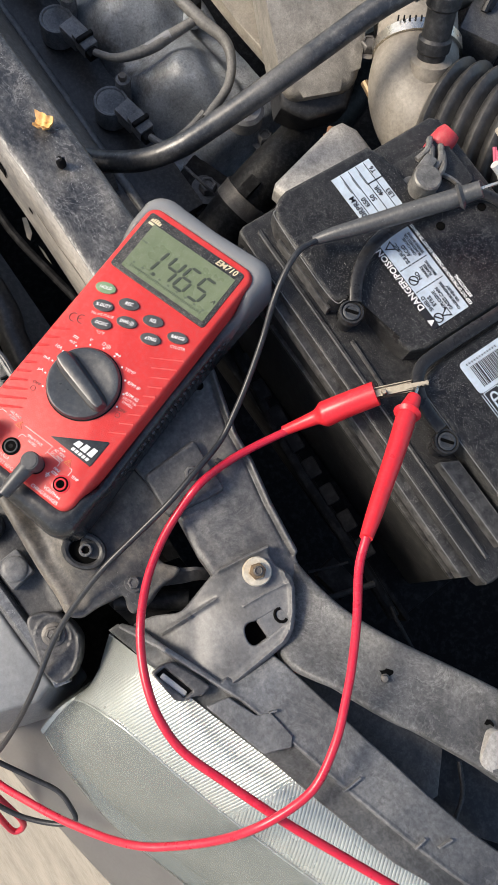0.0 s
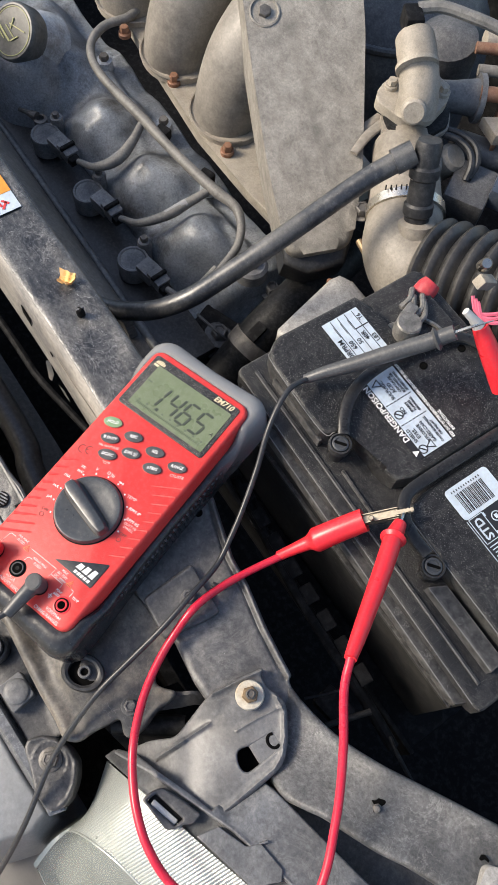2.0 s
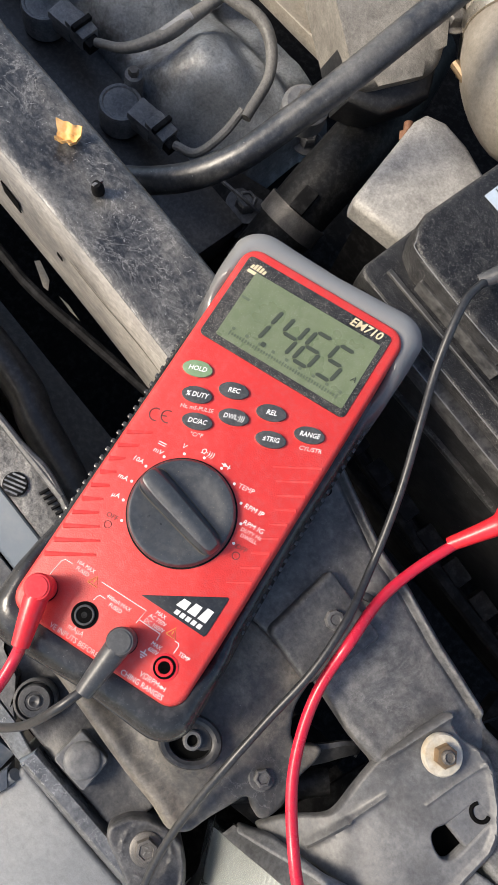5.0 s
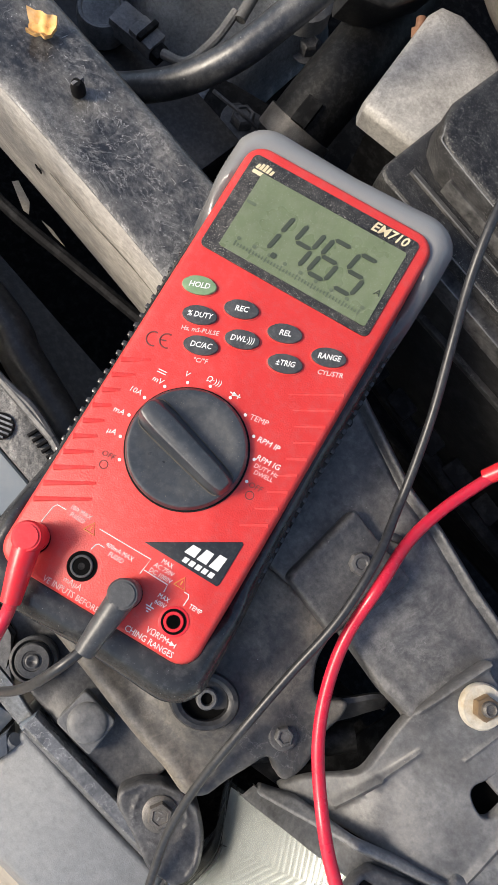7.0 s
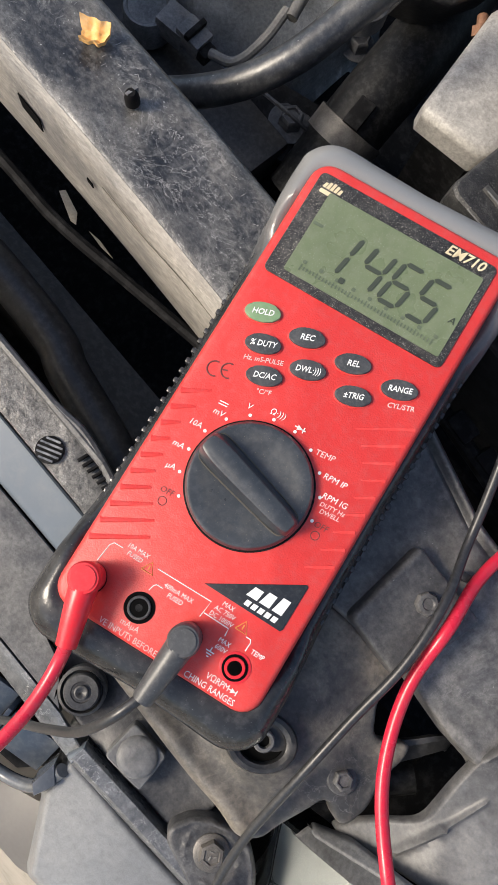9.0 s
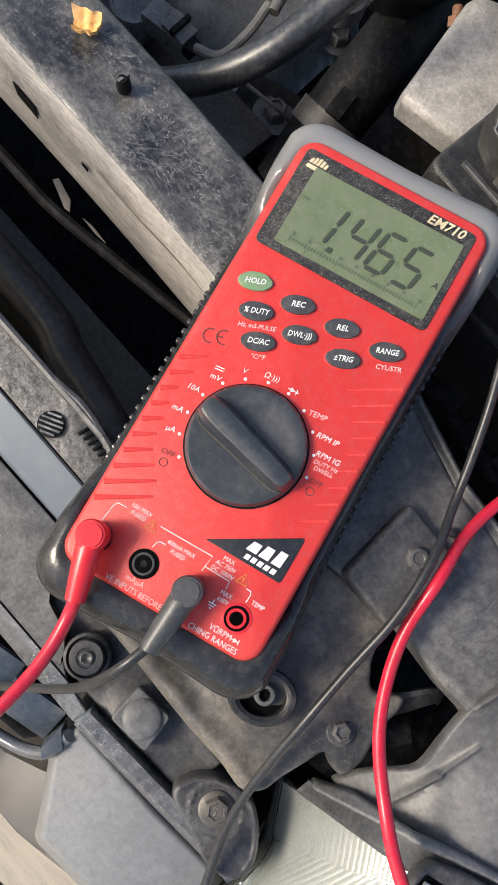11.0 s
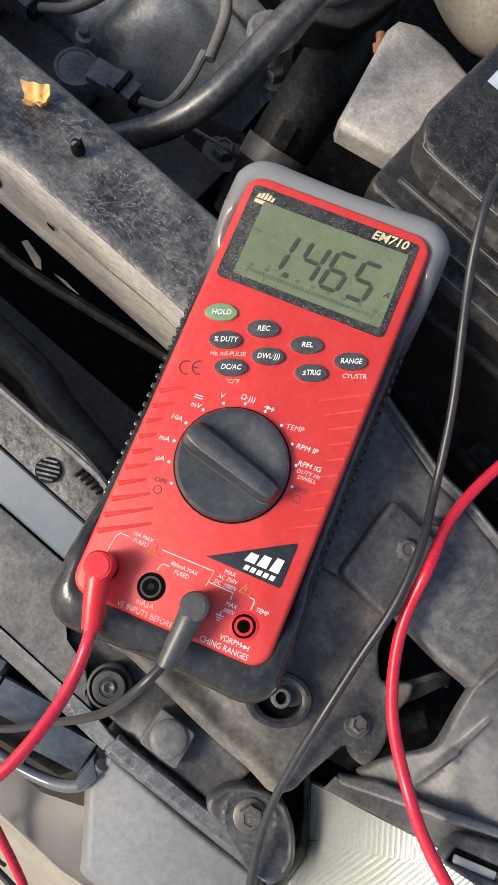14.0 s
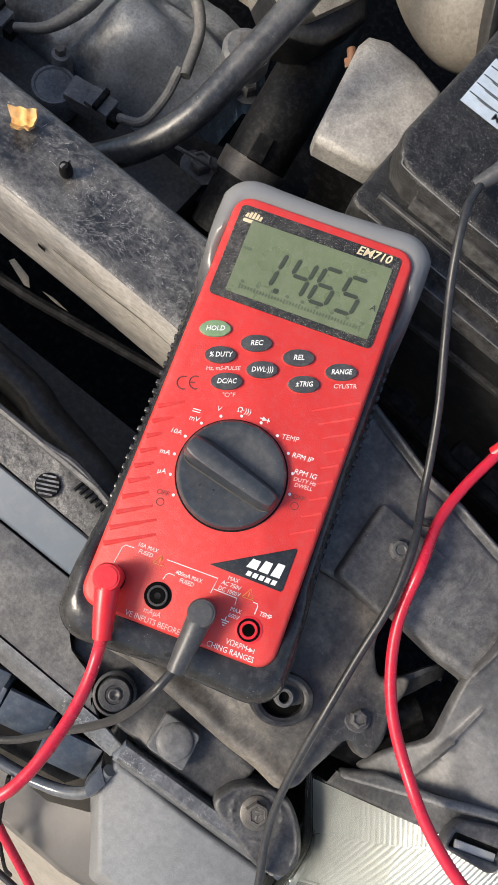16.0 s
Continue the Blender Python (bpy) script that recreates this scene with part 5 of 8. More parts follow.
def build_lamp_bracket():
    k = thing("headlamp_housing_flange", "dusty grey plastic headlamp flange with slot and nylon washer", "bracket", (0.11, -0.16, 0.75))
    lip = [(0.1061, -0.1216), (0.1165, -0.1226), (0.1282, -0.1302), (0.1362, -0.1376), (0.1396, -0.1452), (0.1412, -0.1645), (0.1425, -0.1850)]
    base = spline_height([(0.0823, -0.1545, 0.7630), (0.0859, -0.1670, 0.7560), (0.0907, -0.1840, 0.7480), (0.0833, -0.1998, 0.7330), (0.0797, -0.2144, 0.7180), (0.1008, -0.2040, 0.7400), (0.1244, -0.1931, 0.7570), (0.1449, -0.1880, 0.7610),
                          (0.0966, -0.1640, 0.7585), (0.1061, -0.1200, 0.7690), (0.0881, -0.1176, 0.7690), (0.1383, -0.1358, 0.7685), (0.1437, -0.1642, 0.7645), (0.1204, -0.1588, 0.7640)])

    def height(q):
        z = base(q) + ridge_at(q, lip, 0.0013, 0.0018) + ridge_at(q, [(0.0836, -0.1530), (0.0862, -0.1350), (0.0890, -0.1205)], 0.0013, 0.0022)
        z += ridge_at(q, [(0.0950, -0.2010), (0.0962, -0.1820)], 0.0013, 0.0034) + ridge_at(q, [(0.0962, -0.1820), (0.0968, -0.1640)], 0.0010, 0.0016) + ridge_at(q, [(0.0985, -0.2010), (0.0990, -0.1860)], 0.0016, -0.0012)
        z += ridge_at(q, [(0.1096, -0.1522), (0.1109, -0.1375), (0.1134, -0.1222)], 0.0008, 0.0009) + mound_at(q, (0.0975, -0.1345), 0.0105, 0.0009)
        return z + ridge_at(q, [(0.0925, -0.1500), (0.0955, -0.1520), (0.0960, -0.1560)], 0.0006, -0.0007)

    slot = [(0.1204, -0.1592), (0.1192, -0.1556), (0.1212, -0.1507), (0.1216, -0.1447), (0.1224, -0.1350), (0.1318, -0.1345), (0.1327, -0.1445), (0.1331, -0.1537), (0.1333, -0.1591), (0.1306, -0.1616), (0.1259, -0.1616)]
    part("plate", pressed_bm([(0.0823, -0.1545), (0.0846, -0.1351), (0.0881, -0.1176), (0.0912, -0.1222), (0.0996, -0.1231), (0.1061, -0.1198), (0.1111, -0.1184), (0.1175, -0.1204), (0.1296, -0.1281), (0.1383, -0.1358), (0.1422, -0.1434), (0.1437, -0.1642), (0.1449, -0.1905),
                              (0.1244, -0.1955), (0.1008, -0.2060), (0.0830, -0.2150), (0.0797, -0.2144), (0.0833, -0.1998), (0.0905, -0.1868), (0.0906, -0.1820), (0.0859, -0.1670)], height, 0.006, 0.0014, 0.0022, holes=[soften(slot, 0.003)], corner=0.004, ribs=[(lip, 0.0013), ([(0.0836, -0.1530), (0.0862, -0.1350), (0.0890, -0.1205)], 0.0013), ([(0.0950, -0.2010), (0.0962, -0.1820), (0.0968, -0.1640)], 0.0012), ([(0.1096, -0.1522), (0.1109, -0.1375), (0.1134, -0.1222)], 0.0008)]), grey_panel, k, smooth=50)
    part("pad", pressed_bm([(0.1200, -0.1508), (0.1205, -0.1330), (0.1345, -0.1330), (0.1345, -0.1508)], lambda q: 0.7640 + 0.16 * (q[:, 1] + 0.155), 0.004, 0.0012, 0.0025, corner=0.001), grey_panel, k, smooth=50)
    part("hook_hole", tube_bm([(0.1266 + 0.0042 * math.cos(radians(a)), -0.1368 + 0.0036 * math.sin(radians(a)), 0.7668 + 0.16 * 0.0036 * math.sin(radians(a))) for a in range(150, 391, 30)], 0.0010, 8, 2), hole_black, k)
    part("under_slot", box_bm((0.030, 0.040, 0.004), (0.1265, -0.1500, 0.7500)), hole_black, k)
    w = part("washer", lathe_bm([(0.0090, 0.7690), (0.0090, 0.7715), (0.0083, 0.7726), (0.0058, 0.7728), (0.0, 0.7728)], 36, Matrix.Translation((0.0970, -0.1345, 0))), washer_mat, k, "cream nylon washer")
    part("nut", lathe_bm([(0.0052, 0), (0.0052, 0.0026), (0.0046, 0.0036), (0.0034, 0.0038)], 6, pose(0.0970, -0.1345, 0.7728, 0, 0, 12)), brass, w)
    part("stud", lathe_bm([(0.0030, 0.772), (0.0030, 0.7785), (0.0022, 0.7794), (0.0016, 0.7785), (0, 0.7785)], 16, Matrix.Translation((0.0970, -0.1345, 0))), bolt_mat, w)
    # long ledge above the lens, with a groove and a lower step
    groove = [(0.0762, -0.2235), (0.1010, -0.2080), (0.1230, -0.1990), (0.1530, -0.1850), (0.1805, -0.1765), (0.2082, -0.1688), (0.2338, -0.1613), (0.2626, -0.1523), (0.2881, -0.1439), (0.345, -0.122)]

    def ledge_height(q):
        x = q[:, 0]
        z = np.minimum(0.790, 0.7615 + 0.22 * np.maximum(0, x - 0.12)) - 1.5 * np.maximum(0, 0.104 - x)
        z = z - 0.62 * np.maximum(0, 0.150 - x) * np.clip((q[:, 1] + 0.186) / 0.006, 0, 1)
        return z + ridge_at(q, [(x_, y_ + 0.0016) for x_, y_ in groove], 0.0010, 0.0010)

    up = [(0.0750, -0.2205), (0.0851, -0.2112), (0.1000, -0.2050), (0.1230, -0.1945), (0.1380, -0.1885), (0.1360, -0.1720), (0.1360, -0.1560), (0.1488, -0.1520), (0.1694, -0.1471), (0.1895, -0.1425), (0.2092, -0.1381), (0.2280, -0.1334), (0.2504, -0.1284), (0.2804, -0.1199), (0.2949, -0.1145), (0.345, -0.096)]
    part("ledge", pressed_bm(up + groove[::-1], ledge_height, 0.007, 0.0014, 0.0026, corner=0.0015, ribs=[([(x_, y_ + 0.0016) for x_, y_ in groove], 0.0010)]), ledge_mat, k, smooth=50)
    low = [(0.0741, -0.2300), (0.0799, -0.2278), (0.0912, -0.2230), (0.1000, -0.2196), (0.1115, -0.2157), (0.1375, -0.2070), (0.1589, -0.1995), (0.1779, -0.1932), (0.1936, -0.1880), (0.2187, -0.1805), (0.2389, -0.1740), (0.2678, -0.1650), (0.2895, -0.1548), (0.345, -0.132)]
    mid = [(x_, np.interp(x_, [p[0] for p in groove], [p[1] for p in groove]) + 0.001) for x_, _ in low]

    def strip(line, drop):
        return [(x_, y_, min(0.790, 0.7615 + 0.22 * max(0.0, x_ - 0.12)) - 1.5 * max(0.0, 0.104 - x_) - drop) for x_, y_ in line]

    bm = loft_bm(strip(mid, 0.0030), strip(low, 0.0062), [(0, -0.004), (0.0, 0.0), (0.3, 0.0), (0.75, 0.0006), (0.92, 0.0), (1.0, -0.0015), (1.0, -0.008)], 6, 0.0006)
    bmesh.ops.solidify(bm, geom=bm.faces[:], thickness=0.001)
    part("lower_strip", bm, ledge_mat, k, "darker strip along the lens", smooth=50)
    part("tab", pressed_bm([(0.1440, -0.2030), (0.1470, -0.1895), (0.1640, -0.1820), (0.1675, -0.1741), (0.1846, -0.1714), (0.1890, -0.1755), (0.1862, -0.1815), (0.1830, -0.1905)], lambda q: 0.7737 + 0.22 * (q[:, 0] - 0.165), 0.006, 0.0008, 0.002, corner=0.001), ledge_mat, k, smooth=50)
    for x, y, z, a, w in ((0.2230, -0.1594, 0.7848, -1, 0.0125), (0.2677, -0.1472, 0.7905, -4, 0.0080), (0.2760, -0.1356, 0.7905, 8, 0.0090), (0.1676, -0.1728, 0.7735, 20, 0.0050)):
        part("fin", box_bm((0.0011, w, 0.0050), bevel=0.0004, m=pose(x, y, z, 0, 0, -a)), ledge_mat, k)
    # square clip frame that grips the lens
    clip = [(0.1100, -0.2190), (0.1094, -0.2125), (0.1111, -0.2059), (0.1250, -0.1990), (0.1362, -0.1946), (0.1378, -0.2010), (0.1351, -0.2055), (0.1332, -0.2135), (0.1309, -0.2158)]
    c = part("clip", pressed_bm(clip, lambda q: 0.7675 + 0.10 * (q[:, 0] - 0.12) - 0.10 * (q[:, 1] + 0.21) * 0, 0.006, 0.0014, 0.0016, holes=[[(0.1124, -0.2172), (0.1120, -0.2108), (0.1322, -0.2044), (0.1328, -0.2106)]], corner=0.0016), black_panel, k, "black square clip", smooth=50)
    part("window", box_bm((0.022, 0.007, 0.001), m=pose(0.1225, -0.2115, 0.7625, 0, 0, 18)), shade_black, c)
    part("glint", box_bm((0.0180, 0.0034, 0.0016), bevel=0.0005, m=pose(0.1230, -0.2118, 0.7645, 0, 0, 18)), clear_tip, c)
    # strap and trays below, seen through the openings
    g = thing("lamp_support_strut", "dark bent strut below the headlamp flange", "bracket", (0.07, -0.18, 0.70))
    part("strut", loft_bm([(0.048, -0.192, 0.726), (0.0600, -0.1800, 0.734), (0.0690, -0.1680, 0.737), (0.0740, -0.1600, 0.739), (0.0800, -0.1545, 0.736), (0.0850, -0.1560, 0.728)], [(0.058, -0.203, 0.720), (0.0690, -0.1880, 0.728), (0.0765, -0.1740, 0.732), (0.0800, -0.1660, 0.734), (0.0845, -0.1590, 0.732), (0.0880, -0.1590, 0.724)], [(0, -0.004), (0.0, 0.0), (0.25, 0.0012), (0.6, 0.0), (1.0, -0.001), (1.0, -0.005)], 6), rubber_black, g)
    part("tray", sheet_bm([(0.045, -0.225, 0.700), (0.085, -0.215, 0.705), (0.090, -0.160, 0.705), (0.060, -0.165, 0.702)], 0.003, 0.001), shade_black, g)
    part("tube", tube_bm([(0.060, -0.215, 0.712), (0.074, -0.196, 0.716), (0.088, -0.176, 0.718)], 0.007, 14), deep_rubber, g)
    low_ = thing("inner_splash_panel", "dark splash panel under the fender beam", "car panel", (0.2, -0.13, 0.6))
    part("panel", sheet_bm([(0.136, -0.166, 0.745), (0.205, -0.158, 0.745), (0.270, -0.138, 0.745), (0.2720, -0.1170, 0.745), (0.2495, -0.0955, 0.745), (0.240, -0.088, 0.745), (0.192, -0.112, 0.745), (0.150, -0.138, 0.745)], 0.003, 0.001), black_panel, low_)
    part("panel_edge", sheet_bm([(0.258, -0.128, 0.728), (0.300, -0.118, 0.728), (0.330, -0.095, 0.728), (0.300, -0.064, 0.728), (0.242, -0.088, 0.728)], 0.003, 0.001), rubber_black, low_)
    part("brace", tube_bm([(0.268, -0.092, 0.735), (0.283, -0.102, 0.737), (0.292, -0.115, 0.737)], 0.0016, 8), rubber_black, low_)
    # Black sheet put low in the gap so that it stays dark.
    part("back_wall", sheet_bm([(0.10, -0.21, 0.66), (0.45, -0.12, 0.66), (0.45, -0.04, 0.66), (0.12, -0.12, 0.66)], 0.003, 0.001), shade_black, low_)


build_lamp_bracket()


# ---- things: battery and its leads ----
def build_battery():
    b = thing("car_battery", "dusty black car battery with white labels and folded strap handles", "battery", (0.045, 0.06, 0.622))
    x0, x1, y0, y1 = -0.0915, 0.184, -0.0255, 0.148
    part("case", box_bm((x1 - x0 - 0.010, y1 - y0 - 0.008, 0.150), ((x0 + x1) / 2, (y0 + y1) / 2, 0.697), 0.004), battery_wall, b)
    rim = prism_bm([(x0 + 0.005, -0.0205), (x1 - 0.005, -0.0255), (x1 - 0.001, -0.0240), (x1, -0.0200), (x1, y1 - 0.005), (x1 - 0.005, y1), (x0 + 0.005, y1), (x0, y1 - 0.005), (x0, -0.0155), (x0 + 0.0015, -0.0190)], 0.762, 0.7795, 0.003, 3)
    part("rim", rim, battery_mat, b)
    part("wall_ledge", box_bm((0.24, 0.004, 0.004), ((x0 + x1) / 2 + 0.01, y0 + 0.003, 0.728), 0.001), battery_edge, b)
    lid = prism_bm([(-0.0905, 0.0150), (-0.0885, 0.0085), (-0.0835, 0.0010), (-0.0740, -0.0030), (-0.016, -0.0042), (-0.011, -0.0008), (-0.008, 0.005), (-0.006, 0.014), (0.030, 0.0145), (0.040, 0.018), (0.0445, 0.028), (0.0465, 0.120), (0.040, 0.130), (-0.030, 0.132), (-0.032, 0.082), (-0.068, 0.082), (-0.076, 0.086), (-0.0885, 0.080)], 0.776, 0.7975, 0.0036, 4)
    part("vent_cover", lid, battery_mat, b)
    part("terminal_well", prism_bm(rounded(0.038, 0.050, 0.004, 3, -0.052, 0.108), 0.780, 0.7905, 0.0015), battery_mat, b)
    lid2 = prism_bm([(0.064, 0.0085), (0.172, 0.0085), (0.174, 0.014), (0.174, 0.124), (0.168, 0.130), (0.062, 0.130), (0.057, 0.120), (0.056, 0.026), (0.059, 0.014)], 0.776, 0.7975, 0.0036, 4)
    part("vent_cover", lid2, battery_mat, b)
    part("seam_strip", prism_bm([(0.106, -0.0065), (0.168, -0.0065), (0.168, 0.0045), (0.112, 0.0045)], 0.776, 0.7905, 0.0015), battery_edge, b)
    part("seam_strip", prism_bm([(-0.082, -0.0080), (0.170, -0.0135), (0.170, -0.0155), (-0.082, -0.0105)], 0.776, 0.7815, 0.0006), battery_edge, b)
    part("side_step", prism_bm([(-0.068, -0.0052), (-0.012, -0.0060), (-0.012, -0.0030), (-0.068, -0.0024)], 0.776, 0.7880, 0.0008), battery_edge, b)
    part("seam_strip", prism_bm([(0.012, -0.0012), (0.054, -0.0030), (0.054, -0.0050), (0.012, -0.0034)], 0.776, 0.7820, 0.0008), battery_edge, b)
    part("lower_flange", prism_bm([(-0.080, -0.0262), (0.172, -0.0318), (0.176, -0.024), (-0.082, -0.019)], 0.760, 0.7715, 0.001), battery_edge, b)
    # Pale tubes paint the highlights on the edges, and scratches on the flange.
    part("shine_and_wear", tube_bm([(-0.070, -0.0263, 0.7712), (0.05, -0.0291, 0.7713), (0.168, -0.0316, 0.7712)], 0.00036, 6), shine_wear_mat, b, "pale edge highlight and wear")
    part("shine_and_wear", tube_bm([(-0.080, -0.0200, 0.7783), (0.05, -0.0226, 0.7784), (0.177, -0.0250, 0.7786)], 0.00036, 6), shine_wear_mat, b, "pale edge highlight and wear")
    part("shine_and_wear", tube_bm([(-0.080, -0.0104, 0.7815), (0.168, -0.0152, 0.7815)], 0.00036, 6), shine_wear_mat, b, "pale edge highlight and wear")
    part("shine_and_wear", tube_bm([(0.107, -0.0066, 0.7900), (0.167, -0.0066, 0.7900)], 0.00036, 6), shine_wear_mat, b, "pale edge highlight and wear")
    part("shine_and_wear", tube_bm([(0.066, 0.0088, 0.7972), (0.171, 0.0088, 0.7972)], 0.00036, 6), shine_wear_mat, b, "pale edge highlight and wear")
    part("shine_and_wear", tube_bm([(-0.0892, 0.0150, 0.7965), (-0.0830, 0.0022, 0.7965), (-0.0740, -0.0020, 0.7965), (-0.016, -0.0034, 0.7965), (-0.0095, 0.004, 0.7965)], 0.00036, 6), shine_wear_mat, b, "pale edge highlight and wear")
    for x, y in ((-0.0167, 0.0865), (-0.0130, 0.1186)):
        part("vent_hole", lathe_bm([(0.0030, 0.7972), (0.0030, 0.7980), (0.0024, 0.7980)], 14, Matrix.Translation((x, y, 0))), hole_black, b)

    def strap(px, bend):
        s = part("strap_handle", tube_bm([(px + dx, dy, 0.8015 + dz) for dx, dy, dz in bend], 0.0041, 12, 8, flat=0.55), strap_mat, b, "folded black strap handle")
        cap = part("pivot", lathe_bm([(0.0050, 0.780), (0.0052, 0.7945), (0.0078, 0.7955), (0.0080, 0.8000), (0.0075, 0.8014), (0.0066, 0.8016), (0.0060, 0.8002), (0.0, 0.8002)], 28, Matrix.Translation((px, 0.0005, 0))), strap_mat, s)
        part("slot_ring", lathe_bm([(0.0056, 0.8000), (0.0056, 0.8012), (0.0050, 0.8016), (0.0040, 0.8016), (0.0037, 0.8010), (0, 0.8010)], 24, Matrix.Translation((px, 0.0005, 0))), key_black, cap)
        part("slot", box_bm((0.0086, 0.0018, 0.0008), m=pose(px, 0.0005, 0.8014, 0, 0, 38)), hole_black, cap)

    strap(0.0, [(-0.004, 0.006, 0.0), (-0.013, 0.013, 0.002), (-0.022, 0.024, 0.003), (-0.0285, 0.040, 0.003), (-0.0305, 0.062, 0.003), (-0.028, 0.090, 0.003), (-0.020, 0.120, 0.001), (-0.002, 0.132, 0.0)])
    strap(0.098, [(-0.008, 0.002, 0.0), (-0.022, 0.001, 0.002), (-0.036, 0.004, 0.004), (-0.0455, 0.014, 0.003), (-0.0475, 0.032, 0.000), (-0.047, 0.07, 0.000), (-0.045, 0.105, 0.000), (-0.03, 0.132, 0.0), (0.0, 0.134, 0.0)])

    # rating label, read from the rear of the battery
    z = 0.7980
    lab = part("rating_label", box_bm((0.0375, 0.0305, 0.0004), (-0.0615, 0.0592, z)), label_white, b, "white rating label")
    for y in (0.0508, 0.0570, 0.0632, 0.0694):
        part("rule", box_bm((0.036, 0.0004, 0.0003), (-0.0615, y, z + 0.0003)), ink_black, lab)
    part("rule", box_bm((0.0008, 0.0118, 0.0003), (-0.0655, 0.0690, z + 0.0003)), ink_black, lab)
    root = b.matrix_basis.translation

    def words(text, cap, x, y, mat=ink_black, turn=180, slant=0.0, weight=0.00006, width=1.0, parent=b, dz=0.0005):
        return lettering("lettering", text, cap, (x - root.x, y - root.y, z + dz - root.z), mat, parent, turn, slant, weight, width=width)

    words("40RPRM", 0.0038, -0.0545, 0.0478)
    words("650", 0.0034, -0.0560, 0.0540)
    words("50", 0.0034, -0.0560, 0.0602)
    words("40R", 0.0034, -0.0580, 0.0664)
    words("LB3", 0.0032, -0.0530, 0.0720)
    words("T6", 0.0032, -0.0725, 0.0720)
    for y in (0.0500, 0.0562, 0.0624):
        part("fine_print", box_bm((0.009, 0.0004, 0.0002), (-0.070, y, z + 0.0003)), ink_black, lab)

    # warning label
    warn = part("warning_label", box_bm((0.066, 0.0240, 0.0004), (0.0040, 0.0555, z)), label_white, b, "white battery warning label")
    part("black_band", box_bm((0.066, 0.0052, 0.0004), (0.0040, 0.0408, z)), ink_black, warn)
    words("DANGER/POISON", 0.0042, -0.001, 0.0408, ink_white, weight=0.00012, width=1.0)
    part("danger_triangle", prism_bm([(0.0345, 0.0388), (0.0300, 0.0388), (0.0322, 0.0430)][::-1], z + 0.0002, z + 0.0005), ink_white, warn)
    for text, x, y, cap in (("SULFURIC\nACID", -0.0150, 0.0542, 0.0026), ("NO", 0.0030, 0.0524, 0.0026), ("SHIELD\nEYES.", 0.0210, 0.0475, 0.0025), ("EXPLOSIVE\nGASES CAN", 0.0240, 0.0555, 0.0023),
                            ("CAN CAUSE\nBLINDNESS OR\nSEVERE BURNS", -0.0160, 0.0622, 0.0018), ("SPARKS\nFLAMES\nSMOKING", 0.0030, 0.0600, 0.0018), ("CAUSE BLINDNESS\nOR INJURY", 0.0245, 0.0628, 0.0018)):
        words(text, cap, x, y)
    for x in (-0.0055, 0.0115):
        for k in range(7):
            part("dash", box_bm((0.0006, 0.0022, 0.0003), (x, 0.0453 + 0.0032 * k, z + 0.0003)), ink_black, warn)
    for x, y in ((-0.0225, 0.0480), (0.0325, 0.0520)):
        part("triangle_sign", prism_bm([(x - 0.0035, y + 0.003), (x + 0.0035, y + 0.003), (x, y - 0.0035)], z + 0.0002, z + 0.0004), ink_black, warn)
        part("triangle_face", prism_bm([(x - 0.0022, y + 0.0023), (x + 0.0022, y + 0.0023), (x, y - 0.0020)], z + 0.0003, z + 0.0006), label_white, warn)
    for x, y in ((0.0040, 0.0478), (0.0325, 0.0462)):
        part("round_sign", tube_bm([(x + 0.0030 * math.cos(radians(a)), y + 0.0030 * math.sin(radians(a)), z + 0.0003) for a in range(0, 361, 24)], 0.0004, 6, 1), ink_black, warn)
        part("bar_sign", box_bm((0.0058, 0.0008, 0.0003), m=pose(x, y, z + 0.0004, 0, 0, 40)), ink_black, warn)
    words("KEEP OUT OF THE REACH OF CHILDREN. DO NOT TIP. DO NOT OPEN", 0.0021, 0.0010, 0.0700, ink_white, weight=0.00010, width=0.74)
    words("INSTRUCTIONS.", 0.0021, 0.0240, 0.0732, ink_white, weight=0.00010, width=0.8)
    bar = part("barcode_label", prism_bm(rounded(0.0232, 0.0360, 0.003, 4, 0.0752, 0.0557), z, z + 0.0004), label_white, b, "white barcode label")
    rnd = random.Random(4)
    y = 0.0432
    while y < 0.0655:
        w = rnd.choice((0.0003, 0.0004, 0.0006, 0.0008))
        part("bar", box_bm((0.0150, w, 0.0003), (0.0765, y, z + 0.0005)), ink_black, bar)
        y += w + rnd.choice((0.0004, 0.0006, 0.0008))
    for k in range(12):
        part("digit_bar", box_bm((0.0014, 0.0007, 0.0002), (0.0668, 0.0422 + 0.0021 * k, z + 0.0005)), ink_black, bar)
    mark = part("emblem", box_bm((0.0380, 0.0360, 0.0003), (0.1060, 0.0557, z)), ink_black, b, "black printed strip with white marks")
    part("edge_line", box_bm((0.0370, 0.0004, 0.0002), (0.1060, 0.0381, z + 0.0003)), label_white, mark)
    for px, py, lx, ly in ((0.0967, 0.0397, 0.0190, 0.0005), (0.0967, 0.0505, 0.0190, 0.0005), (0.0874, 0.0451, 0.0005, 0.0108), (0.1060, 0.0451, 0.0005, 0.0108), (0.0895, 0.0512, 0.0030, 0.0010), (0.1038, 0.0512, 0.0030, 0.0010)):
        part("outline", box_bm((lx, ly, 0.0002), (px, py, z + 0.0003)), label_white, mark)
    words("STD", 0.0056, 0.0967, 0.0451, label_white, weight=0.00022, width=1.1)
    part("round_mark", tube_bm([(0.0945 + 0.0032 * math.cos(radians(a)), 0.0575 + 0.0032 * math.sin(radians(a)), z + 0.0003) for a in range(0, 361, 24)], 0.0004, 6, 1), label_white, mark)
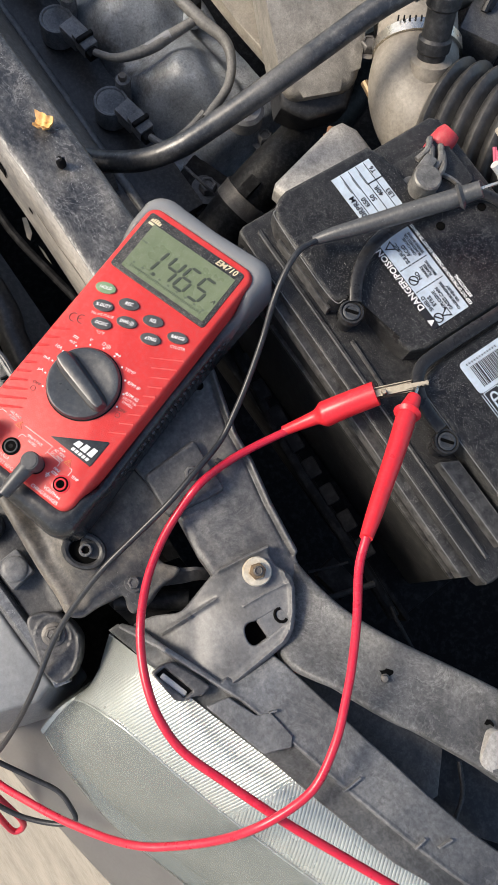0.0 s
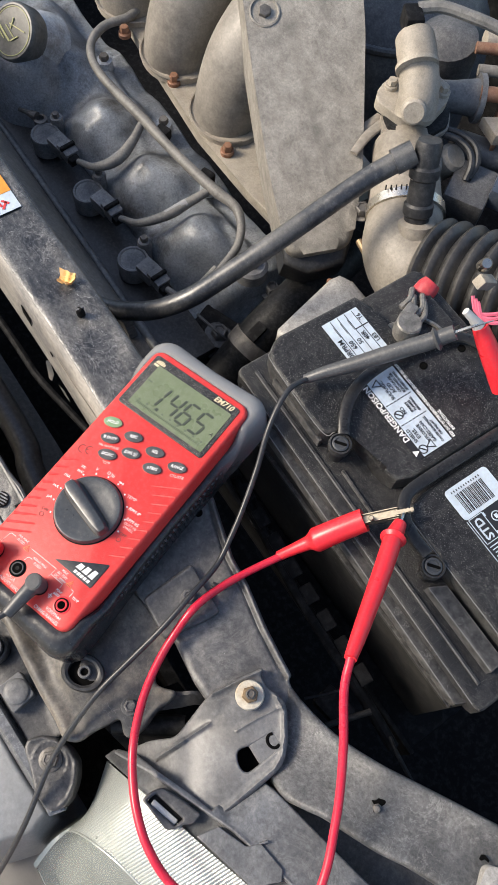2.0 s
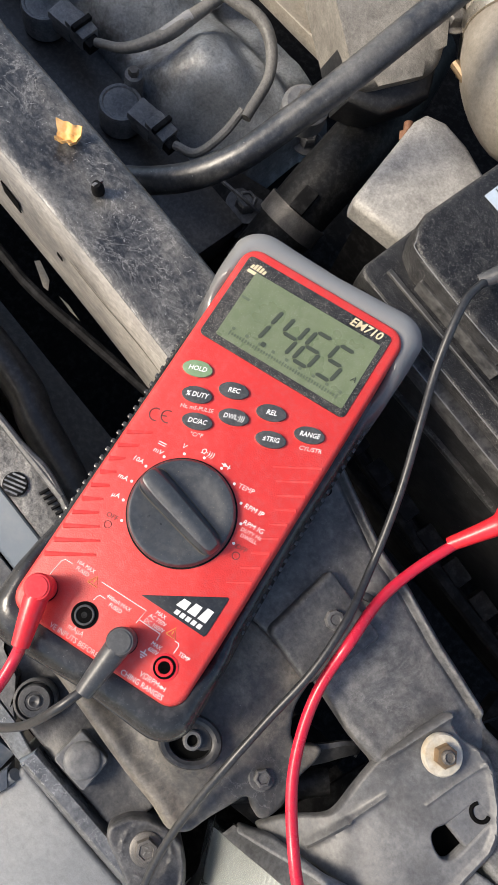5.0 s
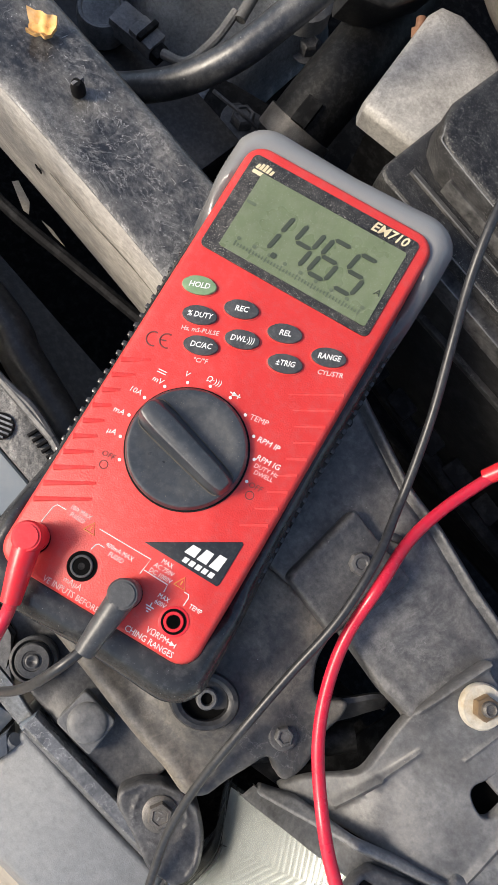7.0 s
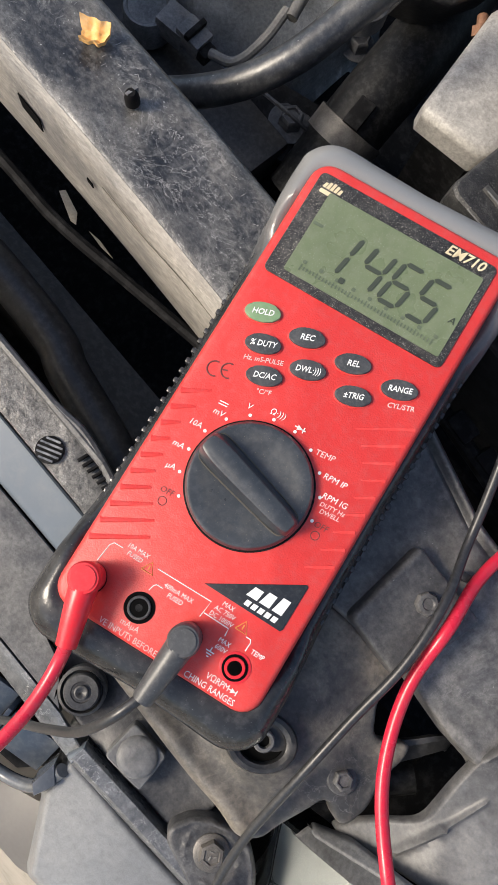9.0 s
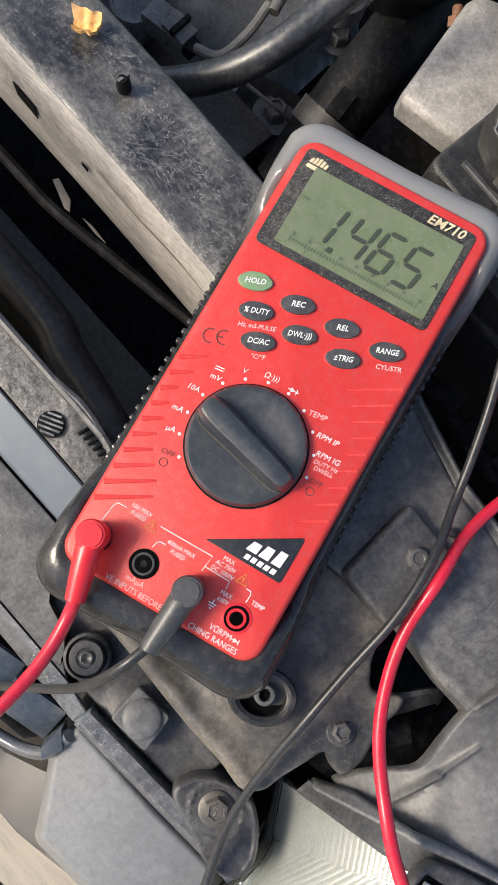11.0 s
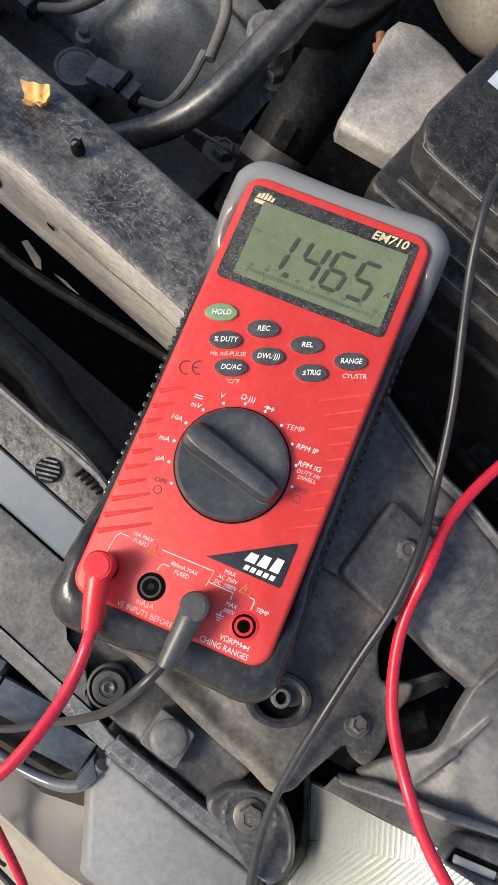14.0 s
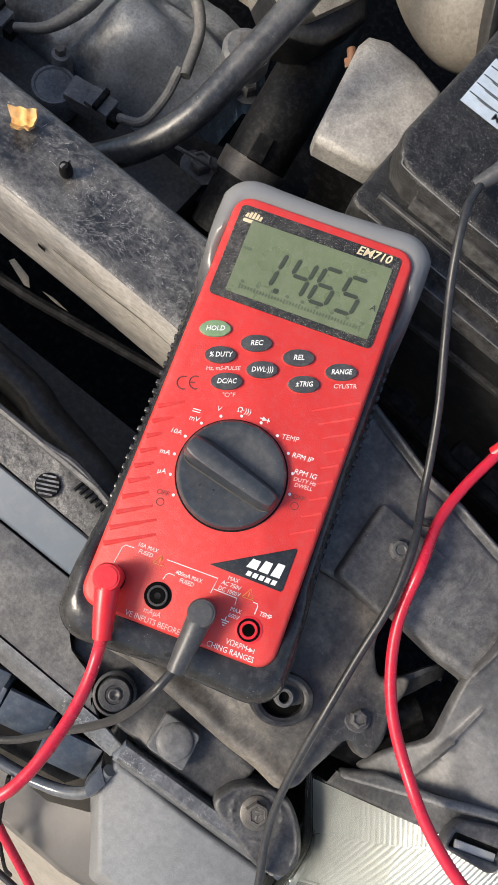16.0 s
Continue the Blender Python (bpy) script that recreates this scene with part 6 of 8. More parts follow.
    part("round_mark", box_bm((0.0030, 0.0024, 0.0002), (0.0945, 0.0575, z + 0.0003)), label_white, mark)
    for k in range(5):
        part("fine_print", box_bm((0.0007, 0.0090 - 0.001 * (k % 3), 0.0002), (0.1085 + 0.0022 * k, 0.0445, z + 0.0003)), label_white, mark)

    post = part("terminal_post", lathe_bm([(0.0098, 0.786), (0.0096, 0.792), (0.0088, 0.793), (0.0094, 0.796), (0.0088, 0.798), (0.0094, 0.801), (0.0088, 0.803), (0.0093, 0.806), (0.0090, 0.8115), (0.0080, 0.8125), (0.0, 0.8125)], 26, Matrix.Translation((-0.0445, 0.0915, 0))), lead_post, b, "oxidised lead post")
    part("clamp", joined(lathe_bm([(0.0120, 0.786), (0.0116, 0.7920), (0.0108, 0.7930), (0.0, 0.7930)], 22, Matrix.Translation((-0.0470, 0.0905, 0))),
                         box_bm((0.009, 0.016, 0.010), bevel=0.002, m=pose(-0.056, 0.104, 0.796, 0, 0, 20))), lead_post, post)
    return b


build_battery()
cap = thing("terminal_cable_end", "red taped cable end on twisted copper strands", "cable end", (-0.068, 0.14, 0.78))
part("tape", joined(lathe_bm([(0.0052, 0), (0.0070, 0.004), (0.0086, 0.012), (0.0086, 0.019), (0.0070, 0.0235), (0.0, 0.0240)], 14, pose(-0.0670, 0.1215, 0.778, -58, -16, 0))), red_tape, cap, "dull red tape cap")
for dx, dy in ((-0.004, 0.0), (0.002, 0.003), (0.0, -0.003), (0.005, 0.001)):
    part("strand", tube_bm([(-0.0690 + dx, 0.129 + dy, 0.781), (-0.066 + dx * 1.4, 0.121 + dy, 0.795), (-0.058 + dx * 1.8, 0.113 + dy, 0.797), (-0.056 + dx * 2, 0.104 + dy, 0.795)], 0.0022, 8), lead_post, cap, "frayed cable strand")
part("tail", tube_bm([(-0.050, 0.112, 0.793), (-0.040, 0.118, 0.792), (-0.028, 0.122, 0.789)], 0.0018, 6), lead_post, cap)


METER_U, METER_V, METER_N = Vector((0.9453, 0.3103, 0.1008)), Vector((-0.3187, 0.9444, 0.0809)), Vector((-0.0701, -0.1086, 0.9916))
METER_AT = Vector((-0.0444, -0.2142, 0.7857))


def on_meter(U, V, z):
    """A place on the multimeter's face, from millimetres across, along and out of it."""
    return METER_AT + METER_U * (U / 1000) + METER_V * (V / 1000) + METER_N * (z / 1000)


def plug_end(lead, U, tail, mat):
    """The angled plug at a lead's end, standing in a jack of the multimeter."""
    m = Matrix((METER_U, METER_V, METER_N)).transposed().to_4x4()
    m.translation = on_meter(U, 0.4, 0)
    pl = part("plug", lathe_bm([(0.0052, 0.0012), (0.0054, 0.006), (0.0056, 0.0118), (0.0050, 0.0128), (0.0, 0.0130)], 24, m), mat, lead, "angled plug in its jack")
    part("plug_seam", lathe_bm([(0.0042, 0.0129), (0.0042, 0.0133), (0.0037, 0.0133)], 20, m), mat, pl)
    part("strain_relief", tube_bm([on_meter(U, 0.4, 8.2), on_meter(U + tail[0] * 0.4, tail[1] * 0.4, 8.0), on_meter(U + tail[0], tail[1], 6.4)], [0.0051, 0.0048, 0.0043, 0.0036], 18), mat, pl)


def build_leads():
    # jumper with its alligator clip
    j = thing("red_alligator_lead", "red jumper lead with a booted alligator clip", "test lead", (0.05, -0.02, 0.80))
    part("boot", tube_bm([(0.0345, -0.0690, 0.7660), (0.0375, -0.0590, 0.7735), (0.0400, -0.0505, 0.7790), (0.0415, -0.0455, 0.7815), (0.0450, -0.0330, 0.7890), (0.0500, -0.0165, 0.7975)], [0.0034, 0.0040, 0.0048, 0.0084, 0.0080, 0.0078], 16), probe_red, j, "red vinyl boot")
    part("cable", tube_bm([(0.0360, -0.066, 0.7675), (0.0325, -0.090, 0.7660), (0.0315, -0.112, 0.7690), (0.0345, -0.135, 0.7770), (0.0415, -0.156, 0.7690), (0.0515, -0.175, 0.7665), (0.0645, -0.192, 0.7680), (0.0820, -0.2075, 0.7740), (0.0985, -0.2175, 0.7750),
                           (0.1160, -0.2245, 0.7770), (0.1345, -0.2280, 0.7780), (0.1560, -0.2265, 0.7770), (0.1830, -0.2160, 0.7780), (0.2060, -0.2065, 0.7790), (0.2240, -0.1985, 0.7800), (0.2500, -0.1860, 0.7800), (0.2790, -0.1720, 0.7800), (0.3120, -0.1570, 0.7810), (0.36, -0.135, 0.782)], 0.0026, 12), lead_red, j)
    d = Vector((0.0145, 0.0295, 0.0130)).normalized()
    side = d.cross(Vector((0, 0, 1))).normalized()
    over = side.cross(d)
    jm = Matrix((d, side, over)).transposed().to_4x4()
    jm.translation = Vector((0.0490, -0.0190, 0.7965))
    for s in (1, -1):
        bm = prism_bm([(0.0, -0.0026), (0.012, -0.0028), (0.024, -0.0014), (0.0345, -0.0009), (0.0345, 0.0009), (0.024, 0.0014), (0.012, 0.0028), (0.0, 0.0026)], s * 0.0010, s * 0.0018, m=jm)
        teeth = [box_bm((0.0012, 0.0030, 0.0014), m=jm @ Matrix.Translation((0.019 + 0.0024 * k, 0, s * 0.0006))) for k in range(7)]
        walls = [box_bm((0.026, 0.0005, 0.0030), m=jm @ Matrix.Translation((0.012, q * 0.0027, s * 0.0026))) for q in (1, -1)]
        part("jaw", joined(bm, *teeth, *walls), jaw_mat, j, "nickel plated toothed jaw")
    part("rivet", lathe_bm([(0.0018, 0), (0.0018, 0.010), (0.0012, 0.0106)], 10, along((0.0535, -0.0125, 0.798), (0.0525, -0.016, 0.808))), jaw_mat, j)
    # main red lead with its probe
    r = thing("red_probe_lead", "red multimeter lead with a slim red probe", "test lead", (0.09, -0.05, 0.83))
    part("probe_body", tube_bm([(0.1135, -0.0865, 0.8440), (0.1065, -0.0745, 0.8395), (0.0955, -0.0555, 0.8315), (0.0845, -0.0365, 0.8235), (0.0755, -0.0215, 0.8165), (0.0705, -0.0135, 0.8130), (0.0680, -0.0085, 0.8115), (0.0655, -0.0035, 0.8100)], [0.0036, 0.0044, 0.0050, 0.0055, 0.0059, 0.0060, 0.0056, 0.0050, 0.0042], 18), probe_red, r, "slim red probe")
    part("guard", tube_bm([(0.0722, -0.0163, 0.8142), (0.0712, -0.0146, 0.8134), (0.0702, -0.0130, 0.8126)], [0.0062, 0.0082, 0.0062], 18), probe_red, r)
    part("tip", tube_bm([(0.0660, -0.0045, 0.8105), (0.0625, 0.0015, 0.8085), (0.0580, 0.0095, 0.8050)], [0.0012, 0.0011, 0.0005], 8), steel, r)
    part("cable", tube_bm([(0.1130, -0.0855, 0.8435), (0.1245, -0.0975, 0.8380), (0.1470, -0.1120, 0.8260), (0.1665, -0.1265, 0.8150), (0.1800, -0.1390, 0.8090), (0.1945, -0.1545, 0.8040), (0.2075, -0.1760, 0.7990), (0.2100, -0.1950, 0.7950), (0.2090, -0.2170, 0.7860),
                           (0.2070, -0.2390, 0.7650), (0.1990, -0.2640, 0.7450), (0.1900, -0.2820, 0.7310), (0.1770, -0.3010, 0.7080), (0.1570, -0.3210, 0.6860), (0.1370, -0.3370, 0.6680), (0.1160, -0.3520, 0.6500), (0.0970, -0.3575, 0.6440), (0.0810, -0.3585, 0.6420), (0.0760, -0.3625, 0.6380), (0.0880, -0.3700, 0.6250),
                           (0.1080, -0.3740, 0.6060), (0.1330, -0.3740, 0.5850), (0.1580, -0.3760, 0.5600), (0.1600, -0.3880, 0.5500), (0.1400, -0.3860, 0.5700), (0.1150, -0.3800, 0.5930), (0.0820, -0.3730, 0.6150), (0.0560, -0.3790, 0.6200), (0.0290, -0.3850, 0.6200), (0.0020, -0.3720, 0.6250), (-0.0270, -0.3580, 0.6370),
                           (-0.0520, -0.3460, 0.6480), (-0.0720, -0.3480, 0.6600), (-0.0800, -0.3550, 0.6900), (-0.0700, -0.3500, 0.7350), (-0.0520, -0.3250, 0.7680), (-0.0430, -0.3060, 0.7790), (-0.0405, -0.2960, 0.7810), (-0.0400, -0.2860, 0.7815), (-0.0405, -0.2760, 0.7810), (-0.0420, -0.2650, 0.7800), (-0.0450, -0.2540, 0.7800), (-0.0490, -0.2440, 0.7820), on_meter(-14.2, -19.0, 6.3)], 0.0025, 12), lead_red, r)
    plug_end(r, -19.4, (5.9, -22.0), probe_red)
    # black lead with its probe lying on the battery
    k = thing("black_probe_lead", "black multimeter lead with a grey black probe on the battery", "test lead", (-0.02, 0.05, 0.82))
    part("probe_body", tube_bm([(-0.0495, 0.0060, 0.8060), (-0.0445, 0.0170, 0.8120), (-0.0380, 0.0300, 0.8185), (-0.0280, 0.0510, 0.8295), (-0.0205, 0.0665, 0.8375), (-0.0160, 0.0755, 0.8425), (-0.0100, 0.0880, 0.8510)], [0.0032, 0.0044, 0.0050, 0.0055, 0.0057, 0.0057, 0.0050], 18), probe_black, k, "charcoal probe")
    part("guard", tube_bm([(-0.0150, 0.0775, 0.8437), (-0.0144, 0.0789, 0.8445), (-0.0138, 0.0803, 0.8453)], [0.0062, 0.0082, 0.0062], 18), probe_black, k)
    part("tip", tube_bm([(-0.0105, 0.087, 0.8500), (-0.0060, 0.0965, 0.8560), (-0.0005, 0.108, 0.8610)], [0.0012, 0.0011, 0.0004], 8), steel, k)
    part("cable", tube_bm([(-0.0480, 0.0090, 0.8070), (-0.0475, -0.0040, 0.8120), (-0.0455, -0.0125, 0.8130), (-0.0400, -0.0240, 0.8100), (-0.0310, -0.0375, 0.8030), (-0.0175, -0.0535, 0.7920), (-0.0025, -0.0735, 0.7840), (0.0090, -0.0910, 0.7770), (0.0185, -0.1080, 0.7720), (0.0265, -0.1310, 0.7790),
                           (0.0335, -0.1560, 0.7760), (0.0380, -0.1830, 0.7660), (0.0430, -0.2110, 0.7570), (0.0510, -0.2390, 0.7390), (0.0610, -0.2620, 0.7240), (0.0770, -0.2870, 0.7090), (0.0880, -0.3090, 0.6900), (0.0960, -0.3300, 0.6700), (0.1000, -0.3450, 0.6540), (0.1030, -0.3560, 0.6400), (0.1080, -0.3680, 0.6250), (0.1200, -0.3750, 0.6100),
                           (0.1450, -0.3650, 0.6050), (0.1660, -0.3450, 0.6100), (0.1720, -0.3290, 0.6200), (0.1600, -0.3250, 0.6280), (0.1460, -0.3270, 0.6280), (0.1260, -0.3390, 0.6260), (0.0970, -0.3560, 0.6250), (0.0710, -0.3690, 0.6220), (0.0480, -0.3770, 0.6200), (0.0230, -0.3800, 0.6200), (-0.0180, -0.3790, 0.6180), (-0.0500, -0.3850, 0.6100),
                           (-0.1200, -0.3920, 0.6000), (-0.1600, -0.3650, 0.6400), (-0.1100, -0.3350, 0.6640), (-0.0620, -0.3160, 0.6740), (-0.0410, -0.2890, 0.7110), (-0.0300, -0.2710, 0.7440), (-0.0250, -0.2570, 0.7730), (-0.0230, -0.2430, 0.7890), on_meter(17.3, -20.5, 6.5)], 0.0019, 16), lead_black, k)
    plug_end(k, 18.9, (-1.9, -23.5), probe_black)
    # second probe clip by the terminal
    c = thing("red_clip_probe", "red insulated clip with pale jaw gripping the probe tip", "test clip", (0.01, 0.11, 0.84))
    part("sleeve", tube_bm([(-0.0055, 0.1060, 0.8490), (0.0040, 0.1075, 0.8400), (0.0150, 0.1090, 0.8300), (0.030, 0.111, 0.815)], [0.0052, 0.0066, 0.0072, 0.0072], 16), probe_red, c, "red sleeve")
    part("jaw", tube_bm([(-0.0060, 0.1050, 0.8495), (-0.0105, 0.1020, 0.8545), (-0.0160, 0.0985, 0.8590)], [0.0044, 0.0030, 0.0026], 12), clear_tip, c, "pale jaw sleeve")
    return j, r, k


build_leads()


# ---- things: the multimeter (millimetres in its own space, x across, y along, z out of the face) ----
def face_rib_bm(w):
    """A low moulded rib, w millimetres long, that slopes off at its free end."""
    bm = bmesh.new()
    q = w / 1000
    lo = [bm.verts.new(p) for p in ((0, -0.0017, -0.0002), (q, -0.0010, -0.0002), (q, 0.0012, -0.0002), (0, 0.0018, -0.0002))]
    hi = [bm.verts.new(p) for p in ((0, -0.0010, 0.00042), (q - 0.0022, -0.0006, 0.00022), (q - 0.0022, 0.0003, 0.00022), (0, 0.0005, 0.00042))]
    bm.faces.new(hi)
    bm.faces.new(lo[::-1])
    for k in range(4):
        bm.faces.new((lo[k], lo[(k + 1) % 4], hi[(k + 1) % 4], hi[k]))
    return bm


def pointer_bm():
    """The dial's grip: a ridge with sloping flanks and rounded ends."""
    bm = bmesh.new()
    rings = []
    for half, width, z in ((0.0214, 0.0062, 0.0020), (0.0212, 0.0056, 0.0046), (0.0206, 0.0041, 0.0094), (0.0202, 0.0036, 0.0102), (0.0192, 0.0028, 0.0105)):
        ring = []
        for k in range(28):
            a = 2 * math.pi * k / 28
            c, s = math.cos(a), math.sin(a)
            x = half * math.copysign(abs(c) ** (0.30 if c > 0 else 0.55), c)
            ring.append(bm.verts.new((x, width * math.copysign(abs(s) ** 0.42, s) * (1.0 - 0.16 * x / half), z)))
        rings.append(ring)
    for a, b in zip(rings, rings[1:]):
        for k in range(28):
            bm.faces.new((a[k], a[(k + 1) % 28], b[(k + 1) % 28], b[k]))
    bm.faces.new(rings[-1])
    return bm


def build_meter():
    u, v, n = Vector((0.9453, 0.3103, 0.1008)), Vector((-0.3187, 0.9444, 0.0809)), Vector((-0.0701, -0.1086, 0.9916))
    o = Vector((-0.0444, -0.2142, 0.7857)) + u * 0.0110 + v * 0.0782
    m = Matrix((u, v, n)).transposed().to_4x4()
    m.translation = o
    m = Matrix.LocRotScale(o, m.to_quaternion(), None)
    t = thing("multimeter", "red handheld digital multimeter in a dark rubber holster", "multimeter", m=m)

    def at(U, V, z=0.0):
        return ((U - 11.0) / 1000, (V - 78.2) / 1000, z / 1000)

    def mm(pts):
        return [((a - 11.0) / 1000, (b - 78.2) / 1000) for a, b in pts]

    def P(name, bm, mat, parent=t, label=""):
        return part(name, bm, mat, parent, label, local=True)

    # red case: sides that flare outwards below the face
    bm = bmesh.new()
    rings = []
    for grow, z in ((0.0, -0.034), (0.0008, -0.013), (0.0003, -0.0034), (-0.0003, -0.0012), (-0.0010, -0.0004), (-0.0020, 0.0)):
        rings.append([bm.verts.new((a, b, z)) for a, b in rounded(0.0808 + 2 * grow, 0.1834 + 2 * grow, 0.0078 + grow * 0.5, 6, 0.0, 0.0011)])
    for a, b in zip(rings, rings[1:]):
        for k in range(len(a)):
            bm.faces.new((a[k], a[(k + 1) % len(a)], b[(k + 1) % len(a)], b[k]))
    bm.faces.new(rings[-1])
    bm.faces.new(rings[0][::-1])
    P("case", bm, red_case, label="red plastic case")
    # holster: rounded ends that bulge past a narrower and lower waist
    def outline(k, inner):
        a = 2 * math.pi * k / 120
        c, s = math.cos(a), math.sin(a)
        x = 0.0526 * math.copysign(abs(c) ** 0.27, c)
        y = 0.1072 * math.copysign(abs(s) ** 0.27, s)
        y *= 1 - 0.022 * max(0.0, 1 - (x / 0.036) ** 2)
        x *= 1 - 0.120 * max(0.0, 1 - (y / 0.095) ** 2) ** 0.6
        if inner:
            x, y = 0.0406 * math.copysign(abs(c) ** 0.12, c), 0.0918 * math.copysign(abs(s) ** 0.12, s) + 0.0011
        return x, y
    bm = bmesh.new()
    rows = []
    for k in range(120):
        x, y = outline(k, False)
        xi, yi = outline(k, True)
        t_ = max(0.0, min(1.0, (abs(y) - 0.050) / 0.030))
        h = -0.0140 + 0.0108 * t_ * t_ * (3 - 2 * t_)
        def between(f, z):
            return (xi + (x - xi) * f, yi + (y - yi) * f, z)
        rows.append([bm.verts.new(p) for p in ((x * 0.96, y * 0.98, -0.041), (x, y, -0.034), (x, y, min(-0.016, h - 0.008)), between(0.96, h - 0.0075), between(0.82, h - 0.0042), between(0.55, h - 0.0014), between(0.30, h), between(0.10, h), between(0.0, h - 0.0006), (xi, yi, -0.036))])
    for a, b in zip(rows, rows[1:] + rows[:1]):
        for k in range(9):
            bm.faces.new((a[k], a[k + 1], b[k + 1], b[k]))
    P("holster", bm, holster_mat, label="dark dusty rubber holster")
    for s in (1, -1):
        ribs = [box_bm((0.0026, 0.0024, 0.016), (s * 0.0458, -0.060 + 0.0044 * k, -0.0262), 0.0009) for k in range(28)]
        P("grip_ribs", joined(*ribs), holster_mat)
    # slanted red grip ribs on both sides of the face
    for k in range(10):
        wl = (22, 20, 16, 12, 10, 9, 8, 8, 10, 12)[k]
        bm = face_rib_bm(wl)
        for v in bm.verts:
            v.co.y *= 0.7
        bmesh.ops.transform(bm, matrix=pose(*at(-27.6, 11.5 + 6.6 * k, 0.0), 0, 0, 30), verts=bm.verts)
        P("face_rib", bm, red_case)
    for k in range(9):
        wr = (12, 10, 9, 9, 9, 10, 13, 17, 22)[k]
        bm = face_rib_bm(wr)
        for v in bm.verts:
            v.co.z, v.co.y = v.co.z * 0.5 - 0.00005, v.co.y * 0.5
        bmesh.ops.transform(bm, matrix=pose(*at(49.6, 45.8 + 6.9 * k, 0.0), 0, 0, 210), verts=bm.verts)
        P("face_rib", bm, red_case)
    # display
    bez = P("display_surround", prism_bm(rounded(0.0722, 0.0425, 0.0022, 4, *at(10.1, 145.0)[:2]), -0.001, 0.0006, 0.0003), bezel_mat, label="dusty black display surround")
    P("display", prism_bm(rounded(0.0630, 0.0330, 0.0008, 2, *at(12.0, 143.6)[:2]), 0.0004, 0.0010), lcd_mat, bez, "grey green liquid crystal display")

    def segment(U, V, w, h, gone=()):
        """A seven-segment figure with its lower left corner at U, V, leaning to its right."""
        s, th = 0.17, 1.75
        def bar(p, q):
            d = Vector((q[0] - p[0], q[1] - p[1])).normalized()
            e = Vector((-d.y, d.x)) * th / 2
            p, q = Vector(p), Vector(q)
            a, b = p + d * 0.35, q - d * 0.35
            pts = [a, a + d * th * 0.5 + e, b - d * th * 0.5 + e, b, b - d * th * 0.5 - e, a + d * th * 0.5 - e]
            return mm([(U + r.x + s * r.y, V + r.y) for r in pts])
        hh = h / 2
        all_ = {"a": ((0, h), (w, h)), "b": ((w, hh), (w, h)), "c": ((w, 0), (w, hh)), "d": ((0, 0), (w, 0)), "e": ((0, 0), (0, hh)), "f": ((0, hh), (0, h)), "g": ((0, hh), (w, hh))}
        for key, (p, q) in all_.items():
            if key in gone:
                continue
            P("segment", prism_bm(bar(p, q), 0.0011, 0.0013), segment_mat, bez)

    segment(-10.2, 134.6, 7.4, 16.4, "adefg")
    segment(3.2, 134.6, 7.4, 16.4, "ade")
    segment(14.4, 134.6, 7.4, 16.4, "b")
    segment(25.6, 134.6, 7.4, 16.4, "be")
    P("point", prism_bm(mm(rounded(2.2, 2.2, 0.6, 3, 0.6, 133.6)), 0.0011, 0.0013), segment_mat, bez)
    for k in range(41):
        P("bargraph_tick", prism_bm(mm(rounded(0.5, 2.4 if k % 5 == 0 else 1.5, 0.1, 1, -14.5 + 1.33 * k, 130.6)), 0.0011, 0.0012), segment_faint, bez)
    for k in range(9):
        P("bargraph_figure", prism_bm(mm(rounded(1.5, 1.4, 0.3, 1, -14.0 + 6.65 * k, 133.0)), 0.0011, 0.0012), segment_faint, bez)
    lettering("lettering", "A", 0.0026, at(41.2, 140.8, 1.2), segment_mat, t, 0, 0.15)
    P("minus_mark", prism_bm(mm(rounded(4.0, 1.2, 0.3, 1, -17.0, 147.5)), 0.0011, 0.0012), segment_faint, bez)
    lettering("lettering", "EM710", 0.0038, at(34.2, 163.4, 0.9), ink_gold, t, 1, 0.25, 0.00010)
    # small emblem: plain shapes
    for k, h in enumerate((2.2, 3.0, 3.4, 3.0, 2.2)):
        P("emblem_shape", prism_bm(mm([(-23.2 + 1.5 * k, 160.9), (-22.0 + 1.5 * k, 160.9), (-21.6 + 1.5 * k, 160.9 + h * 0.9), (-22.6 + 1.5 * k, 160.9 + h * 0.9)]), 0.0007, 0.0009), ink_gold, bez)
    P("emblem_shape", prism_bm(mm(rounded(7.6, 1.5, 0.4, 2, -19.6, 159.4)), 0.0007, 0.0009), ink_gold, bez)
    # keys
    for text, U, V, mat in (("HOLD", -17.3, 109.6, key_green), ("REC", 0.9, 109.6, key_black), ("REL", 19.4, 109.8, key_black), ("RANGE", 37.9, 110.1, key_black),
                            ("% DUTY", -11.3, 99.8, key_black), ("DWL·)))", 7.0, 99.8, key_black), ("±TRIG", 25.2, 99.9, key_black), ("DC/AC", -5.0, 90.1, key_black)):
        well = P("key_well", prism_bm(mm(ellipse(7.1, 4.1, 28, U, V, 19)), -0.0004, 0.0003, 0.0001), red_case)
        key = P("key", prism_bm(mm(ellipse(6.6, 3.6, 28, U, V, 19)), -0.0005, 0.0013, 0.0006, 3), mat, well, "green oval key" if text == "HOLD" else "charcoal oval key")
        lettering("lettering", text, 0.0021, at(U, V, 1.45), ink_white, t, 20, 0.22, 0.00005, width=0.86 if len(text) > 4 else 0.95)
    for text, U, V, cap, mat in (("Hz, mS-PULSE", -8.4, 95.0, 0.0017, ink_pale), ("°C/°F", -2.4, 85.2, 0.0017, ink_pale), ("CYL/STR", 41.3, 105.2, 0.0018, ink_pale)):
        lettering("lettering", text, cap, at(U, V, 0.1), mat, t, 20, 0.15, 0.00003)
